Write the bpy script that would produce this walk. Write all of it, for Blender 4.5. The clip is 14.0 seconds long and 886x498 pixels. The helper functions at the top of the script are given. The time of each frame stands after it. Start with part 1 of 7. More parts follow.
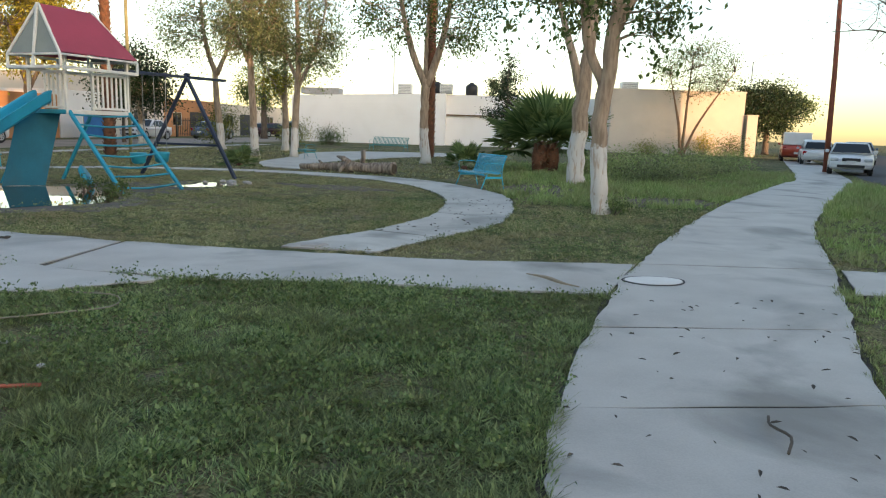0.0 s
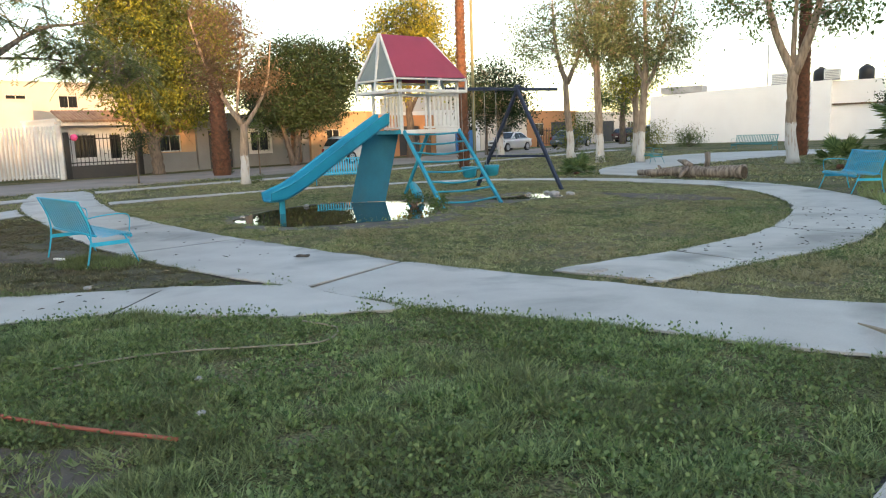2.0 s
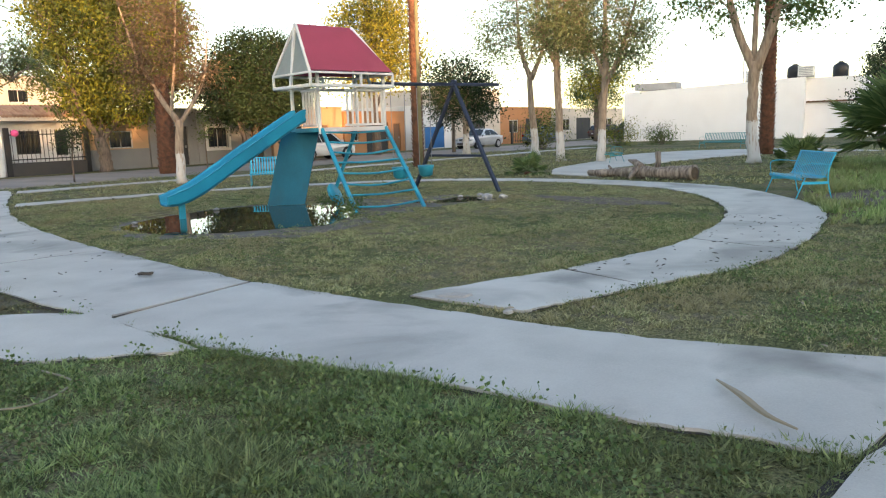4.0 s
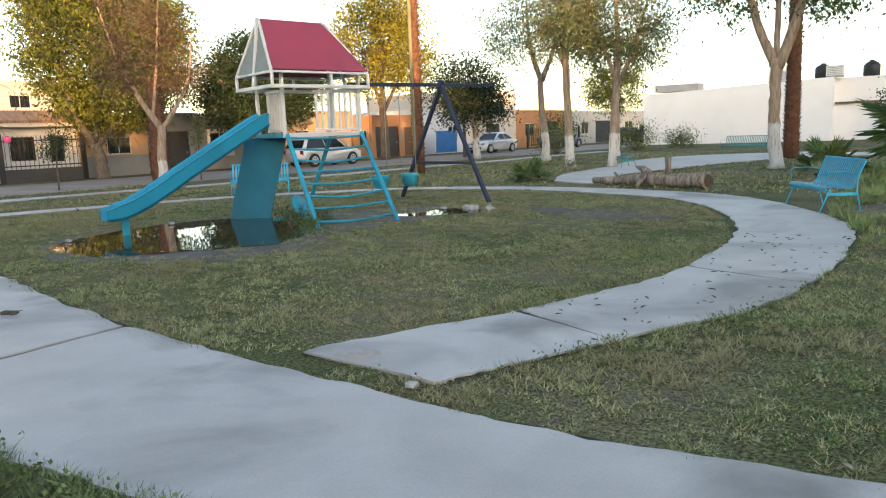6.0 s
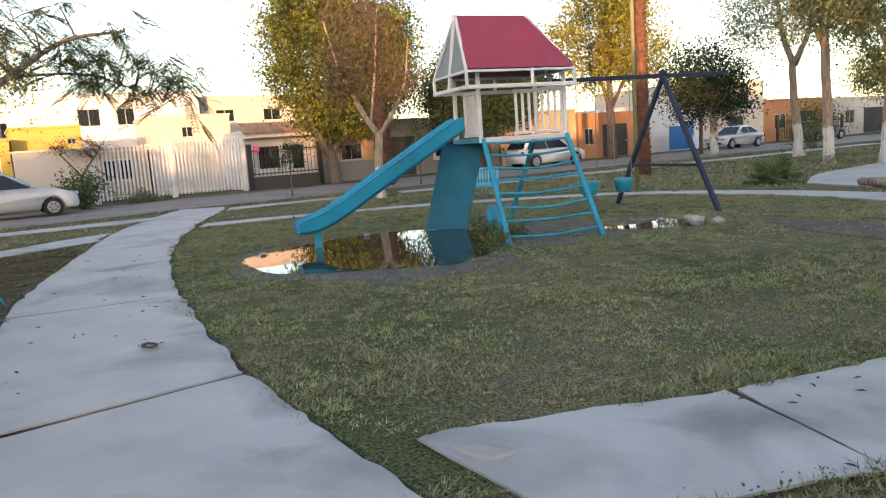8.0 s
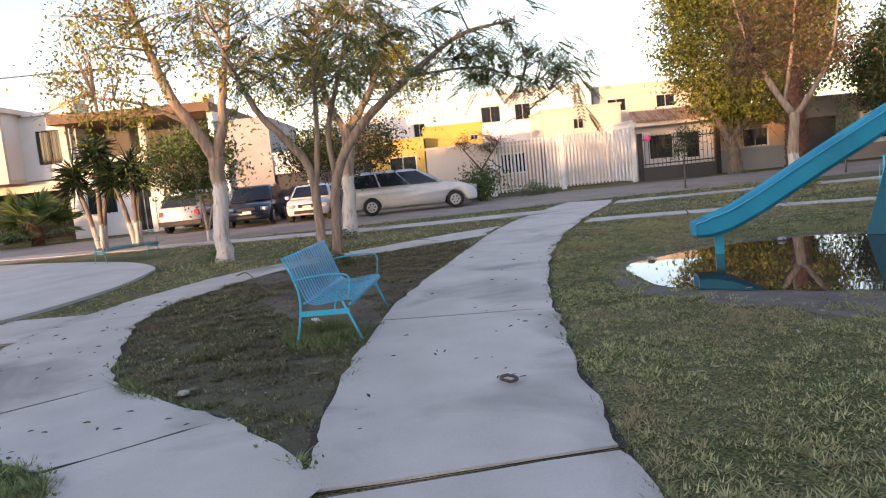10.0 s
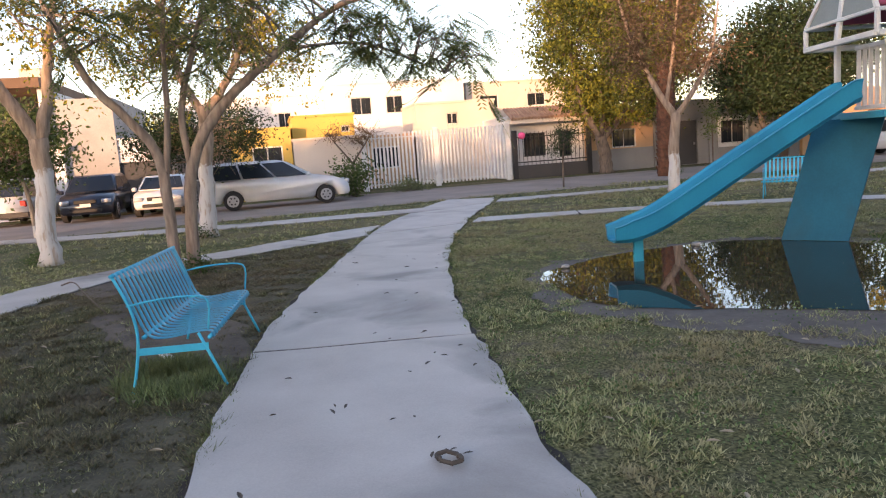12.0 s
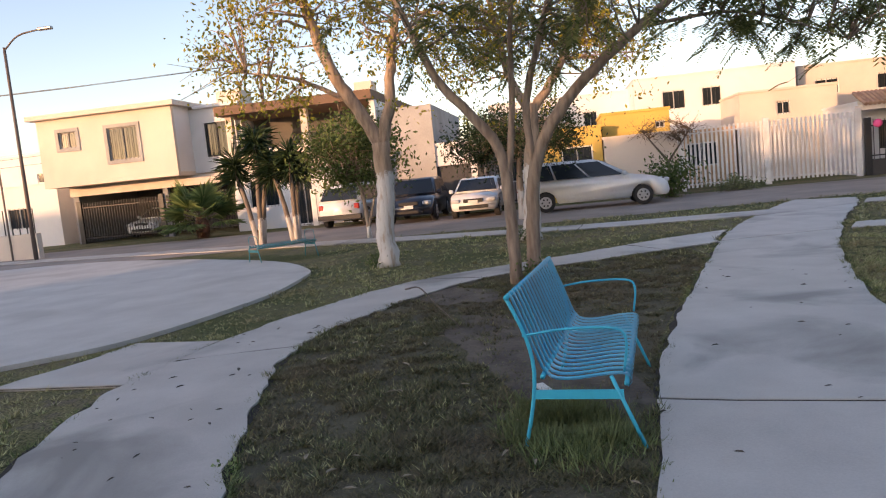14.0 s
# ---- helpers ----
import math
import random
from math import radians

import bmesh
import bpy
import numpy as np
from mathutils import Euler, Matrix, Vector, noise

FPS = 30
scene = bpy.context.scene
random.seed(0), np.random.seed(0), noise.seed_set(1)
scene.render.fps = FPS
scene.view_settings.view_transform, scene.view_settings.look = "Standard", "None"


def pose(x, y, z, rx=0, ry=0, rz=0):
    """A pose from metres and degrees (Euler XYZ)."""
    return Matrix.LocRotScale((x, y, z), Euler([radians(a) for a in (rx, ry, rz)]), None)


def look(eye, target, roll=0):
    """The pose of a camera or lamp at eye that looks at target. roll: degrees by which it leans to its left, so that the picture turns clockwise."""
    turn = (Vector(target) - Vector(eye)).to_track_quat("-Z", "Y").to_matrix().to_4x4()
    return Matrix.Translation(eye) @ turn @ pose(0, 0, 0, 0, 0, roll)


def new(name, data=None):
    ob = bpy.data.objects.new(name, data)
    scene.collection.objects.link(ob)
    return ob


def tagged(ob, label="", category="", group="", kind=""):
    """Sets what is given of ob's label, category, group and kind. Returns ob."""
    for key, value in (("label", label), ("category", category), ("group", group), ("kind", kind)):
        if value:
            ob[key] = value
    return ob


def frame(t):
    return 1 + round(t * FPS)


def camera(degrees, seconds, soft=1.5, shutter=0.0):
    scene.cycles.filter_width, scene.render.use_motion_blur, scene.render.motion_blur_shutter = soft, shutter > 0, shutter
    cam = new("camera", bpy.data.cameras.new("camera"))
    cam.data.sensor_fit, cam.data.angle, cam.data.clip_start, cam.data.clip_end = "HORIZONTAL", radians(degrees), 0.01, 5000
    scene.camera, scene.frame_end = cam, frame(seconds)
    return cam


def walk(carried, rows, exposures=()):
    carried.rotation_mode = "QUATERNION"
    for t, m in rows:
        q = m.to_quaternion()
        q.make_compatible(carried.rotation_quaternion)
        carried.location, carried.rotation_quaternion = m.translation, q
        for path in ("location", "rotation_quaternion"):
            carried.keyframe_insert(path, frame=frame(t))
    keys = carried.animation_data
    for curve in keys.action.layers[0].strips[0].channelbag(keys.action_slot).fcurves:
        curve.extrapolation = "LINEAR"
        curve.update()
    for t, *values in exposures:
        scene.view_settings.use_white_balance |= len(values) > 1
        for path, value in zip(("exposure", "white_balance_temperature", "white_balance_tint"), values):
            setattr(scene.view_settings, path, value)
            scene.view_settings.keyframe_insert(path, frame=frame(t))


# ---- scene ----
cam = camera(62.8, 14.0, soft=1.15)
PATH = [
    (0, (0.48, 1.615, 1.481), (0.373, 3.585, 1.153), 1.8),
    (0.5, (0.578, 1.987, 1.475), (0.025, 3.883, 1.163), 0.0),
    (1, (0.772, 2.324, 1.476), (-0.13, 4.082, 1.167), -1.4),
    (1.5, (0.94, 2.667, 1.478), (-0.07, 4.365, 1.168), -1.9),
    (2, (1.111, 3.054, 1.504), (0.066, 4.73, 1.191), -2.1),
    (2.5, (1.308, 3.446, 1.514), (0.25, 5.114, 1.199), -2.1),
    (3, (1.432, 3.866, 1.503), (0.387, 5.541, 1.185), -2.1),
    (3.5, (1.593, 4.315, 1.517), (0.564, 5.999, 1.196), -2.0),
    (4, (1.675, 4.766, 1.506), (0.661, 6.459, 1.181), -1.9),
    (6.5, (1.535, 6.994, 1.498), (0.456, 8.649, 1.187), -2.2),
    (7, (1.435, 7.383, 1.501), (0.331, 9.022, 1.19), -2.3),
    (7.5, (1.299, 7.763, 1.542), (-0.026, 9.231, 1.243), -3.2),
    (8, (1.057, 8.065, 1.548), (-0.484, 9.309, 1.265), -4.0),
    (8.5, (0.767, 8.399, 1.56), (-0.977, 9.343, 1.301), -5.1),
    (9, (0.406, 8.548, 1.549), (-1.497, 9.122, 1.326), -6.1),
    (9.2, (0.244, 8.579, 1.551), (-1.695, 9.024, 1.342), -6.2),
    (11.3, (-1.49, 8.92, 1.492), (-3.46, 9.183, 1.268), -5.6),
    (11.5, (-1.666, 8.887, 1.487), (-3.603, 9.324, 1.245), -5.1),
    (12, (-2.057, 8.782, 1.508), (-3.925, 9.446, 1.243), -4.2),
    (12.5, (-2.45, 8.666, 1.517), (-4.308, 9.355, 1.246), -4.0),
    (13, (-2.812, 8.453, 1.522), (-4.693, 9.078, 1.259), -3.8),
    (13.5, (-3.162, 8.333, 1.505), (-5.129, 8.612, 1.269), -4.6),
    (14, (-3.529, 8.171, 1.508), (-5.516, 8.068, 1.314), -5.6),
]
walk(cam, [(t, look(eye, target, roll)) for t, eye, target, roll in PATH],
     [(0, 2.08, 7100, 13), (1.5, 2.46, 7150, 13), (3, 2.47, 7100, 14), (6.5, 2.42, 7150, 15), (9, 2.2, 7000, 25), (12.5, 2.24, 6950, 28), (13.4, 2.26, 6950, 28), (14, 1.78, 6900, 27)])

# ---- sky and sun: clear evening, low sun in the south-east ----
SUN_TO = Vector((0.70, -0.71, 0.080)).normalized()
world = bpy.data.worlds.new("evening_sky")
scene.world = world
world.use_nodes = True
wn = world.node_tree.nodes
sky = wn.new("ShaderNodeTexSky")
sky.sky_type = "NISHITA"
sky.sun_disc = False
sky.sun_elevation = math.asin(SUN_TO.z) + radians(6)
sky.sun_rotation = math.atan2(SUN_TO.x, SUN_TO.y)
sky.air_density, sky.dust_density, sky.ozone_density = 1.0, 0.8, 1.0
wn["Background"].inputs["Strength"].default_value = 0.10
world.node_tree.links.new(sky.outputs["Color"], wn["Background"].inputs["Color"])
sun = new("sun", bpy.data.lights.new("sun", "SUN"))
sun.data.energy, sun.data.angle, sun.data.color = 1.6, radians(0.6), (1.0, 0.62, 0.31)
sun.matrix_world = look((0, 0, 40), Vector((0, 0, 40)) - SUN_TO)


# ---- materials ----
def nodes_of(name):
    m = bpy.data.materials.new(name)
    m.use_nodes = True
    return m, m.node_tree.nodes, m.node_tree.links, m.node_tree.nodes["Principled BSDF"]


def mat(name, c1, c2=None, rough=0.7, scale=3.0, fine=40.0, bump=0.15, metal=0.0, spec=0.4, stain=None, amount=0.5, island=False, rand=0.0):
    """A surface with coarse and fine variation between c1 and c2, stains and a fine relief."""
    m, n, l, p = nodes_of(name)
    c2 = c2 or tuple(v * 0.75 for v in c1)
    tc = n.new("ShaderNodeTexCoord")
    geo = n.new("ShaderNodeNewGeometry")
    a = n.new("ShaderNodeTexNoise")
    a.inputs["Scale"].default_value, a.inputs["Detail"].default_value = scale, 5
    b = n.new("ShaderNodeTexNoise")
    b.inputs["Scale"].default_value, b.inputs["Detail"].default_value = fine, 3
    l.new(geo.outputs["Position"], a.inputs["Vector"])
    l.new(geo.outputs["Position"], b.inputs["Vector"])
    mix = n.new("ShaderNodeMix")
    mix.data_type = "RGBA"
    mix.inputs[6].default_value, mix.inputs[7].default_value = (*c1, 1), (*c2, 1)
    add = n.new("ShaderNodeMath")
    add.operation = "MULTIPLY_ADD"
    l.new(b.outputs["Fac"], add.inputs[0])
    add.inputs[1].default_value = 0.5
    l.new(a.outputs["Fac"], add.inputs[2])
    ramp = n.new("ShaderNodeMapRange")
    ramp.inputs["From Min"].default_value, ramp.inputs["From Max"].default_value = 0.5, 1.0
    l.new(add.outputs[0], ramp.inputs["Value"])
    fac = ramp.outputs["Result"]
    if island or rand:
        src = geo.outputs["Random Per Island"] if island else n.new("ShaderNodeObjectInfo").outputs["Random"]
        r = n.new("ShaderNodeMath")
        r.operation = "MULTIPLY_ADD"
        l.new(src, r.inputs[0])
        r.inputs[1].default_value = 0.9 if island else rand
        l.new(fac, r.inputs[2])
        r2 = n.new("ShaderNodeMath")
        r2.operation = "SUBTRACT"
        r2.use_clamp = True
        l.new(r.outputs[0], r2.inputs[0])
        r2.inputs[1].default_value = 0.45 if island else rand / 2
        fac = r2.outputs[0]
    l.new(fac, mix.inputs[0])
    colour = mix.outputs[2]
    if stain:
        s = n.new("ShaderNodeTexNoise")
        s.inputs["Scale"].default_value, s.inputs["Detail"].default_value, s.inputs["Distortion"].default_value = scale * 0.35, 8, 0.6
        l.new(geo.outputs["Position"], s.inputs["Vector"])
        sr = n.new("ShaderNodeMapRange")
        sr.inputs["From Min"].default_value, sr.inputs["From Max"].default_value = 0.53, 0.68
        sr.inputs["To Max"].default_value = amount
        l.new(s.outputs["Fac"], sr.inputs["Value"])
        m2 = n.new("ShaderNodeMix")
        m2.data_type = "RGBA"
        l.new(sr.outputs["Result"], m2.inputs[0])
        l.new(colour, m2.inputs[6])
        m2.inputs[7].default_value = (*stain, 1)
        colour = m2.outputs[2]
    l.new(colour, p.inputs["Base Color"])
    p.inputs["Roughness"].default_value, p.inputs["Metallic"].default_value = rough, metal
    p.inputs["Specular IOR Level"].default_value = spec
    if bump:
        bp = n.new("ShaderNodeBump")
        bp.inputs["Strength"].default_value, bp.inputs["Distance"].default_value = bump, 0.02
        l.new(add.outputs[0], bp.inputs["Height"])
        l.new(bp.outputs["Normal"], p.inputs["Normal"])
    return m


def bark_mat(name, c1, c2, wash=0.0):
    """Bark with upright fissures; whitewashed up to the height wash, with a ragged worn edge."""
    m, n, l, p = nodes_of(name)
    tc = n.new("ShaderNodeTexCoord")
    mp = n.new("ShaderNodeMapping")
    mp.inputs["Scale"].default_value = (9, 9, 1.6)
    l.new(tc.outputs["Object"], mp.inputs["Vector"])
    a = n.new("ShaderNodeTexNoise")
    a.inputs["Scale"].default_value, a.inputs["Detail"].default_value = 1.6, 8
    l.new(mp.outputs["Vector"], a.inputs["Vector"])
    mix = n.new("ShaderNodeMix")
    mix.data_type = "RGBA"
    mix.inputs[6].default_value, mix.inputs[7].default_value = (*c1, 1), (*c2, 1)
    mr = n.new("ShaderNodeMapRange")
    mr.inputs["From Min"].default_value, mr.inputs["From Max"].default_value = 0.35, 0.65
    l.new(a.outputs["Fac"], mr.inputs["Value"])
    l.new(mr.outputs["Result"], mix.inputs[0])
    colour = mix.outputs[2]
    if wash:
        sep = n.new("ShaderNodeSeparateXYZ")
        l.new(tc.outputs["Object"], sep.inputs[0])
        w = n.new("ShaderNodeTexNoise")
        w.inputs["Scale"].default_value, w.inputs["Detail"].default_value = 14, 6
        l.new(tc.outputs["Object"], w.inputs["Vector"])
        h = n.new("ShaderNodeMath")
        h.operation = "MULTIPLY_ADD"
        l.new(w.outputs["Fac"], h.inputs[0])
        h.inputs[1].default_value = 0.35
        l.new(sep.outputs["Z"], h.inputs[2])
        e = n.new("ShaderNodeMapRange")
        e.inputs["From Min"].default_value, e.inputs["From Max"].default_value = wash + 0.15, wash + 0.22
        e.inputs["To Min"].default_value, e.inputs["To Max"].default_value = 1.0, 0.0
        l.new(h.outputs[0], e.inputs["Value"])
        wear = n.new("ShaderNodeMapRange")
        wear.inputs["From Min"].default_value, wear.inputs["From Max"].default_value = 0.36, 0.46
        wear.inputs["To Min"].default_value = 0.2
        l.new(a.outputs["Fac"], wear.inputs["Value"])
        mu = n.new("ShaderNodeMath")
        mu.operation = "MULTIPLY"
        l.new(e.outputs["Result"], mu.inputs[0])
        l.new(wear.outputs["Result"], mu.inputs[1])
        m2 = n.new("ShaderNodeMix")
        m2.data_type = "RGBA"
        l.new(mu.outputs[0], m2.inputs[0])
        l.new(colour, m2.inputs[6])
        m2.inputs[7].default_value = (0.62, 0.585, 0.55, 1)
        colour = m2.outputs[2]
    l.new(colour, p.inputs["Base Color"])
    p.inputs["Roughness"].default_value = 0.9
    bp = n.new("ShaderNodeBump")
    bp.inputs["Strength"].default_value, bp.inputs["Distance"].default_value = 0.6, 0.03
    l.new(a.outputs["Fac"], bp.inputs["Height"])
    l.new(bp.outputs["Normal"], p.inputs["Normal"])
    return m


def leaf_mat(name, c1, c2, through_light=0.35, patch=None):
    """Leaves: each one its own tint, letting some light through."""
    m, n, l, p = nodes_of(name)
    geo = n.new("ShaderNodeNewGeometry")
    mix = n.new("ShaderNodeMix")
    mix.data_type = "RGBA"
    mix.inputs[6].default_value, mix.inputs[7].default_value = (*c1, 1), (*c2, 1)
    l.new(geo.outputs["Random Per Island"], mix.inputs[0])
    leaf_colour = mix.outputs[2]
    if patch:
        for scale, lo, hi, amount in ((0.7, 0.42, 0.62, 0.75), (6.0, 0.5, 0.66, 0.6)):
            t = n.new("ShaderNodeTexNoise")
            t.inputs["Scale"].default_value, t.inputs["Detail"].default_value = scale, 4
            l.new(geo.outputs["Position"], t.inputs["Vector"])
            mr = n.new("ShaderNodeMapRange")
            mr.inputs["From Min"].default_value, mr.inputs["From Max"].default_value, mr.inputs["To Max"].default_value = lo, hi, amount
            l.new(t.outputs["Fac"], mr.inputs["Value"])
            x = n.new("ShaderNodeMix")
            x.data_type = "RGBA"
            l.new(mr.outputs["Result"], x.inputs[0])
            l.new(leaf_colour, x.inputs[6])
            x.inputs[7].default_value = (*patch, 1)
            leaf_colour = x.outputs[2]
    l.new(leaf_colour, p.inputs["Base Color"])
    p.inputs["Roughness"].default_value = 0.55
    p.inputs["Specular IOR Level"].default_value = 0.3
    tr = n.new("ShaderNodeBsdfTranslucent")
    l.new(leaf_colour, tr.inputs["Color"])
    ms = n.new("ShaderNodeMixShader")
    ms.inputs[0].default_value = through_light
    l.new(p.outputs[0], ms.inputs[1])
    l.new(tr.outputs[0], ms.inputs[2])
    l.new(ms.outputs[0], n["Material Output"].inputs["Surface"])
    return m


def ground_mat():
    """Park soil: thin turf, dry straw and bare earth in patches."""
    m, n, l, p = nodes_of("park_soil")
    geo = n.new("ShaderNodeNewGeometry")
    def noise_at(scale, detail=6, dist=0.4):
        t = n.new("ShaderNodeTexNoise")
        t.inputs["Scale"].default_value, t.inputs["Detail"].default_value, t.inputs["Distortion"].default_value = scale, detail, dist
        l.new(geo.outputs["Position"], t.inputs["Vector"])
        return t.outputs["Fac"]
    def blend(f, a, b, lo, hi):
        r = n.new("ShaderNodeMapRange")
        r.inputs["From Min"].default_value, r.inputs["From Max"].default_value = lo, hi
        l.new(f, r.inputs["Value"])
        x = n.new("ShaderNodeMix")
        x.data_type = "RGBA"
        l.new(r.outputs["Result"], x.inputs[0])
        for i, c in ((6, a), (7, b)):
            if isinstance(c, tuple):
                x.inputs[i].default_value = (*c, 1)
            else:
                l.new(c, x.inputs[i])
        return x.outputs[2]
    fine, mid, big = noise_at(45), noise_at(4.5), noise_at(0.45)
    turf = blend(fine, (0.05, 0.048, 0.02), (0.29, 0.26, 0.13), 0.35, 0.65)
    earth = blend(fine, (0.055, 0.045, 0.034), (0.23, 0.19, 0.145), 0.3, 0.7)
    mixed = blend(mid, turf, earth, 0.48, 0.68)
    green = blend(fine, (0.022, 0.032, 0.011), (0.16, 0.17, 0.07), 0.35, 0.65)
    l.new(blend(big, green, mixed, 0.40, 0.58), p.inputs["Base Color"])
    p.inputs["Roughness"].default_value = 0.95
    p.inputs["Specular IOR Level"].default_value = 0.15
    bp = n.new("ShaderNodeBump")
    bp.inputs["Strength"].default_value, bp.inputs["Distance"].default_value = 0.8, 0.03
    l.new(fine, bp.inputs["Height"])
    l.new(bp.outputs["Normal"], p.inputs["Normal"])
    return m


def glass_mat(name, colour=(0.02, 0.025, 0.03), rough=0.05):
    m, n, l, p = nodes_of(name)
    p.inputs["Base Color"].default_value = (*colour, 1)
    p.inputs["Roughness"].default_value = rough
    p.inputs["Specular IOR Level"].default_value = 0.45
    return m


def water_mat():
    """Still muddy water: dark below, a mirror above, with faint ripples."""
    m, n, l, p = nodes_of("muddy_water")
    p.inputs["Base Color"].default_value = (0.035, 0.032, 0.026, 1)
    p.inputs["Roughness"].default_value, p.inputs["IOR"].default_value = 0.012, 1.5
    p.inputs["Specular IOR Level"].default_value = 0.6
    geo = n.new("ShaderNodeNewGeometry")
    t = n.new("ShaderNodeTexNoise")
    t.inputs["Scale"].default_value = 2.2
    l.new(geo.outputs["Position"], t.inputs["Vector"])
    bp = n.new("ShaderNodeBump")
    bp.inputs["Strength"].default_value, bp.inputs["Distance"].default_value = 0.04, 0.02
    l.new(t.outputs["Fac"], bp.inputs["Height"])
    l.new(bp.outputs["Normal"], p.inputs["Normal"])
    return m


SOIL = ground_mat()
CONCRETE = mat("path_concrete", (0.50, 0.474, 0.437), (0.375, 0.353, 0.325), 0.55, 1.7, 90, 0.12, spec=0.55, stain=(0.15, 0.138, 0.125), amount=0.8, rand=0.35)
# Nearly black: soil colour with the shade under the grass edge included.
EDGESOIL = mat("edge_soil_and_shade", (0.022, 0.018, 0.015), (0.05, 0.042, 0.034), 0.95, 5.0, 40, 0.6)
PLAZA = mat("pale_plaza_concrete", (0.56, 0.54, 0.50), (0.44, 0.42, 0.39), 0.85, 1.2, 50, 0.12, stain=(0.30, 0.28, 0.25), amount=0.4)
MUD = mat("wet_mud", (0.085, 0.072, 0.06), (0.155, 0.135, 0.115), 0.8, 3.0, 30, 0.6)
DIRT = mat("dusty_street", (0.36, 0.30, 0.255), (0.24, 0.205, 0.18), 0.95, 0.8, 25, 0.4, stain=(0.16, 0.135, 0.115))
ASPHALT = mat("asphalt", (0.075, 0.075, 0.08), (0.05, 0.05, 0.052), 0.9, 1.0, 60, 0.3)
KERB = mat("kerb_concrete", (0.42, 0.40, 0.38), (0.28, 0.27, 0.26), 0.9, 2.0, 40, 0.2)
BLUE = mat("turquoise_paint", (0.016, 0.33, 0.46), (0.013, 0.27, 0.39), 0.45, 3.0, 50, 0.08, spec=0.3, stain=(0.02, 0.16, 0.22), amount=0.55)
SLIDE = mat("cyan_moulded_plastic", (0.012, 0.30, 0.47), (0.01, 0.25, 0.41), 0.36, 2.2, 40, 0.05, spec=0.35, stain=(0.02, 0.16, 0.25), amount=0.5)
# BOARD is a darker blue: shade under the tower is put into its colour.
BOARD = mat("shade_darkened_board_blue", (0.008, 0.145, 0.235), (0.007, 0.11, 0.18), 0.6, 2.5, 40, 0.12, spec=0.2, stain=(0.03, 0.075, 0.09), amount=0.6)
BENCH = mat("sky_blue_enamel", (0.028, 0.52, 0.72), (0.022, 0.45, 0.64), 0.42, 4.0, 60, 0.04, spec=0.3, stain=(0.05, 0.22, 0.30), amount=0.4)
TEAL = mat("faded_teal_enamel", (0.06, 0.30, 0.31), (0.05, 0.24, 0.25), 0.5, 4.0, 60, 0.04)
NAVY = mat("dark_navy_tube_paint", (0.022, 0.035, 0.075), (0.015, 0.022, 0.04), 0.45, 4.0, 60, 0.04)
WHITE = mat("white_gloss_paint", (0.74, 0.73, 0.70), (0.62, 0.60, 0.57), 0.5, 3.0, 40, 0.05, stain=(0.42, 0.36, 0.30), amount=0.4)
RED = mat("faded_raspberry_roof", (0.36, 0.055, 0.095), (0.30, 0.05, 0.08), 0.6, 1.5, 30, 0.05, stain=(0.42, 0.12, 0.15), amount=0.4)
GREY = mat("grey_gable_panel", (0.26, 0.30, 0.29), (0.21, 0.24, 0.235), 0.7, 2.0, 40, 0.05)
WATER = water_mat()
STEEL = mat("dull_steel", (0.35, 0.35, 0.35), (0.25, 0.25, 0.25), 0.4, 6, 60, 0.05, metal=0.8)
BARK = bark_mat("grey_brown_bark", (0.20, 0.15, 0.115), (0.10, 0.075, 0.058))
LOGBARK = bark_mat("weathered_log_wood", (0.36, 0.29, 0.23), (0.12, 0.09, 0.07))
PALMBARK = mat("palm_boot_bark", (0.24, 0.105, 0.06), (0.085, 0.045, 0.03), 0.95, 6, 30, 0.8)
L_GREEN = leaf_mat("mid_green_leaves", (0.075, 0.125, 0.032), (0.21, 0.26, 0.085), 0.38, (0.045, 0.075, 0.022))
L_GREY = leaf_mat("grey_green_leaves", (0.11, 0.145, 0.06), (0.27, 0.30, 0.15), 0.4)
# Yellow and gold tints carry the low sun, dark patches the shaded gaps.
L_YELLOW = leaf_mat("sun_and_shade_leaves", (0.38, 0.37, 0.05), (0.07, 0.105, 0.026), 0.35, (0.03, 0.05, 0.014))
L_GOLD = leaf_mat("sun_gold_leaves", (0.52, 0.43, 0.05), (0.12, 0.13, 0.025), 0.4)
L_DARK = leaf_mat("dark_glossy_leaves", (0.014, 0.03, 0.012), (0.045, 0.075, 0.026), 0.2)
L_FEATHER = leaf_mat("feathery_leaflets", (0.10, 0.135, 0.045), (0.30, 0.31, 0.11), 0.42)
L_PALM = leaf_mat("palm_leaves", (0.09, 0.15, 0.05), (0.25, 0.32, 0.12), 0.4)
L_DRY = leaf_mat("dry_brown_twigs_and_leaves", (0.23, 0.15, 0.09), (0.12, 0.085, 0.052), 0.25)
GRASS = leaf_mat("lawn_grass", (0.016, 0.05, 0.011), (0.42, 0.52, 0.22), 0.3, (0.14, 0.15, 0.058))
FRESH = leaf_mat("fresh_green_weeds", (0.14, 0.25, 0.06), (0.46, 0.56, 0.22), 0.35, (0.30, 0.30, 0.14))
SHORT = leaf_mat("trodden_turf", (0.07, 0.11, 0.026), (0.62, 0.60, 0.31), 0.3, (0.33, 0.275, 0.155))
LITTER = leaf_mat("fallen_dry_leaves", (0.22, 0.16, 0.10), (0.42, 0.35, 0.25), 0.1)
GLASS = glass_mat("dark_window_glass")
BLACK = mat("black_iron", (0.018, 0.018, 0.02), (0.03, 0.028, 0.026), 0.5, 5, 40, 0.05)
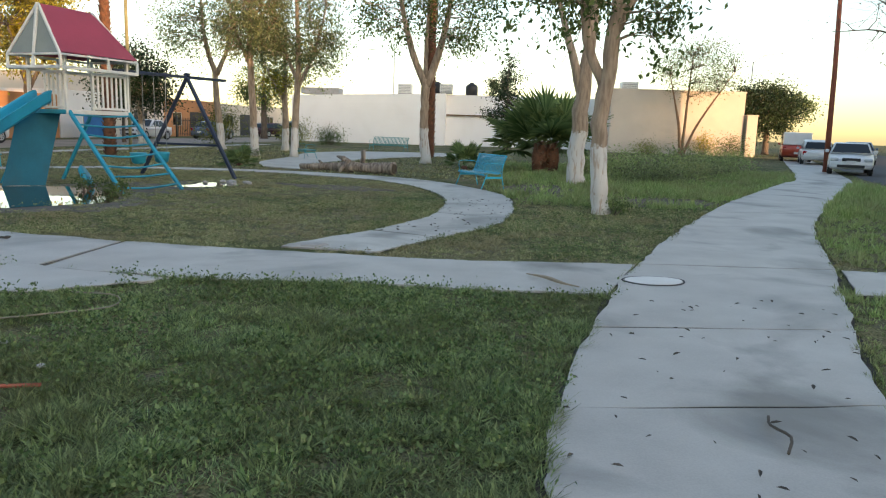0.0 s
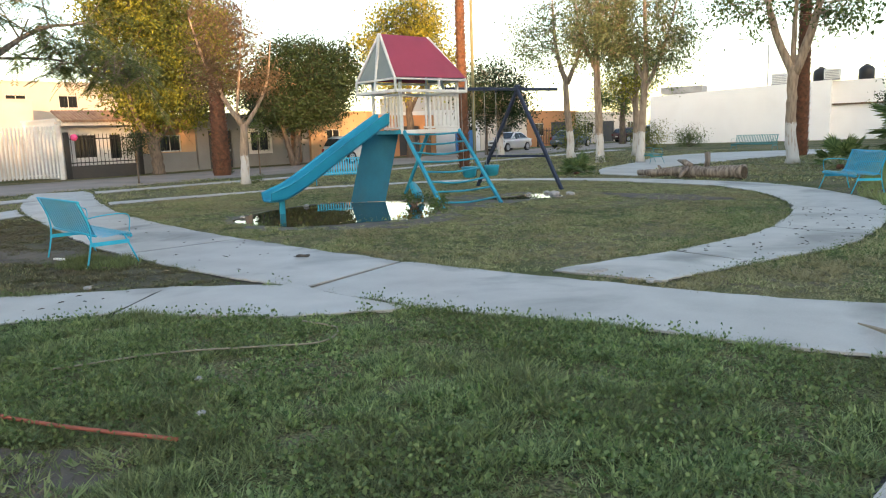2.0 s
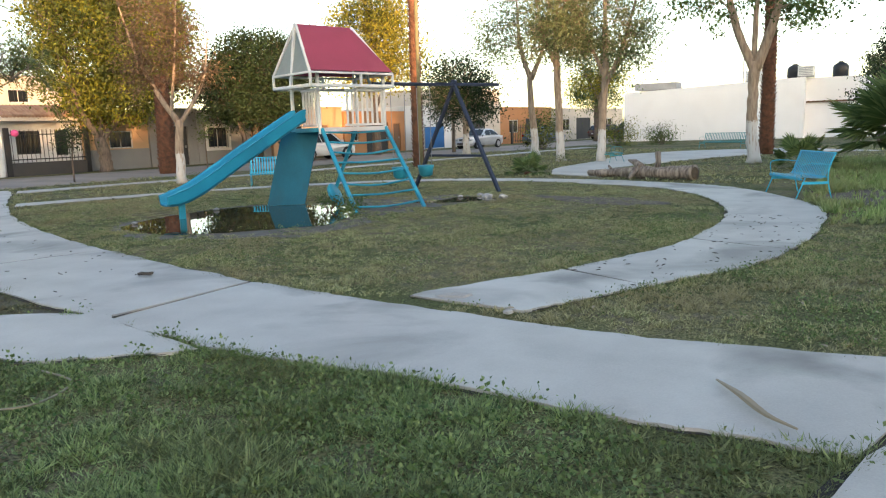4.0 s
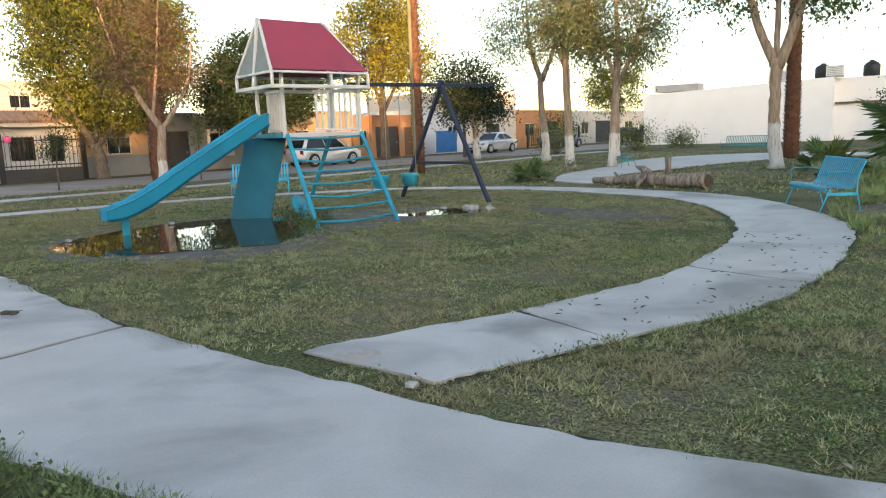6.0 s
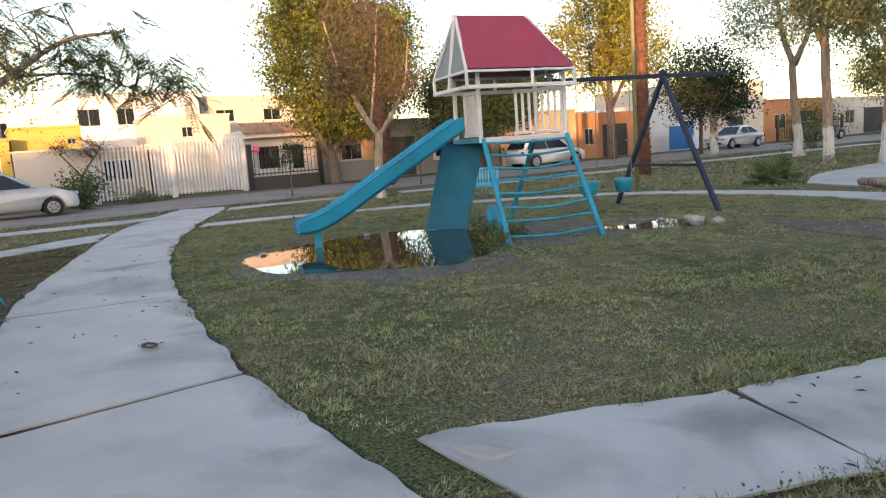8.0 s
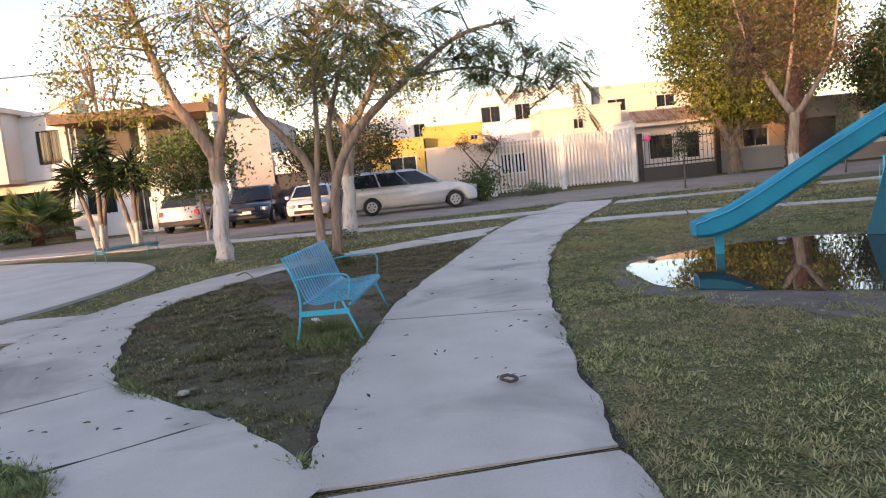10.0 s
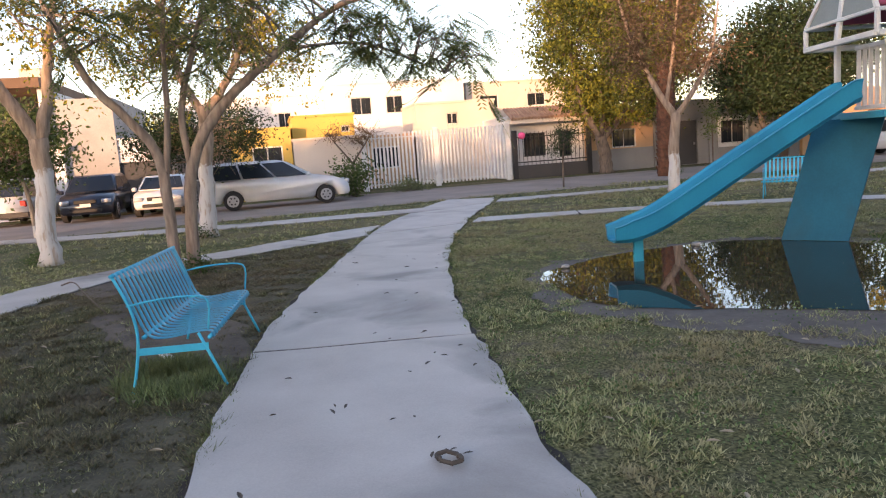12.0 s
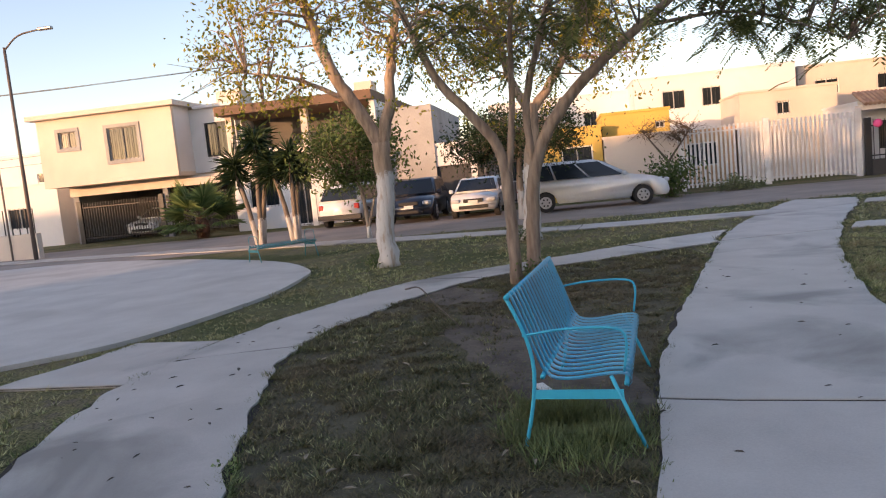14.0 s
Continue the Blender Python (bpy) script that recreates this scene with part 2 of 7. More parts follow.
RUBBER = mat("black_rubber", (0.02, 0.02, 0.021), (0.035, 0.034, 0.033), 0.85, 5, 50, 0.1)


# ---- building helpers ----
MIRROR = [False]  # the playground is drawn with its ladder side towards +y, and stands the other way round


def part(name, bm, material, parent=None, label="", smooth=False):
    if MIRROR[0]:
        for v in bm.verts:
            v.co.y *= -1
        bmesh.ops.reverse_faces(bm, faces=bm.faces)
    me = bpy.data.meshes.new(name)
    bm.normal_update()
    bm.to_mesh(me)
    bm.free()
    me.materials.append(material)
    if smooth:
        me.polygons.foreach_set("use_smooth", [True] * len(me.polygons))
    ob = new(name, me)
    ob.parent = parent
    if label:
        ob["label"] = label
    return ob


def thing(name, m, label, category, group="", kind=""):
    ob = new(name)
    ob.matrix_world = m
    ob.empty_display_size = 0.2
    return tagged(ob, label, category, group, kind)


def box(bm, x0, x1, y0, y1, z0, z1, m=None, bevel=0.0):
    vs = [bm.verts.new((x, y, z)) for x in (x0, x1) for y in (y0, y1) for z in (z0, z1)]
    fs = [bm.faces.new([vs[i] for i in q]) for q in ((0, 1, 3, 2), (4, 6, 7, 5), (0, 4, 5, 1), (2, 3, 7, 6), (0, 2, 6, 4), (1, 5, 7, 3))]
    if bevel:
        es = {e for f in fs for e in f.edges}
        r = bmesh.ops.bevel(bm, geom=list(es), offset=bevel, segments=1, affect="EDGES")
        vs = list({v for f in r["faces"] for v in f.verts} | {v for v in vs if v.is_valid})
    if m is not None:
        bmesh.ops.transform(bm, matrix=m, verts=vs)
    return bm


def beam(bm, a, b, w, h=None, bevel=0.0):
    """A square bar from a to b."""
    a, b = Vector(a), Vector(b)
    d = b - a
    h = h or w
    q = d.to_track_quat("Z", "Y").to_matrix().to_4x4()
    return box(bm, -w / 2, w / 2, -h / 2, h / 2, 0, d.length, Matrix.Translation(a) @ q, bevel)


def tube(bm, pts, radii, n=8, cap=True):
    """A round tapered tube along the points."""
    pts = [Vector(p) for p in pts]
    radii = [float(r) for r in radii] if hasattr(radii, "__len__") else radii
    if not hasattr(radii, "__len__"):
        radii = [radii] * len(pts)
    side = None
    rings = []
    for i, p in enumerate(pts):
        d = (pts[min(i + 1, len(pts) - 1)] - pts[max(i - 1, 0)]).normalized()
        if side is None:
            side = d.orthogonal().normalized()
        side = (side - d * side.dot(d))
        side = side.normalized() if side.length > 1e-5 else d.orthogonal().normalized()
        up = d.cross(side)
        rings.append([bm.verts.new(p + radii[i] * (math.cos(6.2832 * k / n) * side + math.sin(6.2832 * k / n) * up)) for k in range(n)])
    for a, b in zip(rings, rings[1:]):
        for k in range(n):
            bm.faces.new((a[k], a[(k + 1) % n], b[(k + 1) % n], b[k]))
    if cap:
        bm.faces.new(rings[0][::-1])
        bm.faces.new(rings[-1])
    return bm


def smooth_line(pts, per=6):
    """Catmull-Rom through points of any dimension."""
    P = [np.array(p, float) for p in pts]
    P = [2 * P[0] - P[1]] + P + [2 * P[-1] - P[-2]]
    out = []
    for i in range(1, len(P) - 2):
        for k in range(per):
            t = k / per
            a, b, c, d = P[i - 1], P[i], P[i + 1], P[i + 2]
            out.append(0.5 * (2 * b + (c - a) * t + (2 * a - 5 * b + 4 * c - d) * t * t + (3 * b - a - 3 * c + d) * t ** 3))
    out.append(P[-2])
    return out


def closed_line(pts, per=6):
    n = len(pts)
    line = smooth_line([pts[i % n] for i in range(-1, n + 2)], per)
    return line[per:-per - 1]


def mesh_part(name, verts, faces, material, parent=None, label=""):
    me = bpy.data.meshes.new(name)
    me.from_pydata(verts, [], faces)
    me.materials.append(material)
    ob = new(name, me)
    ob.parent = parent
    if label:
        ob["label"] = label
    return ob


def tri_part(name, verts, material, parent=None, label=""):
    """Loose triangles from an (n, 3, 3) array."""
    v = np.asarray(verts, dtype=np.float32).reshape(-1, 3)
    nt = len(v) // 3
    me = bpy.data.meshes.new(name)
    me.vertices.add(len(v))
    me.vertices.foreach_set("co", v.ravel())
    me.loops.add(len(v))
    me.loops.foreach_set("vertex_index", np.arange(len(v), dtype=np.int32))
    me.polygons.add(nt)
    me.polygons.foreach_set("loop_start", np.arange(0, len(v), 3, dtype=np.int32))
    me.update(calc_edges=True)
    me.materials.append(material)
    ob = new(name, me)
    ob.parent = parent
    if label:
        ob["label"] = label
    return ob


def inside(poly, x, y):
    """Which of the points x, y lie in the polygon."""
    poly = np.asarray([(p[0], p[1]) for p in poly])
    r = np.zeros(len(x), bool)
    j = len(poly) - 1
    for i in range(len(poly)):
        (xi, yi), (xj, yj) = poly[i], poly[j]
        with np.errstate(divide="ignore", invalid="ignore"):
            r ^= ((yi > y) != (yj > y)) & (x < (xj - xi) * (y - yi) / (yj - yi + 1e-12) + xi)
        j = i
    return r


# ---- ground ----
ground = mesh_part("ground", [(-260, -220, -0.02), (260, -220, -0.02), (260, 320, -0.02), (-260, 320, -0.02)], [(0, 1, 2, 3)], SOIL)
tagged(ground, "park ground of thin dry turf and bare brown earth", "ground", kind="structure")

HARD = []  # outlines on which no grass grows


def slabs(name, pairs, joints, label, material=CONCRETE, z=0.006, group="concrete paths", ragged=0.016, gap=0.03):
    """A path of cast slabs between paired edge points; a joint at each station named."""
    root = tagged(new(name), label, "path", group, "structure")
    per = 12
    line = smooth_line([(a[0], a[1], b[0], b[1]) for a, b in pairs], per)
    k = len(HARD)
    wide, soil = [], []
    for p in line:
        a, b = np.array(p[:2]), np.array(p[2:])
        d = (b - a) / (np.linalg.norm(b - a) + 1e-9)
        wide.append((a + d * 0.012, b - d * 0.012))
        soil.append((a - d * random.uniform(0.0, 0.06), b + d * random.uniform(0.0, 0.06)))
    HARD.append([tuple(p[0]) for p in wide] + [tuple(p[1]) for p in wide[::-1]])
    sv = [(*q, -0.0135 + 0.0012 * k) for p in soil for q in p]
    mesh_part("soil_shade_edge", sv, [(2 * i, 2 * i + 1, 2 * i + 3, 2 * i + 2) for i in range(len(soil) - 1)], EDGESOIL, root, "dark band of soil and painted shade along the slab edges")
    cuts = sorted({0, len(line) - 1, *[round(j * per) for j in joints]})
    lifts = [random.uniform(-0.0025, 0.0025) for _ in cuts]
    for n, i in enumerate(cuts[1:-1]):
        a, b = np.array(line[i][:2]), np.array(line[i][2:])
        d = np.array([b[1] - a[1], a[0] - b[0]]) / (np.linalg.norm(b - a) + 1e-9)
        zs = z + min(lifts[n], lifts[n + 1]) - 0.003
        sv = [(*(a + (b - a) * f + d * side * gap), zs) for f in (0.0, 0.2, 0.4, 0.6, 0.8, 1.0) for side in (-1, 1)]
        mesh_part("joint", sv, [(2 * k, 2 * k + 1, 2 * k + 3, 2 * k + 2) for k in range(5)], EDGESOIL, root, "dirt-filled joint between slabs")
    for dz, i0, i1 in zip(lifts, cuts, cuts[1:]):
        top, seg = [], line[i0:i1 + 1]
        tilt = random.uniform(-0.002, 0.002)
        for k, p in enumerate(seg):
            q = np.array(p)
            if k == 0:
                q = q + (np.array(seg[1]) - q) / (np.linalg.norm(np.array(seg[1]) - q) + 1e-9) * gap * 0.7
            if k == len(seg) - 1:
                q = q + (np.array(seg[-2]) - q) / (np.linalg.norm(np.array(seg[-2]) - q) + 1e-9) * gap * 0.7
            row = []
            for c in range(5):
                f = c / 4
                x, y = q[0] + (q[2] - q[0]) * f, q[1] + (q[3] - q[1]) * f
                if k in (0, len(seg) - 1):
                    x += random.uniform(-0.011, 0.011)
                    y += random.uniform(-0.011, 0.011)
                if c in (0, 4):
                    x += random.uniform(-ragged, ragged) + 0.05 * noise.noise((x * 2.2, y * 2.2, 4))
                    y += random.uniform(-ragged, ragged) + 0.05 * noise.noise((x * 2.2, y * 2.2, 9))
                row.append((x, y, z + dz + tilt * (f - 0.5)))
            top.append(row)
        verts, faces, n = [v for r in top for v in r], [], len(top)
        for k in range(n - 1):
            for c in range(4):
                a = k * 5 + c
                faces.append((a, a + 1, a + 6, a + 5))
        rim = [k * 5 for k in range(n)] + [(n - 1) * 5 + c for c in range(1, 5)] + [k * 5 + 4 for k in range(n - 2, -1, -1)] + [c for c in range(3, 0, -1)]
        base = len(verts)
        verts += [(verts[i][0], verts[i][1], -0.08) for i in rim]
        for k in range(len(rim)):
            j = (k + 1) % len(rim)
            faces.append((rim[k], base + k, base + j, rim[j]))
        s = mesh_part("slab", verts, faces, material, root)
        bm = bmesh.new()
        bm.from_mesh(s.data)
        bmesh.ops.recalc_face_normals(bm, faces=bm.faces)
        bm.to_mesh(s.data)
        bm.free()
    return root


slabs("pavement", [((-3.87, 10.12), (-3.86, 8.46)), ((-2.4, 9.95), (-2.4, 8.25)), ((-0.7, 9.78), (-0.9, 8.33)), ((0.6, 9.8), (0.5, 8.3)), ((2.27, 9.97), (1.68, 8.33))],
      [], "pale grey concrete cross path with cracked joints", gap=0.025)
slabs("pavement", [((-1.95, 10.22), (-0.78, 10.14)), ((-1.84, 10.6), (-0.62, 10.42)), ((-1.13, 11.92), (-0.10, 11.46)), ((-0.62, 13.2), (0.55, 12.7)), ((-0.35, 14.4), (0.88, 13.95)), ((-0.3, 16.3), (1.08, 16.0)),
                   ((-0.5, 17.9), (0.95, 18.3)), ((-1.1, 19.6), (0.3, 20.0)), ((-2.2, 21.4), (-0.8, 21.9)), ((-3.75, 22.5), (-2.4, 23.25)), ((-6.5, 23.4), (-5.9, 24.35)), ((-9.2, 23.5), (-9.4, 24.25))],
      [2, 4, 6, 8, 9.4], "curved concrete path round the play lawn, dotted with droppings", gap=0.025)
slabs("pavement", [((-9.2, 23.5), (-9.4, 24.25)), ((-11.0, 22.6), (-11.5, 23.25)), ((-13.2, 20.6), (-13.8, 21.1)), ((-14.6, 18.6), (-15.3, 18.9)), ((-15.5, 16.7), (-16.2, 17.0)), ((-16.1, 14.45), (-16.95, 14.95))],
      [1, 2, 3, 4], "narrow concrete strip behind the play lawn")
slabs("pavement", [((-3.9, 10.12), (-3.95, 8.46)), ((-5.4, 10.42), (-5.2, 8.58)), ((-7.5, 10.95), (-8.0, 9.2)), ((-9.4, 11.48), (-9.64, 9.69)), ((-12.68, 12.67), (-11.9, 10.57)), ((-16.15, 14.32), (-15.9, 12.2)),
                   ((-18.5, 15.6), (-17.8, 13.1)), ((-20.8, 17.0), (-19.9, 14.3)), ((-22.2, 17.65), (-22.6, 16.0)), ((-22.5, 17.8), (-23.5, 16.75))],
      [2, 4, 5, 6, 7], "straight worn concrete path past the bench")
slabs("pavement", [((-3.9, 8.46), (-2.45, 8.2)), ((-4.15, 8.5), (-3.35, 7.5)), ((-5.38, 7.92), (-4.85, 6.9)), ((-6.8, 6.84), (-6.1, 5.7)), ((-8.7, 6.42), (-8.4, 5.05)), ((-10.5, 6.3), (-10.3, 5.1)), ((-12.2, 6.9), (-12.6, 5.95)),
                   ((-14.1, 8.2), (-14.5, 7.3)), ((-15.0, 10.1), (-15.9, 9.7)), ((-15.75, 12.0), (-17.1, 11.7)), ((-16.0, 12.1), (-17.6, 12.9))],
      [2, 3, 5, 7, 8.5], "cracked concrete fork path bending round the bench lawn", ragged=0.03)
slabs("pavement", [((0.2, -6), (2.0, -6)), ((0.45, 0.5), (2.2, 0.5)), ((0.72, 3.6), (2.45, 3.8)), ((0.92, 5.4), (2.82, 5.66)), ((1.7, 8.3), (3.9, 8.5)), ((2.3, 10.0), (4.55, 10.1)), ((3.85, 13.8), (6.2, 14.4)),
                   ((6.4, 19.2), (8.7, 19.3)), ((10.4, 26.6), (12.5, 26.4)), ((12.9, 31.6), (14.9, 31.5)), ((22, 56), (24, 56))],
      [1, 2, 3, 3.6, 4.1, 5, 5.5, 6, 6.5, 7, 7.5, 8, 9], "wide concrete walkway with scattered leaf scraps", gap=0.018)
slabs("pavement", [((4.15, 8.75), (4.62, 10.08)), ((8, 8.8), (8, 10.2)), ((14, 9.0), (14, 10.4))], [1], "side walk joining the wide walkway")
slabs("pavement", [((-7.2, 26.4), (-5.2, 25.3)), ((-8.2, 29.5), (-6.1, 29.0)), ((-8.3, 34), (-5.2, 33)), ((-8.7, 40), (-3.6, 37.5)), ((-6.5, 44), (-1.5, 40.5)), ((-2, 46), (2, 41.5))],
      [1, 2, 3, 4], "far concrete plaza behind the fallen log", PLAZA)
slabs("pavement", [((-20.0, 14.5), (-21.2, 15.25)), ((-20.7, 10.5), (-21.9, 10.8)), ((-21.9, 6.8), (-23.1, 7.1)), ((-23.0, 4.3), (-24.2, 4.6)), ((-24.2, 1.5), (-25.4, 1.8)), ((-26.3, -3.7), (-27.5, -3.4)), ((-28, -9), (-29.2, -9)), ((-31, -20), (-32.2, -20))],
      [1, 2, 3, 4, 5], "street-side concrete walk through dry grass")
slabs("pavement", [((-20.85, 17.15), (-21.9, 17.75)), ((-20.0, 21.2), (-21.0, 21.5)), ((-18.4, 27), (-19.4, 27.2)), ((-17.3, 34), (-18.3, 34)), ((-14.5, 52), (-15.5, 52))],
      [1, 2, 3], "second street-side concrete walk")
slabs("pavement", [((-9.75, 3.62), (-9.5, 5.0)), ((-11.35, 4.3), (-11.1, 5.28))], [], "short concrete link with a wet stain")
OVAL = closed_line([(-10, 2), (-10.6, 3.2), (-11.6, 4.2), (-13.9, 4.92), (-15.9, 5.05), (-17.1, 4.9), (-19.1, 3.85), (-21, 2), (-22.7, -0.2), (-24.5, -3.5), (-24.3, -7), (-20, -10), (-13, -7.5), (-10, -2)], 6)
plaza = tagged(new("pavement"), "oval concrete plaza, pale and worn", "plaza", "concrete paths", "structure")
HARD.append(OVAL)
for half in (0, 1):
    n = len(OVAL)
    a, b = round(n * 0.20), round(n * 0.72)
    ring = OVAL[a:b + 1] if half == 0 else OVAL[b:] + OVAL[:a + 1]
    bm = bmesh.new()
    cx, cy = np.mean([p[0] for p in ring]), np.mean([p[1] for p in ring])
    vs = [bm.verts.new((p[0] + (cx - p[0]) * 0.002, p[1] + (cy - p[1]) * 0.002, 0.03 + 0.004 * half)) for p in ring]
    f = bm.faces.new(vs)
    ex = bmesh.ops.extrude_face_region(bm, geom=[f])
    for v in ex["geom"]:
        if isinstance(v, bmesh.types.BMVert):
            v.co.z = -0.08
    bmesh.ops.recalc_face_normals(bm, faces=bm.faces)
    part("slab", bm, PLAZA, plaza)

PUDDLE = closed_line([(-9.5, 12.6), (-9.95, 13.25), (-10.3, 14.4), (-10.2, 15.7), (-9.6, 16.5), (-8.4, 16.8), (-7.3, 16.3), (-6.6, 15.3), (-6.2, 14.2), (-6.45, 13.75), (-6.9, 13.2), (-7.3, 12.75), (-7.9, 12.35), (-8.7, 12.4)], 6)
PUDDLE = [(p[0] + 0.07 * noise.noise((p[0] * 3, p[1] * 3, 1)), p[1] + 0.07 * noise.noise((p[0] * 3, p[1] * 3, 5))) for p in PUDDLE]
PUDDLE2 = closed_line([(-6.9, 17.7), (-6.4, 18.3), (-6.35, 19.1), (-5.4, 18.9), (-5.5, 18.3), (-6.2, 17.7)], 5)
MUDRING = closed_line([(-9.8, 12.65), (-10.35, 14.0), (-10.4, 15.9), (-9.4, 17.1), (-7.3, 19.2), (-5.9, 19.4), (-5.2, 18.6), (-5.8, 17.2), (-6.1, 15.4), (-5.5, 14.1), (-6.0, 13.0), (-7.2, 12.2), (-8.4, 12.1)], 14)
MUDRING = [(p[0] + 0.4 * noise.noise((p[0] * 1.8, p[1] * 1.8, 1)) + 0.2 * noise.noise((p[0] * 7, p[1] * 7, 2)), p[1] + 0.4 * noise.noise((p[0] * 1.8, p[1] * 1.8, 5)) + 0.2 * noise.noise((p[0] * 7, p[1] * 7, 6))) for p in MUDRING]
HARD += [PUDDLE, PUDDLE2]


def flat(name, poly, z, material, label, category, kind="structure"):
    bm = bmesh.new()
    bm.faces.new([bm.verts.new((p[0], p[1], z)) for p in poly])
    bmesh.ops.triangulate(bm, faces=bm.faces)
    bmesh.ops.recalc_face_normals(bm, faces=bm.faces)
    if bm.faces[:][0].normal.z < 0:
        bmesh.ops.reverse_faces(bm, faces=bm.faces)
    return tagged(part(name, bm, material), label, category, kind=kind)


flat("mud", MUDRING, -0.014, MUD, "damp bare mud trampled round the playground", "mud")
BARESOIL = mat("dark_bare_soil", (0.085, 0.068, 0.055), (0.16, 0.13, 0.10), 0.95, 4.0, 30, 0.8, stain=(0.055, 0.045, 0.042), amount=0.7)
ISLAND = closed_line([(-4.4, 8.5), (-5.42, 7.95), (-6.8, 6.88), (-9, 6.4), (-10.5, 6.3), (-12.2, 6.9), (-14.2, 8.3), (-15.7, 11.7), (-11.9, 10.5), (-9.6, 9.6), (-6.2, 8.75)], 2)
TRODSOIL = mat("trodden_brown_soil", (0.045, 0.04, 0.024), (0.13, 0.115, 0.07), 0.95, 3.0, 45, 0.8)
flat("soil", ISLAND, -0.0178, TRODSOIL, "dark brown trodden soil under the bench", "soil")
BARE = []
for bx, by, brx, bry, turn in ((-4.4, 4.5, 1.1, 0.9, 0), (-2.45, 4.3, 0.85, 0.65, 20), (-9.6, 8.55, 1.9, 0.55, 15), (-12.9, 7.75, 0.9, 0.5, 30), (4.3, 18.0, 1.5, 0.8, 30), (1.9, 20.6, 1.1, 1.8, 0), (-3.1, 19.0, 1.6, 0.6, -20)):
    blob = []
    for k in range(40):
        a = 6.2832 * k / 40
        r = 1 + 0.45 * noise.noise((math.cos(a) * 1.7 + bx, math.sin(a) * 1.7 + by, 3)) + 0.15 * noise.noise((math.cos(a) * 6 + bx, math.sin(a) * 6, 8))
        px, py, c, s = math.cos(a) * brx * r, math.sin(a) * bry * r, math.cos(radians(turn)), math.sin(radians(turn))
        blob.append((bx + px * c - py * s, by + px * s + py * c))
    BARE.append(blob)
    flat("soil", blob, -0.0165 + 0.0009 * len(BARE), BARESOIL, "bare dark soil patch worn into the turf", "soil")
flat("water", PUDDLE, -0.006, WATER, "still muddy puddle under the slide mirroring trees", "puddle")
flat("water", PUDDLE2, -0.006, WATER, "small bright puddle beside the swing", "puddle")

# streets with kerbs
flat("road", [(-24.6, -30), (-23.9, 5), (-23.7, 18), (-21.5, 33), (-17.5, 56), (-12, 95), (-20, 95), (-25.5, 56), (-29.5, 33), (-31.5, 18), (-32.5, 5), (-34.5, -30)], -0.010, DIRT, "dusty grey-brown street along the house fronts", "road")
flat("road", [(13.4, 24), (15.3, 31), (24.6, 56), (42, 100), (50, 100), (33, 56), (24, 31), (20, 15), (17, -30), (8, -30), (11.5, 15)], -0.010, ASPHALT, "grey asphalt street beside the park", "road")


# ---- trees ----
def leaf_tris(centres, spread, count, size, rng, droop=0.0, slim=0.5):
    """Folded two-triangle leaves scattered about the clump centres."""
    c = np.repeat(np.asarray(centres, float), count, axis=0)
    n = len(c)
    off = rng.normal(size=(n, 3)) * np.repeat(np.asarray(spread, float).reshape(-1, 1), count, axis=0) * np.array([1, 1, 0.8])
    p = c + off
    a = rng.normal(size=(n, 3))
    a[:, 2] -= droop
    a /= np.linalg.norm(a, axis=1, keepdims=True)
    b = np.cross(a, rng.normal(size=(n, 3)))
    b /= np.linalg.norm(b, axis=1, keepdims=True)
    s = size * rng.uniform(0.6, 1.25, (n, 1))
    nrm = np.cross(a, b) * s * 0.12
    tip, left, right = p + a * s, p + a * s * 0.45 + b * s * slim * 0.5 + nrm, p + a * s * 0.45 - b * s * slim * 0.5 + nrm
    return np.stack([np.stack([p, left, tip], 1), np.stack([p, tip, right], 1)], 1).reshape(-1, 3, 3)


def leaf_quads(name, tris, material, parent, label=""):
    """Leaves as pairs of triangles that share an edge, one island a leaf."""
    t = tris.reshape(-1, 2, 3, 3)
    v = np.stack([t[:, 0, 0], t[:, 0, 1], t[:, 0, 2], t[:, 1, 2]], 1).reshape(-1, 3).astype(np.float32)
    n = len(t)
    me = bpy.data.meshes.new(name)
    me.vertices.add(n * 4)
    me.vertices.foreach_set("co", v.ravel())
    base = np.arange(n, dtype=np.int32)[:, None] * 4
    idx = (base + np.array([[0, 1, 2, 0, 2, 3]], dtype=np.int32)).ravel()
    me.loops.add(n * 6)
    me.loops.foreach_set("vertex_index", idx)
    me.polygons.add(n * 2)
    me.polygons.foreach_set("loop_start", np.arange(0, n * 6, 3, dtype=np.int32))
    me.update(calc_edges=True)
    me.materials.append(material)
    ob = new(name, me)
    ob.parent = parent
    if label:
        ob["label"] = label
    return ob


def feather_tris(points, dirs, rng, length=0.3, pairs=9):
    """Pinnate leaves: leaflets in two rows along a drooping stalk."""
    out = []
    for p, d in zip(points, dirs):
        d = d / np.linalg.norm(d)
        side = np.cross(d, (0, 0, 1))
        side /= np.linalg.norm(side) + 1e-6
        L = length * rng.uniform(0.7, 1.3)
        for k in range(pairs):
            t = (k + 1) / pairs
            q = p + d * L * t + np.array((0, 0, -0.35 * L * t * t))
            w = 0.088 * (1 - 0.5 * abs(t - 0.5)) * rng.uniform(0.8, 1.2)
            for sg in (-1, 1):
                v = side * sg * w + d * w * 0.5 + np.array((0, 0, -0.25 * w))
                e = d * 0.019
                out.append([q, q + v * 0.5 + e, q + v])
                out.append([q, q + v, q + v * 0.5 - e])
    return np.array(out)


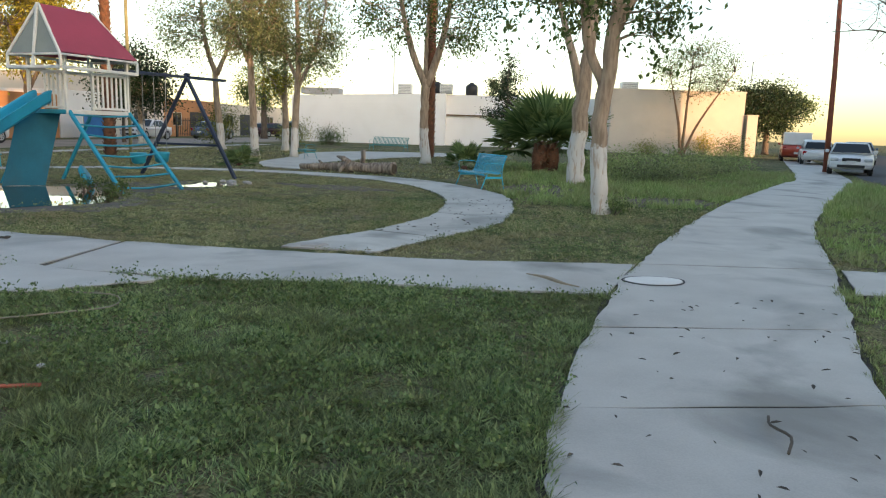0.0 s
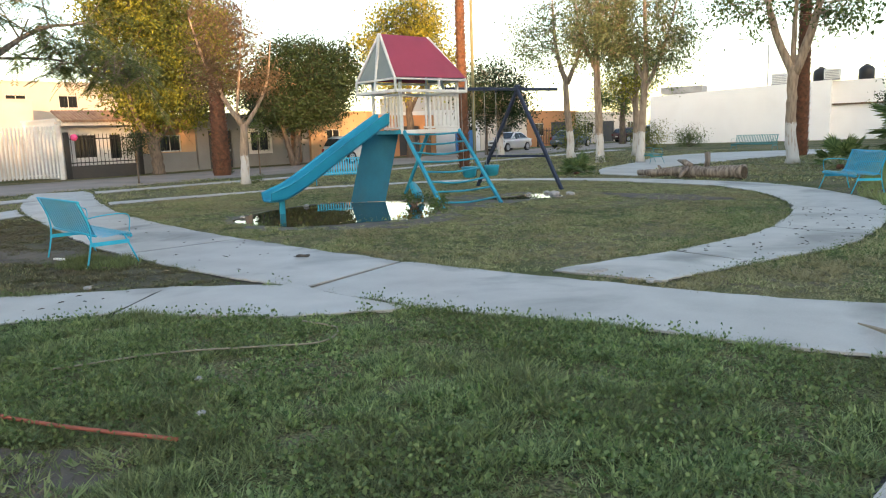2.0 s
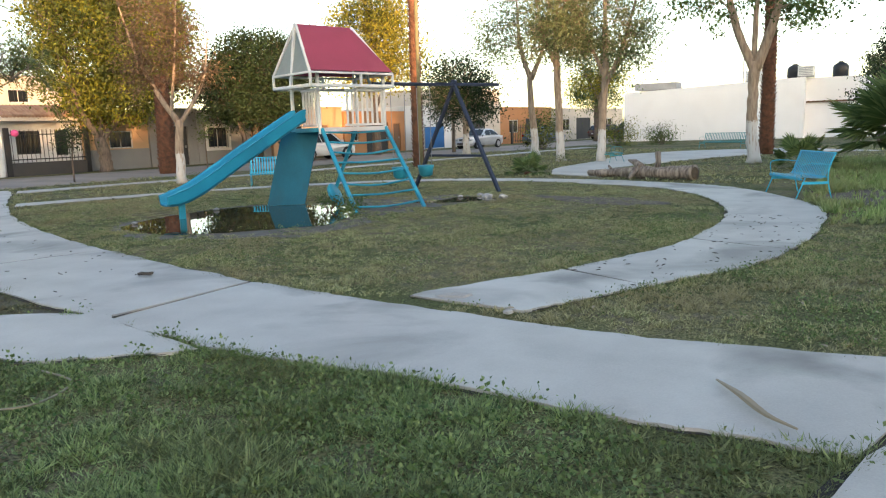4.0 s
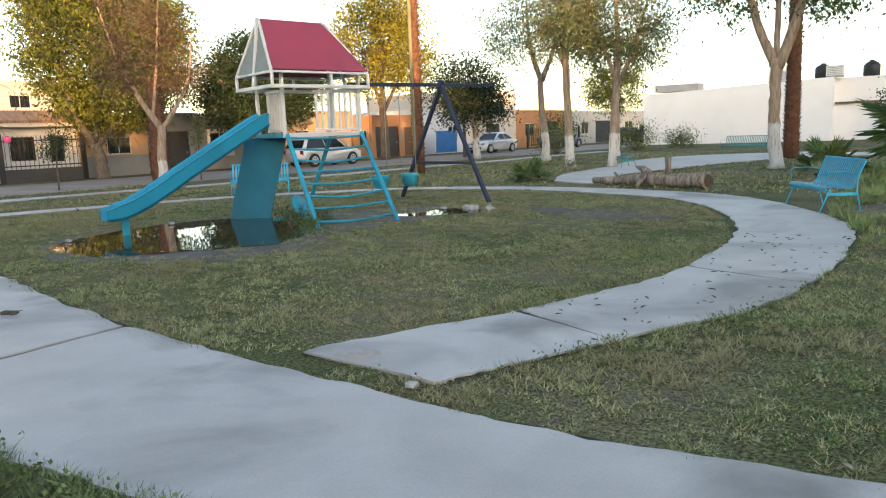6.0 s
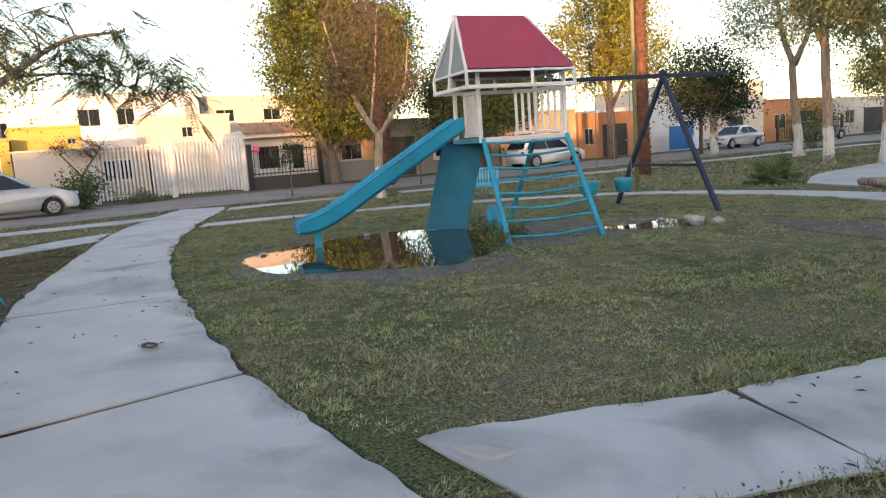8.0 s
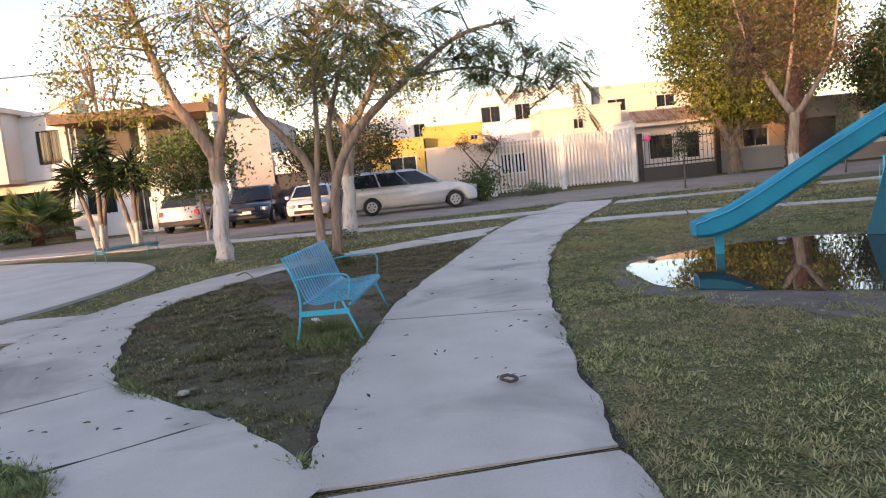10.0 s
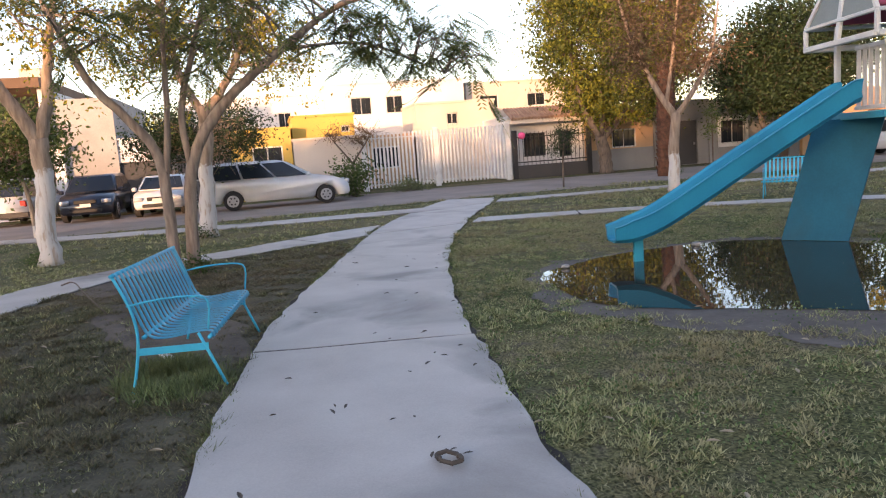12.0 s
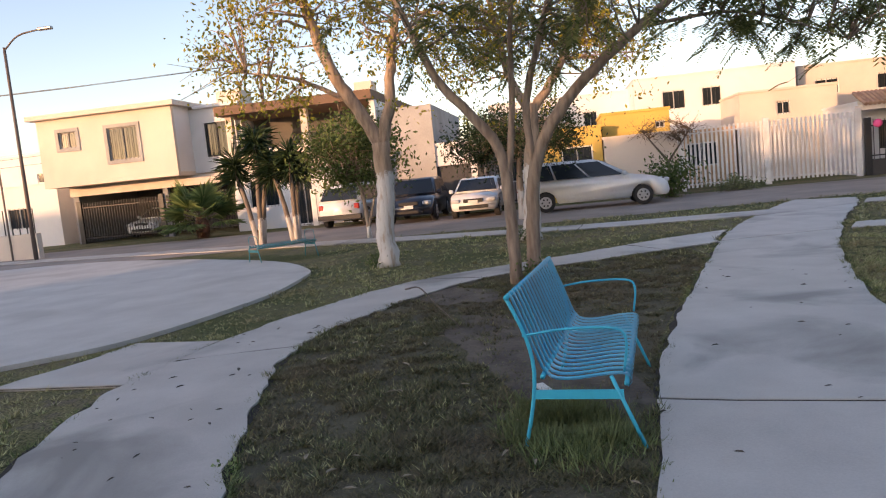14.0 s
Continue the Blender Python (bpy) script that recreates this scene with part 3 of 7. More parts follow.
def tree(name, x, y, limbs, crowns, label, leaf=L_GREEN, bark=None, wash=0.0, leaf_n=50, leaf_size=0.11, spread=0.33, seed=1, droop=0.4, twig_r=0.014, feather=False, group="park trees", hang=0.0, slim=0.5, bare=False):
    """A tapered trunk with limbs along given lines, thin branches out to leaf clumps in the crown's lobes.
    limbs: lists of (x, y, z, radius); crowns: (x, y, z, rx, ry, rz, clumps)."""
    rng = np.random.default_rng(seed)
    leaf_n = round(leaf_n * 1.6)
    root = thing(name, pose(x, y, -0.02), label, "tree", group)
    bark = bark or (bark_mat("whitewashed_bark", (0.42, 0.31, 0.225), (0.24, 0.17, 0.12), wash) if wash else BARK)
    nodes = []
    for i, limb in enumerate(limbs):
        line = smooth_line(limb, 5)
        bm = bmesh.new()
        pts, rad = [], []
        for k, p in enumerate(line):
            j = 0.0 if k == 0 else p[3] * 0.18
            pts.append(p[:3] + rng.normal(size=3) * j * 0.5)
            rad.append(max(p[3], 0.008) * (1.25 if (k == 0 and i == 0) else 1.0) * rng.uniform(0.95, 1.06))
        tube(bm, pts, rad, 10 if i < 2 else 7)
        part("trunk" if i == 0 else "limb", bm, bark, root, smooth=True)
        nodes += [(np.array(q), r) for q, r in zip(pts, rad)][len(line) // 3:]
    npos = np.array([q for q, r in nodes])
    clumps, sp = [], []
    for cx, cy, cz, rx, ry, rz, num in crowns:
        for _ in range(num):
            d = rng.normal(size=3)
            d /= np.linalg.norm(d)
            clumps.append(np.array((cx, cy, cz)) + d * np.array((rx, ry, rz)) * rng.uniform(0.35, 1.0) ** 0.6)
            sp.append(spread * rng.uniform(0.55, 1.35))
    bm = bmesh.new()
    fp, fd = [], []
    for c in clumps:
        w = np.linalg.norm(npos - c, axis=1) + np.maximum(0, npos[:, 2] - c[2]) * 1.0
        a = npos[np.argmin(w)]
        mid = a * 0.5 + c * 0.5 + rng.normal(size=3) * 0.12 * np.linalg.norm(c - a) + np.array((0, 0, 0.08))
        tube(bm, [a, mid, c], [twig_r * 1.9, twig_r * 1.2, twig_r * 0.5], 4, cap=False)
        for _ in range(5 if bare else 3):
            e = c + rng.normal(size=3) * spread * 1.1
            tube(bm, [c * 0.7 + mid * 0.3, e], [twig_r * 0.7, twig_r * 0.25], 3, cap=False)
            if feather:
                for _ in range(6):
                    f = rng.uniform(0.3, 1)
                    fp.append((c * 0.7 + mid * 0.3) * (1 - f) + e * f)
                    dd = (e - c) + rng.normal(size=3) * 0.3
                    dd[2] = -abs(dd[2]) * 0.4
                    fd.append(dd)
    if clumps:
        part("twig", bm, bark if not bare else L_DRY, root, "thin branching twigs", smooth=True)
    else:
        bm.free()
    if feather:
        leaf_quads("crown", feather_tris(fp, fd, rng), leaf, root, "feathery drooping leaves")
    elif clumps and leaf_n:
        cl, s2 = np.array(clumps), np.array(sp)
        tr = leaf_tris(cl, s2, leaf_n, leaf_size, rng, droop, slim)
        if hang:
            k = rng.random(len(clumps)) < hang
            extra = cl[k] - np.array((0, 0, 1)) * rng.uniform(0.3, 1.1, (k.sum(), 1))
            tr = np.concatenate([tr, leaf_tris(extra, s2[k] * 0.45, leaf_n // 3, leaf_size, rng, 1.0, slim)])
        leaf_quads("crown", tr, leaf, root)
    return root


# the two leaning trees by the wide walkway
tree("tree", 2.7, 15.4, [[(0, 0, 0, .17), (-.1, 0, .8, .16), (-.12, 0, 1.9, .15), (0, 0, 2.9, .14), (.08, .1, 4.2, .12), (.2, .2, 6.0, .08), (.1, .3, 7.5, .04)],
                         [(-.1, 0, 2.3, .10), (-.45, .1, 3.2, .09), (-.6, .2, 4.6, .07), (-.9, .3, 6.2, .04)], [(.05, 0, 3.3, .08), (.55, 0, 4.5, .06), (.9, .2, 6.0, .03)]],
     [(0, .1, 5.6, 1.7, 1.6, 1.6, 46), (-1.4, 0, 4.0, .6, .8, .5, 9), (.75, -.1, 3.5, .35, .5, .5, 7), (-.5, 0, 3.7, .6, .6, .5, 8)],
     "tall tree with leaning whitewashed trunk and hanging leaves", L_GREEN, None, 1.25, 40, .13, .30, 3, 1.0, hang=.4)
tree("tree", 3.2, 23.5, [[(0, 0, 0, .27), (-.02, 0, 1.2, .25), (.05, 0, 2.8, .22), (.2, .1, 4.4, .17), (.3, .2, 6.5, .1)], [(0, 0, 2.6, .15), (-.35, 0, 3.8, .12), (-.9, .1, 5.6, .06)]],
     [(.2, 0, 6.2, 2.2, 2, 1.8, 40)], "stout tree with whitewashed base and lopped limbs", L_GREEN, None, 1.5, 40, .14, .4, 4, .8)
# row of pale-trunked trees beyond the play lawn
tree("tree", -2.05, 32.5, [[(0, 0, 0, .23), (-.1, 0, 1.2, .19), (-.1, 0, 2.4, .17), (-.1, 0, 3.5, .18)], [(-.1, 0, 3.2, .15), (-.7, 0, 4.7, .13), (-1.2, .2, 6.6, .09), (-1.6, .3, 8.5, .04)],
                          [(-.05, 0, 3.2, .19), (.5, 0, 4.8, .14), (.9, -.2, 6.8, .09), (1.1, 0, 9, .04)], [(-.1, 0, 3.4, .11), (-.1, .2, 5.5, .08), (.1, .2, 8, .04)]],
     [(-1.6, 0, 6.4, 1.5, 1.6, 1.7, 36), (1.2, 0, 6.4, 1.5, 1.5, 1.8, 36), (-.2, 0, 8.2, 2.2, 2, 1.5, 40)],
     "forked tree with whitewashed trunk and airy green crown", L_GREEN, None, 1.45, 42, .16, .38, 5, .6, hang=.3)
tree("tree", -8.1, 34.0, [[(0, 0, 0, .18), (.05, 0, 1.5, .15), (.15, 0, 3.2, .135), (.2, 0, 4.6, .11), (.1, 0, 7.5, .05)], [(.15, 0, 3.0, .10), (.9, 0, 4.6, .07), (1.4, .2, 6.6, .03)], [(.15, 0, 3.4, .09), (-.6, .1, 5, .07), (-1.2, 0, 7, .03)]],
     [(.1, 0, 6.2, 2.0, 2, 2.4, 80), (1.2, 0, 4.9, 1.1, 1.2, 1.0, 22), (-1.1, 0, 5.2, 1.0, 1.2, 1.2, 22)],
     "slender tree with whitewashed trunk and dense grey-green crown", L_GREY, None, 1.3, 70, .12, .42, 6, .8, hang=.45)
tree("tree", -10.0, 34.4, [[(0, 0, 0, .2), (-.05, 0, 1.5, .165), (-.15, 0, 3.4, .15), (-.2, 0, 5.5, .12), (-.1, 0, 8.5, .05)], [(-.15, 0, 3.9, .10), (-.8, 0, 5.4, .06), (-1.2, .2, 7, .03)]],
     [(-.1, 0, 6.8, 1.7, 1.7, 1.9, 54), (-.9, 0, 5.2, .9, 1, .8, 14), (.7, 0, 5.4, .8, 1, .8, 14)],
     "straight tree with whitewashed base and grey-green leaves", L_GREY, None, 1.25, 60, .12, .42, 7, .8, hang=.45)
tree("tree", -13.6, 40.0, [[(0, 0, 0, .22), (-.15, 0, 1.8, .18), (-.3, 0, 3.6, .155), (-.2, 0, 4.2, .15)], [(-.25, 0, 3.9, .15), (-.8, 0, 5.6, .11), (-1.1, .2, 8.5, .04)], [(-.2, 0, 3.9, .14), (.5, 0, 5.6, .1), (1.0, 0, 8.4, .04)]],
     [(-1.2, 0, 6.7, 1.7, 1.6, 1.9, 40), (.9, 0, 6.6, 1.5, 1.5, 1.9, 38), (-2.6, 0, 6.4, 1.1, 1.1, 1.4, 14)],
     "forked tree with pale trunk and thin leafy crown", L_GREY, None, 1.4, 50, .14, .42, 8, .6, hang=.4)
tree("tree", -10.6, 41.5, [[(0, 0, 0, .2), (.05, 0, 1.5, .17), (0, 0, 3.4, .14), (.1, 0, 6.5, .05)], [(0, 0, 2.6, .08), (-.8, 0, 4.0, .05), (-1.3, 0, 5.3, .03)]],
     [(0, 0, 4.6, 1.6, 1.4, 1.5, 40), (-.8, 0, 3.6, .9, .8, .7, 10)], "young tree with sunlit golden leaves and white base", L_GOLD, None, 1.2, 42, .15, .36, 9, .6)
tree("tree", -20.5, 70.0, [[(0, 0, 0, .3), (0, 0, 2.5, .25), (0, 0, 6, .1)]], [(0, 0, 4.6, 2.6, 2.4, 2.0, 60)], "broad green tree behind the wall's end", L_GREEN, None, 0, 60, .2, .55, 10)
# street trees in the west
tree("tree", -18.6, 21.5, [[(0, 0, 0, .17), (.04, 0, 1.0, .14), (.06, .05, 2.1, .13)], [(.06, .05, 2.0, .10), (-.35, -.3, 2.9, .08), (-.9, -.6, 4.2, .05), (-1.2, -.9, 5.8, .02)], [(.06, .05, 2.0, .09), (.35, .45, 2.7, .07), (.5, .9, 3.6, .04), (.6, 1.1, 5, .02)], [(-.1, -.1, 2.4, .06), (-.1, .2, 4, .04), (0, .4, 6, .02)]],
     [(-.4, -.1, 5.0, 1.2, 1.5, 2.0, 170), (.3, .9, 3.5, .7, .8, .7, 34), (-.6, -.9, 3.6, .6, .7, .6, 24)], "half-bare tree with whitewashed trunk and brown twiggy crown", L_DRY, None, 1.0, 9, .10, .36, 11, .5, bare=True, twig_r=.010)
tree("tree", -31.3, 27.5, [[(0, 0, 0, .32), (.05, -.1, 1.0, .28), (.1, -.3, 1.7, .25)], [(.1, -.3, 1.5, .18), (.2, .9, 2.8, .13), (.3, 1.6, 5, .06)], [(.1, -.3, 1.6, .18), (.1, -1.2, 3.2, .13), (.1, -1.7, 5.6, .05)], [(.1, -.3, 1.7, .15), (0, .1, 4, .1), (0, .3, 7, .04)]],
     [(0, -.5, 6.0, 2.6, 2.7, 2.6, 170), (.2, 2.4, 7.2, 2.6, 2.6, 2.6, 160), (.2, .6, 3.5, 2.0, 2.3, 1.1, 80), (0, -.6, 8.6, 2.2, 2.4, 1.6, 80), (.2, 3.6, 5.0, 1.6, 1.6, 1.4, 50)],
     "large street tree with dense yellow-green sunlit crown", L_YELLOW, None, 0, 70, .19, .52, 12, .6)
tree("tree", -28.8, 36.2, [[(0, -1.2, 0, .25), (0, -1.0, 1.0, .2), (0, -.6, 2.6, .15), (0, 0, 5, .06)], [(0, -1.3, 0, .2), (0, -1.7, 1.2, .15), (0, -2.2, 2.8, .08)]],
     [(0, -.6, 4.9, 2.5, 2.6, 2.3, 170), (0, 1.6, 4.0, 1.5, 1.6, 1.5, 60), (0, -2.6, 4.0, 1.6, 1.7, 1.5, 70), (0, -1.6, 2.9, 1.6, 1.9, .8, 40), (0, 2.6, 5.4, 1.8, 1.9, 1.8, 80)], "dense dark green tree with short twin trunks", L_DARK, None, 0, 75, .18, .46, 14)
tree("tree", -27.0, 44.5, [[(0, 0, 0, .3), (0, 0, 3, .22), (0, 0, 8, .08)], [(0, 0, 3, .14), (.6, 1.8, 6, .06)], [(0, 0, 3, .14), (0, -1.6, 6.5, .06)]],
     [(0, -1.2, 6.8, 2.6, 2.6, 2.8, 80), (0, 2.2, 6.6, 2.4, 2.6, 2.6, 70), (0, .5, 9.3, 2.2, 2.4, 1.4, 46)], "tall golden-leaved tree lit by the sun", L_GOLD, None, 0, 60, .22, .6, 15)
tree("tree", -19.7, 43.6, [[(0, 0, 0, .22), (0, 0, 2, .18), (0, 0, 5, .07)]], [(-.7, 0, 3.9, 1.9, 1.8, 2.0, 70), (1.0, 0, 3.4, 1.1, 1.1, 1.6, 30)], "dark street tree with whitewashed foot", L_DARK, None, 1.2, 60, .18, .5, 16)
tree("tree", -22.5, 47.0, [[(0, 0, 0, .12), (0, 0, 1.6, .1), (0, 0, 4, .04)]], [(0, 0, 3.4, 1.4, 1.4, 1.5, 36)], "thin tree with rusty autumn leaves", L_DRY, None, 0, 40, .15, .4, 17)
# trees by the bench and the oval plaza
tree("tree", -16.85, 6.45, [[(0, 0, 0, .2), (-.02, 0, .7, .175), (0, .08, 1.5, .165), (0, .1, 2.3, .165)], [(0, .1, 2.2, .13), (.05, -.25, 2.9, .12), (.1, -.6, 3.5, .11), (.15, -.95, 4.6, .09), (.2, -1.4, 6.2, .05)],
                           [(0, .1, 2.2, .12), (0, .3, 2.9, .11), (0, .4, 3.6, .09), (0, .7, 5, .05)], [(.05, -.3, 3.0, .05), (.2, -1.2, 3.5, .035), (.4, -2.1, 3.7, .015)]],
     [(.1, -1.2, 5.2, 1.2, 1.3, 1.2, 44), (0, .7, 4.8, 1.1, 1.1, 1.1, 34), (.3, -2.2, 4.2, .6, .8, .9, 16), (.2, -1.3, 3.4, .4, .9, .4, 9)],
     "tree with leaning forked limb and whitewashed trunk", L_GOLD, None, 1.7, 34, .095, .27, 18, .7, hang=.35)
tree("acacia_tree", -13.35, 8.75, [[(0, -.12, 0, .085), (0, -.13, .8, .08), (0, -.15, 1.5, .078), (.05, -.3, 2.0, .07), (.1, -.9, 2.75, .06), (.15, -1.25, 3.5, .045), (.2, -1.6, 4.6, .02)],
                                  [(-.05, .12, 0, .10), (-.03, .16, .8, .09), (0, .24, 1.5, .085), (.05, .5, 2.1, .08), (.1, 1.0, 2.65, .07), (.2, 1.7, 3.2, .06), (.3, 2.6, 3.8, .04), (.4, 3.6, 4.0, .02)],
                                  [(0, -.13, 1.4, .05), (.1, .0, 2.3, .045), (.15, .05, 3.2, .035), (.2, .2, 4.4, .02)], [(0, .24, 1.6, .05), (0, .2, 2.4, .05), (-.1, .5, 3.4, .04), (-.1, .9, 4.6, .02)],
                                  [(.2, 1.7, 3.2, .03), (.5, 2.9, 3.2, .02), (.8, 4.0, 2.7, .01)]],
     [(.3, 1.6, 3.9, 1.6, 1.7, .8, 24), (.2, -.9, 4.2, 1.2, 1.5, .8, 16), (.5, 3.2, 3.5, .9, 1.2, .6, 17), (.8, 4.2, 3.1, .7, .8, .45, 9), (.3, 2.6, 3.1, .6, .9, .3, 5), (.2, .3, 3.6, 1.0, 1.2, .6, 6)],
     "acacia with twin slim trunks and feathery arching branches", L_FEATHER, bark_mat("acacia_bark", (0.36, 0.275, 0.21), (0.19, 0.14, 0.108)), 0, 0, .1, .42, 19, feather=True, twig_r=.011)
tree("tree", -19.3, 9.3, [[(0, 0, 0, .2), (0, .1, 1.2, .17), (0, .2, 2.2, .15), (0, .2, 2.9, .14)], [(0, .2, 2.7, .1), (0, -.2, 3.6, .08), (.1, -.5, 5.2, .04)], [(0, .2, 2.7, .1), (0, .8, 3.5, .09), (.1, 1.5, 5, .04)]],
     [(0, .4, 5.0, 1.5, 2.0, 1.4, 84), (0, 1.8, 4.2, .9, 1.2, .9, 30), (0, -1.2, 4.3, .9, 1.2, .9, 30)], "tree with whitewashed trunk and leaves coloured sunlit gold", L_GOLD, None, 1.6, 40, .10, .30, 20, .7, hang=.3)
tree("tree", -24.5, 5.0, [[(0, 0, 0, .07), (0, -.05, 1.0, .06), (0, -.2, 1.8, .05)], [(0, 0, .3, .04), (.1, .4, 1.6, .03)]], [(0, -.3, 2.5, 1.1, 1.35, 1.0, 66)], "small bushy green tree in front of the parked cars", L_GREEN, None, .3, 60, .14, .34, 21)
tree("tree", -26.4, 9.6, [[(0, 0, 0, .12), (0, 0, 1.3, .1), (0, .1, 2.6, .06)]], [(0, .2, 2.7, 1.5, 2.0, .9, 90), (0, -1.2, 2.5, .9, 1, .7, 24)], "low spreading dark-leaved street tree", L_DARK, None, .9, 50, .12, .36, 22)
tree("tree", -24.5, 21.4, [[(0, 0, 0, .035), (0, 0, .8, .03), (.05, .05, 1.6, .02)]], [(0, 0, 1.65, .5, .6, .5, 26)], "small dark trimmed sapling beside the street walk", L_DARK, None, 0, 36, .08, .18, 23, twig_r=.006)
tree("tree", -33.2, 16.0, [[(0, 0, 0, .07), (0, 0, 1.4, .06)], [(0, 0, 1.3, .05), (0, .9, 2.5, .02)], [(0, 0, 1.3, .05), (0, -.9, 2.5, .02)]], [(0, 0, 2.6, .8, 1.3, .5, 30)], "bare orange-twigged small tree by the wall", L_DRY, None, 0, 10, .09, .25, 24, bare=True)
tree("tree", -23.3, 26.8, [[(0, 0, 0, .03), (0, 0, 1.0, .025), (0, 0, 2.0, .015)]], [(0, 0, 1.9, .25, .3, .6, 12)], "thin young sapling near the street side walk", L_GREEN, None, 0, 24, .09, .16, 25, twig_r=.005)
# trees by the far walls in the north-east
tree("tree", 1.8, 52.0, [[(0, 0, 0, .16), (0, 0, 2.5, .12), (0, 0, 6.4, .02)]], [(0, 0, 2.6, 1.5, 1.5, .6, 24), (0, 0, 3.8, 1.2, 1.2, .6, 20), (.1, 0, 5.0, .8, .8, .5, 12), (.2, 0, 6.0, .3, .3, .4, 5)], "thin dark conifer against the wall", L_DARK, None, 0, 36, .16, .3, 26)
# This tree's bark is tinted orange to put the sunlight into its colour.
tree("tree", 15.4, 59.0, [[(0, 0, 0, .14), (-.3, 0, 2.5, .1), (-1.2, 0, 6.0, .03)], [(.1, 0, 0, .13), (.2, 0, 2.6, .1), (.4, 0, 7.5, .03)], [(.2, 0, 0, .12), (1.2, 0, 2.5, .09), (3.6, 0, 6.4, .03)]],
     [(.8, 0, 6.6, 3.2, 2.4, 2.2, 120)], "many-stemmed tree with sparse pale leaves", L_GREY, bark_mat("sunlit_bark", (0.34, 0.2, 0.11), (0.2, 0.12, 0.07)), 0, 22, .15, .5, 27, bare=True)
tree("tree", 26.6, 72.0, [[(0, 0, 0, .3), (0, 0, 1.6, .25), (0, 0, 4, .1)]], [(-.4, 0, 4.0, 3.1, 2.8, 2.6, 130)], "round dark green street tree", L_DARK, None, 0, 70, .24, .6, 28)
tree("tree", 34.5, 88.0, [[(0, 0, 0, .25), (0, 0, 3, .18), (0, 0, 5, .1)]], [(0, 0, 5, 2.6, 2.4, 1.8, 50)], "distant leafy street tree beyond the cars", L_GREEN, None, 0, 50, .28, .6, 29)
# trees close to the start
tree("tree", -4.3, 5.3, [[(0, 0, 0, .19), (.02, 0, .5, .165), (-.02, 0, 1.4, .155), (-.1, 0, 2.6, .15)], [(-.1, 0, 2.5, .1), (-.6, .2, 3.8, .08), (-1.1, .3, 5.6, .04)], [(-.1, 0, 2.5, .1), (.2, -.4, 4, .07), (.3, -.9, 5.8, .04)]],
     [(-.4, -.2, 5.6, 1.6, 1.6, 1.2, 50)], "whitewashed tree trunk beside the path fork", L_GREEN, None, 1.9, 40, .12, .36, 30)
tree("bare_tree", 13.2, 23.5, [[(0, 0, 0, .12), (-.1, 0, 2, .1), (-.3, 0, 3.6, .07), (-.8, 0, 5.4, .03)], [(-.3, 0, 3.4, .05), (-1.6, -.2, 4.5, .025), (-3.2, -.3, 4.5, .008)], [(-.5, 0, 4.0, .04), (-1.4, .2, 5.2, .02), (-2.6, .2, 5.9, .008)], [(-.1, 0, 2.2, .04), (-.8, 0, 3.0, .02), (-1.5, .1, 3.7, .008)]],
     [(-1.6, 0, 4.9, 1.2, .8, .7, 16)], "leafless tree with thin reaching twigs", L_DRY, None, 0, 3, .07, .4, 31, bare=True, twig_r=.008)


# ---- palms ----
def palm_trunk(x, y, h, r, label, seed, fronds=16, flen=2.6, skirt=0, lean=0.0, wash=0.0):
    rng = np.random.default_rng(seed)
    root = thing("palm_tree", pose(x, y, -0.02), label, "palm", "palms")
    bm = bmesh.new()
    tube(bm, [(lean * (k / 12) ** 2, 0, h * k / 12) for k in range(13)], [r * (1.15 - 0.35 * k / 12) for k in range(13)], 12)
    part("trunk", bm, PALMBARK, root, smooth=True)
    bm = bmesh.new()
    rows = int(h / 0.16)
    for k in range(rows):
        z = 0.1 + k * 0.16
        rr = r * (1.15 - 0.35 * z / h)
        for j in range(9):
            a = 6.2832 * (j + 0.5 * (k % 2)) / 9 + rng.uniform(-.1, .1)
            c = Vector((math.cos(a) * rr + lean * (z / h) ** 2, math.sin(a) * rr, z))
            o = Vector((math.cos(a), math.sin(a), 0))
            s = Vector((-o.y, o.x, 0)) * rr * 0.33
            t = c + o * rng.uniform(.05, .10) + Vector((0, 0, .15))
            v = [bm.verts.new(p) for p in (c - s, c + s, t + s * .4, t - s * .4)]
            bm.faces.new(v)
    part("leaf_base", bm, PALMBARK, root, "rough cut leaf bases")
    top = np.array((lean, 0, h))
    for k in range(fronds):
        a, el = rng.uniform(0, 6.28), rng.uniform(-.5, 1.1)
        d = np.array((math.cos(a) * math.cos(el), math.sin(a) * math.cos(el), math.sin(el)))
        fan_leaf(root, top, d, flen * rng.uniform(.8, 1.1), rng)
    return root


def fan_leaf(root, base, d, length, rng, material=L_PALM, blades=21):
    """One fan leaf: a stalk and a spread of narrow pointed blades."""
    base, d = np.array(base, float), np.array(d, float)
    side = np.cross(d, (0, 0, 1))
    side /= np.linalg.norm(side) + 1e-6
    up = np.cross(side, d)
    hub = base + d * length * 0.5
    out = []
    sw = side * 0.012
    out += [[base - sw, base + sw, hub], [base - sw, hub, hub - sw]]
    for k in range(blades):
        a = (k / (blades - 1) - 0.5) * 3.4
        w = d * math.cos(a) + side * math.sin(a) + up * 0.12 * math.cos(a * 2)
        L = length * 0.55 * (0.75 + 0.25 * math.cos(a)) * rng.uniform(.85, 1.05)
        tip = hub + w * L + np.array((0, 0, -0.25 * L * rng.uniform(.3, 1)))
        m = hub + w * L * 0.55
        ww = np.cross(w, up)
        ww = ww / (np.linalg.norm(ww) + 1e-6) * 0.026 * length
        out += [[hub, m + ww, tip], [hub, tip, m - ww]]
    return leaf_quads("frond", np.array(out), material, root)


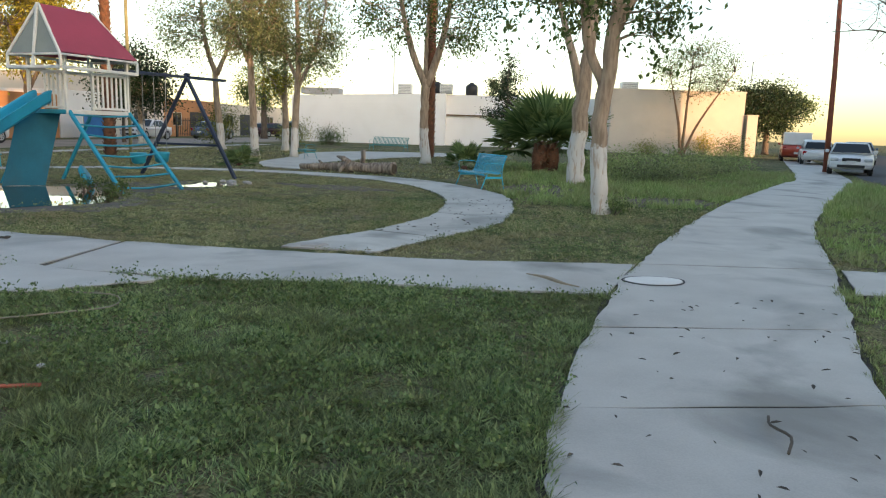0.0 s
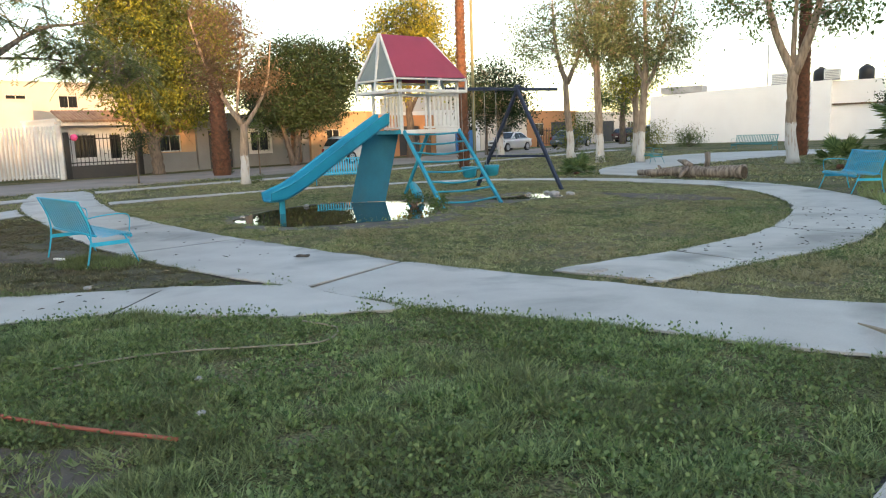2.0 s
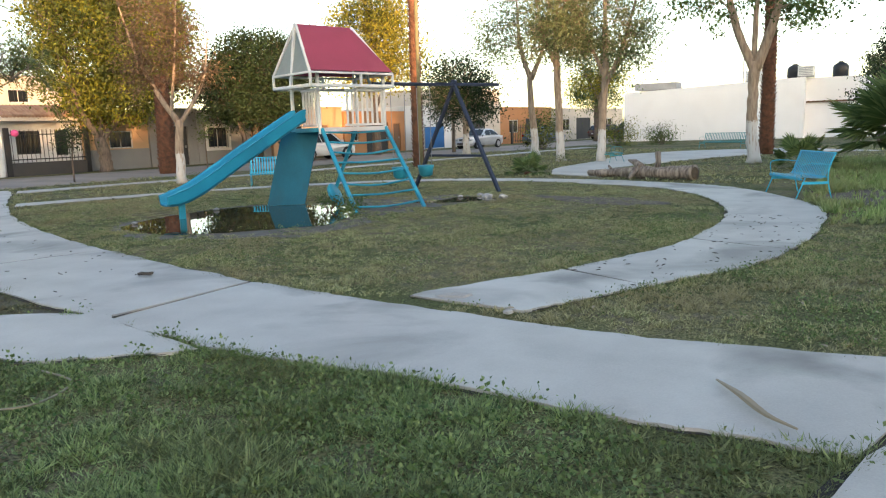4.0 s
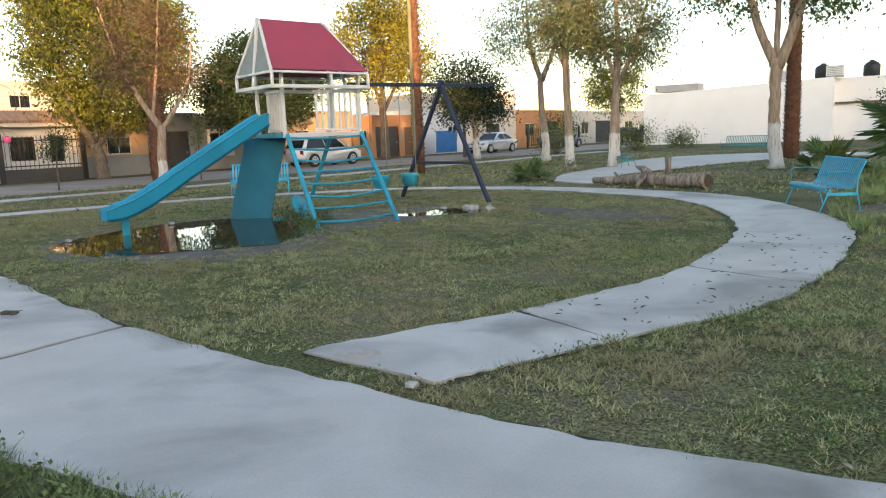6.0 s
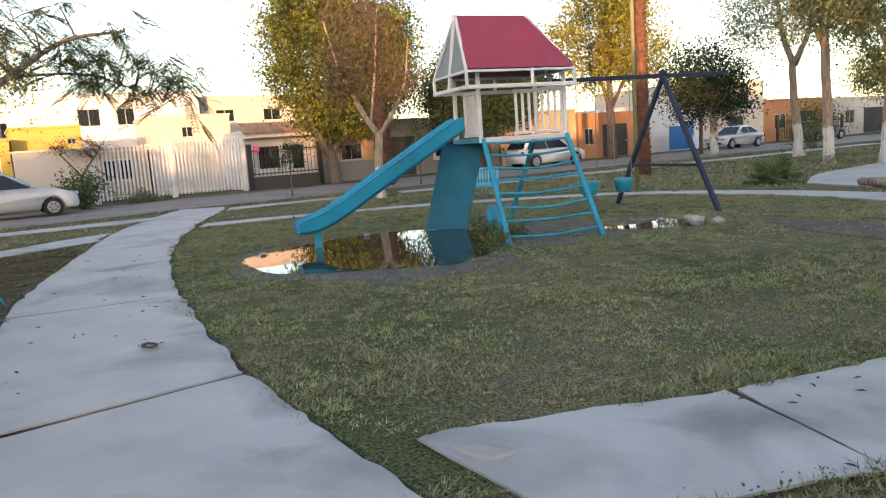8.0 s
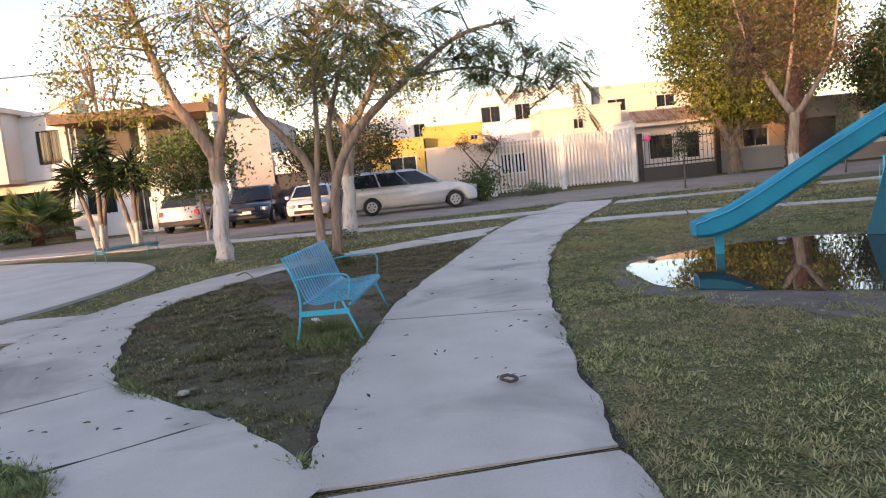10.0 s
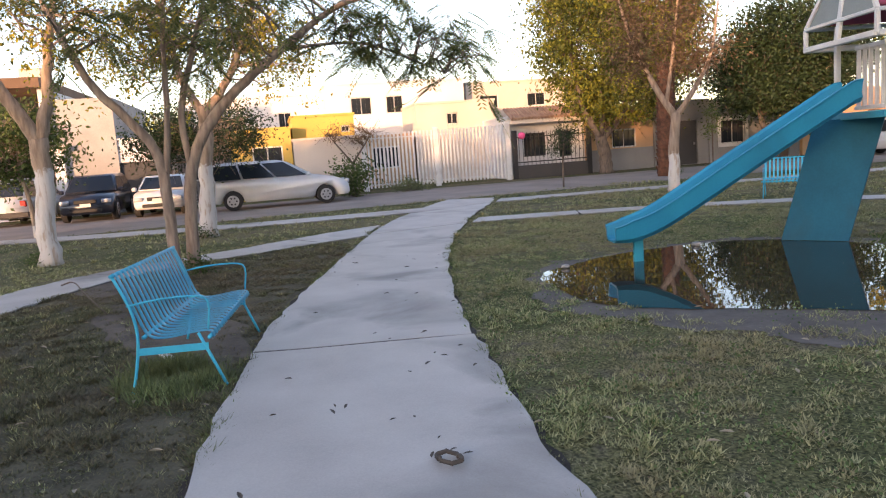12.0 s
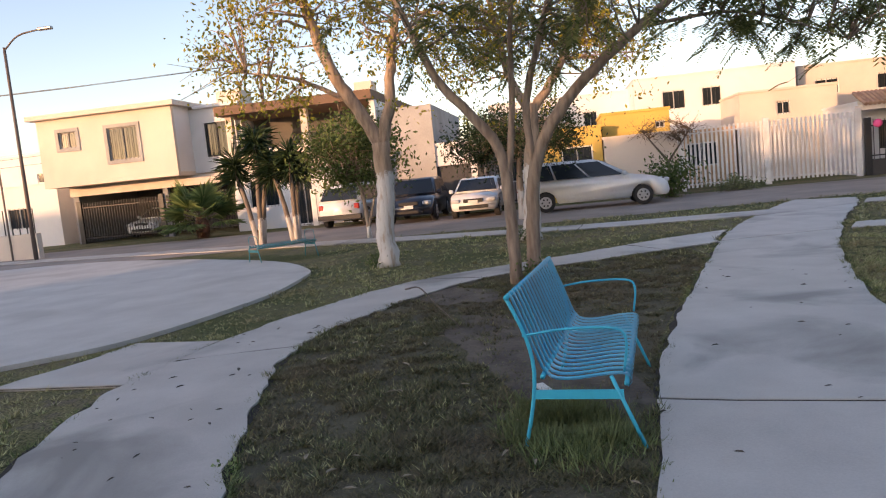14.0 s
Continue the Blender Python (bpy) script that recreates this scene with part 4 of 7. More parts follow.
def palm_clump(x, y, stems, flen, label, seed, n=26, h=0.5):
    rng = np.random.default_rng(seed)
    root = thing("fan_palm", pose(x, y, -0.02), label, "palm", "palms")
    for sx, sy in stems:
        bm = bmesh.new()
        tube(bm, [(sx, sy, 0), (sx, sy, h * .5), (sx, sy, h)], [.24, .3, .2] if h > .4 else [.1, .12, .08], 10)
        part("trunk", bm, PALMBARK, root, "shaggy short trunk", smooth=True)
        if h > .4:
            old = []
            for _ in range(90):
                a, z = rng.uniform(0, 6.28), rng.uniform(.1, h)
                o = np.array((math.cos(a), math.sin(a), 0))
                b = np.array((sx, sy, z)) + o * .2
                w = np.array((-o[1], o[0], 0)) * .05
                tip = b + o * rng.uniform(.08, .24) + np.array((0, 0, rng.uniform(-.22, .18)))
                old += [[b - w, b + w, tip], [b - w, tip, tip - w * .6]]
            leaf_quads("leaf_base", np.array(old), L_DRY, root, "ragged brown leaf stubs")
    for k in range(n):
        sx, sy = stems[k % len(stems)]
        a, el = rng.uniform(0, 6.28), rng.uniform(-0.15, 1.25)
        d = np.array((math.cos(a) * math.cos(el), math.sin(a) * math.cos(el), math.sin(el)))
        fan_leaf(root, (sx, sy, h * .8), d, flen * rng.uniform(.7, 1.1), rng)
    return root


palm_trunk(-14.54, 30.13, 10.5, .19, "tall palm with rough reddish trunk", 1)
palm_trunk(-25.2, 26.3, 4.2, .34, "shaggy palm trunk among street trees", 2, 6, 1.2)
palm_trunk(-2.5, 39.5, 9.5, .25, "tall palm with diamond-patterned trunk", 3)
palm_clump(2.6, 28.6, [(-.15, 0), (.3, .15)], 2.35, "bushy fan palm clump with old brown stems", 4, 44, 1.15)
palm_clump(-.3, 28.8, [(0, 0)], 1.1, "low fan palm in the shade of the bench", 5, 22, .15)
palm_clump(-8.0, 26.4, [(0, 0)], 0.75, "small palm seedling clump in the grass", 6, 22, .1)
palm_clump(-33.6, -3.4, [(0, 0)], 2.0, "spreading palm by the carport", 7, 30, .9)


def yucca(x, y, seed, h):
    rng = np.random.default_rng(seed)
    root = thing("yucca", pose(x, y, -0.02), "many-stemmed yucca with whitewashed stems and spiky heads", "yucca", "yuccas")
    m = bark_mat("yucca_bark", (0.24, 0.19, 0.15), (0.13, 0.1, 0.08), 0.8)
    for k in range(3):
        a = k * 2.1 + rng.uniform(0, 1)
        top = np.array((math.cos(a) * .35, math.sin(a) * .55, h * rng.uniform(.62, .85)))
        bm = bmesh.new()
        tube(bm, [(math.cos(a) * .1, math.sin(a) * .1, 0), top * np.array((.5, .5, .5)), top], [.09, .075, .07], 8)
        part("stem", bm, m, root, smooth=True)
        out = []
        for _ in range(210):
            d = rng.normal(size=3)
            d[2] = d[2] * .8 + .15
            d /= np.linalg.norm(d)
            s = np.cross(d, rng.normal(size=3))
            s = s / np.linalg.norm(s) * .035
            L = rng.uniform(.55, .9)
            b = top + np.array((0, 0, rng.uniform(-.35, .35)))
            tip = b + d * L + np.array((0, 0, -.12 * L))
            out += [[b, b + d * L * .4 + s, tip], [b, tip, b + d * L * .4 - s]]
        leaf_quads("leaf_head", np.array(out), L_DARK, root, "spiky dark green leaf head")


yucca(-26.1, 1.3, 1, 3.7)
yucca(-25.9, 2.5, 2, 3.6)


# ---- playground: local x along the beam, local y to the ladder side ----
E_DIR = math.degrees(math.atan2(0.954, 0.3))
PLAY = pose(-8.45, 16.4, -0.02, 0, 0, E_DIR)


def play_tower():
    t = thing("play_tower", PLAY, "painted metal play tower with red roof, white railings and turquoise slide", "play tower")
    DZ, B = 1.64, -1.05
    bm = bmesh.new()
    box(bm, .28, 2.02, B, 0, DZ - .06, DZ - .02, bevel=.006)
    part("deck", bm, BLUE, t)
    for a, b in (((.25, .02), (2.05, .02)), ((.25, B), (2.05, B)), ((.25, .02), (.25, B)), ((2.05, .02), (2.05, B))):
        bm = bmesh.new()
        beam(bm, (*a, DZ - .04), (*b, DZ - .04), .07, .09, .008)
        part("deck_beam", bm, WHITE if a[1] > 0 and b[1] > 0 else BLUE, t)
    for x, y in ((.3, 0), (2.0, 0), (.3, B), (2.0, B)):
        bm = bmesh.new()
        beam(bm, (x, y, DZ - .05), (x, y, 2.75), .065, bevel=.008)
        part("post", bm, WHITE, t)
    # ladder side legs and rungs
    legs = [((.33, .02, DZ - .02), (-.27 + .02, 1.98, 0)), ((2.0, .02, DZ - .02), (1.32, 2.08, 0))]
    for a, b in legs:
        bm = bmesh.new()
        beam(bm, a, b, .07, .07, .008)
        part("ladder_leg", bm, BLUE, t)
    for k in range(8):
        f = (k + .35) / 8.0
        a, b = Vector(legs[0][0]).lerp(Vector(legs[0][1]), f), Vector(legs[1][0]).lerp(Vector(legs[1][1]), f)
        m = (a + b) / 2 - Vector((0, 0, .03 + .02 * (k % 3)))
        bm = bmesh.new()
        tube(bm, smooth_line([a, m, b], 4), .021, 6)
        part("rung", bm, BLUE, t, smooth=True)
    # back legs
    for x in (.35, 1.95):
        bm = bmesh.new()
        beam(bm, (x, B, DZ - .05), (x - .25, B - .75, 0), .07, .07, .008)
        part("back_leg", bm, BLUE, t)
    # slanted climbing board under the slide, its blue darkened for the tower's shade
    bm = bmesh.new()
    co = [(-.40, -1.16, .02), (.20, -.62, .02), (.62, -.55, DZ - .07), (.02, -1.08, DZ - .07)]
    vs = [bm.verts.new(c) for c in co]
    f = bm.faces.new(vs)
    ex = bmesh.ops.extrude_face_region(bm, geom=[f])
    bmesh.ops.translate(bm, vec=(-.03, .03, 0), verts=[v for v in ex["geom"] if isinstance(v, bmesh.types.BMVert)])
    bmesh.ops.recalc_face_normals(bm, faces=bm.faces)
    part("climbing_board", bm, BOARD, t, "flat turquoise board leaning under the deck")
    # railings: one by the slide and one beside the ladder opening
    def rail(a, b, n, z0=DZ, z1=2.42):
        a, b = Vector((*a, 0)), Vector((*b, 0))
        for z in (z0 + .05, z1):
            bm = bmesh.new()
            beam(bm, a + Vector((0, 0, z)), b + Vector((0, 0, z)), .045, .05, .006)
            part("rail", bm, WHITE, t)
        for k in range(n):
            p = a.lerp(b, (k + .5) / n)
            bm = bmesh.new()
            beam(bm, p + Vector((0, 0, z0 + .05)), p + Vector((0, 0, z1)), .05, .018)
            part("picket", bm, WHITE, t)
    rail((.28, -.62), (.28, -.03), 5)
    rail((.95, 0), (2.0, 0), 8)
    # roof frame, mesh gables and red sheets
    zb, ze, zr, ym = 2.50, 2.76, 3.80, -.52
    yf, yb, xa, xb, ra, rb = .22, -1.26, .0, 2.10, .18, 1.58
    for z in (zb, ze):
        for a, b in (((xa, yf), (xb, yf)), ((xa, yb), (xb, yb)), ((xa, yf), (xa, yb)), ((xb, yf), (xb, yb))):
            bm = bmesh.new()
            w = .085 if z == zb else .055
            beam(bm, (*a, z), (*b, z), w, w * .8, .008)
            part("roof_frame", bm, WHITE, t)
    for x in (xa, (xa + xb) / 2 + .2, xb):
        for y in (yf, yb):
            bm = bmesh.new()
            beam(bm, (x, y, zb), (x, y, ze), .05, bevel=.006)
            part("frame_post", bm, WHITE, t)
    for y in (yf, yb):
        bm = bmesh.new()
        vs = [bm.verts.new(c) for c in ((xa + .02, y * 1.02 + ym * -.02, ze + .06), (xb - .02, y * 1.02 + ym * -.02, ze + .06), (rb, ym, zr), (ra, ym, zr))]
        f = bm.faces.new(vs)
        ex = bmesh.ops.extrude_face_region(bm, geom=[f])
        bmesh.ops.translate(bm, vec=(0, 0, -.02), verts=[v for v in ex["geom"] if isinstance(v, bmesh.types.BMVert)])
        bmesh.ops.recalc_face_normals(bm, faces=bm.faces)
        part("roof_sheet", bm, RED, t, "faded raspberry red roof sheet")
        for xe, re in ((xa, ra), (xb, rb)):
            bm = bmesh.new()
            beam(bm, (xe, y, ze), (re, ym, zr), .05, .05, .006)
            part("rafter", bm, WHITE, t)
    for xe, re in ((xa, ra), (xb, rb)):
        for y in (yf, yb):
            bm = bmesh.new()
            o = .012
            vs = [bm.verts.new(c) for c in ((xe + o, y * .95, ze + .03), (xe + o, ym, ze + .03), (re + o, ym, zr - .04))]
            f = bm.faces.new(vs)
            ex = bmesh.ops.extrude_face_region(bm, geom=[f])
            bmesh.ops.translate(bm, vec=(.012, 0, 0), verts=[v for v in ex["geom"] if isinstance(v, bmesh.types.BMVert)])
            bmesh.ops.recalc_face_normals(bm, faces=bm.faces)
            part("gable", bm, GREY, t, "grey gable panel")
        bm = bmesh.new()
        beam(bm, (xe - .02, ym, zb), (re - .02, ym, zr), .07, .05, .006)
        part("king_post", bm, WHITE, t)
    # slide: a moulded trough with rolled rims and a foot post
    prof = smooth_line([(.10, 1.79), (-.1, 1.70), (-1.3, 1.02), (-2.2, .50), (-2.65, .32), (-2.95, .30)], 6)
    cross = [(w * .8, h_ * .8) for w, h_ in [(-.29, .26), (-.31, .30), (-.27, .31), (-.235, .27), (-.21, .06), (-.15, 0), (.15, 0), (.21, .06), (.235, .27), (.27, .31), (.31, .30), (.29, .26), (.25, .03), (.17, -.04), (-.17, -.04), (-.25, .03)]]
    bm = bmesh.new()
    rings = []
    for i, p in enumerate(prof):
        q0, q1 = prof[max(i - 1, 0)], prof[min(i + 1, len(prof) - 1)]
        dx, dz = q1[0] - q0[0], q1[1] - q0[1]
        L = math.hypot(dx, dz)
        nx, nz = dz / L, -dx / L
        hs = 1 - .35 * max(0, (i - len(prof) + 6) / 6)
        rings.append([bm.verts.new((p[0] + nx * h * hs, -.38 + w, p[1] + nz * h * hs)) for w, h in cross])
    for a, b in zip(rings, rings[1:]):
        for k in range(len(cross)):
            j = (k + 1) % len(cross)
            bm.faces.new((a[k], a[j], b[j], b[k]))
    bm.faces.new(rings[0])
    bm.faces.new(rings[-1][::-1])
    bmesh.ops.recalc_face_normals(bm, faces=bm.faces)
    part("slide", bm, SLIDE, t, "moulded turquoise slide trough", smooth=False)
    bm = bmesh.new()
    beam(bm, (-2.62, -.38, -.1), (-2.62, -.38, .31), .12, .05, .006)
    part("slide_foot", bm, BLUE, t)


MIRROR[0] = True
play_tower()


def swing_set():
    s = thing("swing_set", PLAY, "navy tube swing frame with turquoise bucket seats", "swing set")
    bm = bmesh.new()
    beam(bm, (2.05, -.48, 2.6), (6.15, -.42, 2.64), .08, .08, .01)
    part("top_beam", bm, NAVY, s)
    ap = Vector((4.55, -.43, 2.62))
    feet = [Vector((4.45, -1.96, 0)), Vector((4.55, 1.06, 0))]
    for f in feet:
        bm = bmesh.new()
        d = (ap - f).normalized()
        beam(bm, f, ap + d * .12, .085, .085, .01)
        part("frame_leg", bm, NAVY, s)
    bm = bmesh.new()
    k = .33
    beam(bm, feet[0].lerp(ap, k), feet[1].lerp(ap, k), .06, .06, .008)
    part("cross_bar", bm, NAVY, s)
    for x, z in ((2.75, .56), (3.55, .56)):
        bm = bmesh.new()
        tube(bm, [(x, -.45, z - .16), (x, -.45, z - .12), (x, -.45, z + .06), (x, -.45, z + .12), (x, -.45, z + .11), (x, -.45, z - .1)], [.10, .16, .19, .205, .18, .14], 14)
        seat = part("swing_seat", bm, BLUE, s, "turquoise plastic bucket seat", smooth=True)
        for sx in (-.19, .19):
            bm = bmesh.new()
            tube(bm, [Vector((x + sx, -.45, z + .1)), Vector((x + sx * 1.1, -.45, 2.58))], .009, 5)
            part("chain", bm, STEEL, seat)
        for sx in (-.21, .21):
            bm = bmesh.new()
            tube(bm, [(x + sx, -.45, 2.52), (x + sx, -.45, 2.60)], .022, 6)
            part("hanger", bm, NAVY, s)


def loose_seat():
    """A round dished seat fallen from its chains, leaning on the ladder's foot."""
    m = PLAY @ pose(.3, -.42, .25, 62, 12, 28)
    bm = bmesh.new()
    tube(bm, [(0, 0, -.05), (0, 0, -.03), (0, 0, .035), (0, 0, .05), (0, 0, .045), (0, 0, 0)], [.17, .235, .265, .25, .215, .14], 18)
    t = thing("loose_swing_seat", m, "round turquoise swing seat leaning in weeds by the ladder", "seat")
    part("shell", bm, BLUE, t, smooth=True)


swing_set()
MIRROR[0] = False
loose_seat()


# ---- benches: local x along the seat, local y to the front ----
def bench(m, label, material=BENCH, length=1.62, slats=18, back=True):
    t = thing("park_bench", m, label, "bench", "park benches")
    prof = [(-.20, .84), (-.19, .86), (-.165, .84), (-.10, .66), (-.045, .50), (-.01, .42), (.05, .385), (.16, .385), (.30, .405), (.40, .41), (.435, .395), (.44, .36), (.42, .34)]
    if not back:
        prof = prof[5:]
    line = smooth_line(prof, 2)
    for k in range(slats):
        x = -length / 2 + length * (k + .5) / slats
        bm = bmesh.new()
        for (y0, z0), (y1, z1) in zip(line, line[1:]):
            dy, dz = y1 - y0, z1 - z0
            L = math.hypot(dy, dz)
            ny, nz = -dz / L * .004, dy / L * .004
            w = length / slats * .215
            vs = [bm.verts.new(c) for c in ((x - w, y0 + ny, z0 + nz), (x + w, y0 + ny, z0 + nz), (x + w, y1 + ny, z1 + nz), (x - w, y1 + ny, z1 + nz))]
            bm.faces.new(vs)
            vs = [bm.verts.new(c) for c in ((x - w, y0 - ny, z0 - nz), (x - w, y1 - ny, z1 - nz), (x + w, y1 - ny, z1 - nz), (x + w, y0 - ny, z0 - nz))]
            bm.faces.new(vs)
        part("slat", bm, material, t)
    for y, z in ((-.185, .85), (-.02, .41), (.42, .37)) if back else ((.02, .38), (.42, .37)):
        bm = bmesh.new()
        tube(bm, [(-length / 2 - .02, y, z), (length / 2 + .02, y, z)], .014, 7)
        part("cross_tube", bm, material, t, smooth=True)
    for sx in (-1, 1):
        x = sx * (length / 2 - .02)
        bm = bmesh.new()
        tube(bm, smooth_line([(x, -.19, .84), (x, -.10, .62), (x, -.07, .42), (x, -.10, .2), (x, -.15, 0)] if back else [(x, -.02, .39), (x, -.06, .2), (x, -.1, 0)], 3), .0115, 7)
        part("back_leg", bm, material, t, smooth=True)
        bm = bmesh.new()
        tube(bm, [(x, .34, .40), (x, .42, .2), (x, .5, 0)], .0115, 7)
        part("front_leg", bm, material, t, smooth=True)
        bm = bmesh.new()
        box(bm, x - .006, x + .006, -.09, .40, .275, .325)
        part("side_plate", bm, material, t)
        if back:
            bm = bmesh.new()
            tube(bm, smooth_line([(x, -.12, .63), (x, .10, .66), (x, .36, .66), (x, .43, .60), (x, .41, .42)], 4), .0075, 6)
            part("armrest", bm, material, t, smooth=True)
        else:
            bm = bmesh.new()
            tube(bm, smooth_line([(x, -.02, .39), (x, .0, .6), (x, .2, .64), (x, .38, .6), (x, .40, .40)], 4), .0075, 6)
            part("armrest", bm, material, t, smooth=True)
    return t


bench(pose(-8.18, 8.66, -.02, 0, 0, -14), "sky-blue steel slat bench beside the worn path")
bench(pose(.5, 20.9, -.02, 0, 0, 116), "sky-blue steel slat bench by the fan palms", slats=20)
bench(pose(-14.3, 21.6, -.02, 0, 0, -138), "sky-blue slat bench behind the play tower", slats=20)
bench(pose(-20.2, 3.5, -.02, 0, 0, -46), "low teal bench facing the oval plaza", TEAL, 1.5, 22, back=False)
bench(pose(-5.4, 46.2, -.02, 0, 0, 160), "faded teal bench by the far wall", TEAL, 2.4, 26)
bench(pose(-7.6, 33.4, -.02, 0, 0, -60), "small faded teal bench near the white trunks", TEAL, 1.4, 16, back=False)


# ---- fallen log ----
def fallen_log():
    t = thing("fallen_log", pose(-4.0, 24.95, -.02, 0, 0, -19), "weathered fallen tree trunk with sawn end and stub", "log")
    rng = np.random.default_rng(5)
    bm = bmesh.new()
    pts = [(-1.8, .12, .12), (-1.2, -.02, .13), (-.6, .07, .15), (0, 0, .17), (.6, -.05, .185), (1.2, .02, .195), (1.72, 0, .20)]
    line = smooth_line([(*p, r) for p, r in zip(pts, (.08, .11, .125, .17, .16, .175, .195))], 7)
    tube(bm, [p[:3] for p in line], [p[3] for p in line], 18)
    for v in bm.verts:
        o = Vector((0, v.co.y, v.co.z - .17))
        if o.length > 1e-4:
            v.co += o.normalized() * (.045 * noise.noise(v.co * 3.2) + .022 * noise.noise(Vector((v.co.x * 3, v.co.y * 14, v.co.z * 14))))
    part("trunk", bm, LOGBARK, t, smooth=True)
    # A thin dark disc stands for the shaded hollow; the log is solid.
    bm = bmesh.new()
    tube(bm, [(1.722, 0, .20), (1.735, 0, .20)], [.16, .14], 14)
    part("sawn_end", bm, mat("hollow_shade_wood", (0.07, 0.05, 0.035), (0.13, 0.10, 0.07), .95, 8, 60, .4), t, "sawn end with its hollow painted dark")
    for pts, rr in (([(.55, .05, .28), (.58, .08, .50), (.55, .1, .74)], [.09, .075, .085]), ([(.1, .0, .3), (-.15, .05, .45), (-.4, .1, .5)], [.12, .09, .03]), ([(.05, -.1, .3), (0, -.3, .14), (-.02, -.42, .02)], [.08, .06, .05]), ([(-.9, 0, .22), (-1.05, .05, .34)], [.05, .03])):
        bm = bmesh.new()
        tube(bm, [Vector(p) for p in pts], rr, 9)
        part("stub", bm, LOGBARK, t, "broken branch stub", smooth=True)


fallen_log()


# ---- houses ----
P_WHITE = mat("white_house_paint", (0.76, 0.745, 0.73), (0.68, 0.66, 0.645), .85, .6, 30, .08, stain=(0.52, 0.48, 0.45), amount=.35)
P_CREAM = mat("cream_house_paint", (0.68, 0.59, 0.50), (0.59, 0.51, 0.43), .85, .6, 30, .08, stain=(0.45, 0.38, 0.31), amount=.35)
P_PEACH = mat("peach_house_paint", (0.62, 0.40, 0.24), (0.53, 0.34, 0.20), .85, .6, 30, .08, stain=(0.4, 0.26, 0.17), amount=.35)
P_ORANGE = mat("orange_house_paint", (0.52, 0.25, 0.12), (0.43, 0.21, 0.10), .85, .6, 30, .08)
P_YELLOW = mat("yellow_house_paint", (0.66, 0.44, 0.10), (0.56, 0.37, 0.09), .85, .6, 30, .08)
P_GREY = mat("grey_render", (0.29, 0.285, 0.285), (0.22, 0.215, 0.215), .9, .7, 30, .1)
P_DARK = mat("dark_dado_paint", (0.045, 0.045, 0.05), (0.07, 0.065, 0.06), .8, .8, 30, .08)
P_BROWN = mat("brown_soffit", (0.20, 0.12, 0.075), (0.14, 0.085, 0.055), .85, .8, 30, .1)
P_BLOCK = mat("bare_block_wall", (0.42, 0.40, 0.38), (0.32, 0.31, 0.29), .95, 1, 20, .3, stain=(0.24, 0.22, 0.20))
P_GREEN = mat("pale_green_house_paint", (0.22, 0.42, 0.26), (0.18, 0.35, 0.22), .85, .7, 30, .08)
TILE = mat("clay_roof_tile", (0.46, 0.29, 0.20), (0.33, 0.19, 0.13), .85, 3, 30, .2, rand=.6)
TARP = mat("blue_tarpaulin", (0.03, 0.17, 0.42), (0.025, 0.13, 0.33), .5, 2, 20, .1)
PINK = mat("pink_ribbon", (0.75, 0.10, 0.30), (0.6, 0.08, 0.24), .6, 4, 30, .05)
# Inner walls are coloured dark to stand for unlit rooms and carport.
INNER = mat("shade_dark_interior", (0.16, 0.14, 0.12), (0.11, 0.10, 0.09), .9, 1, 30, .05)
WEST = pose(-35.8, 0, -.02, 0, 0, math.degrees(math.atan2(.993, .12)))


def holed_wall(bm, s0, s1, z0, z1, y, th, holes=()):
    """A wall along local x with openings (s0, s1, z0, z1) cut through."""
    xs = sorted({s0, s1, *[v for h in holes for v in h[:2]]})
    zs = sorted({z0, z1, *[v for h in holes for v in h[2:]]})
    for a, b in zip(xs, xs[1:]):
        for c, d in zip(zs, zs[1:]):
            if not any(h[0] <= (a + b) / 2 <= h[1] and h[2] <= (c + d) / 2 <= h[3] for h in holes):
                box(bm, a, b, y, y + th, c, d)
    bmesh.ops.remove_doubles(bm, verts=bm.verts, dist=1e-4)
    seen = {}
    for f in list(bm.faces):
        seen.setdefault(frozenset(f.verts), []).append(f)
    dup = [f for fs in seen.values() if len(fs) > 1 for f in fs]
    if dup:
        bmesh.ops.delete(bm, geom=dup, context="FACES_ONLY")
    return bm


def window(parent, s0, s1, z0, z1, y, frame_m=WHITE, bars=0, surround=None):
    bm = bmesh.new()
    w = .06
    for a, b, c, d in ((s0, s1, z0, z0 + w), (s0, s1, z1 - w, z1), (s0, s0 + w, z0 + w, z1 - w), (s1 - w, s1, z0 + w, z1 - w), ((s0 + s1) / 2 - .025, (s0 + s1) / 2 + .025, z0 + w, z1 - w)):
        box(bm, a, b, y + .05, y + .11, c, d)
    fr = part("window", bm, frame_m, parent)
    bm = bmesh.new()
    box(bm, s0 + .02, s1 - .02, y + .09, y + .10, z0 + .02, z1 - .02)
    part("pane", bm, GLASS, fr)
    for k in range(bars):
        x = s0 + (s1 - s0) * (k + .5) / bars
        bm = bmesh.new()
        tube(bm, [(x, y + .02, z0), (x, y + .02, z1)], .012, 4)
        part("bar", bm, BLACK, fr)
    if surround:
        bm = bmesh.new()
        for a, b, c, d in ((s0 - .16, s1 + .16, z1, z1 + .16), (s0 - .16, s1 + .16, z0 - .16, z0), (s0 - .16, s0, z0, z1), (s1, s1 + .16, z0, z1)):
            box(bm, a, b, y - .05, y + .02, c, d)
        part("window_surround", bm, surround, parent)
    return fr


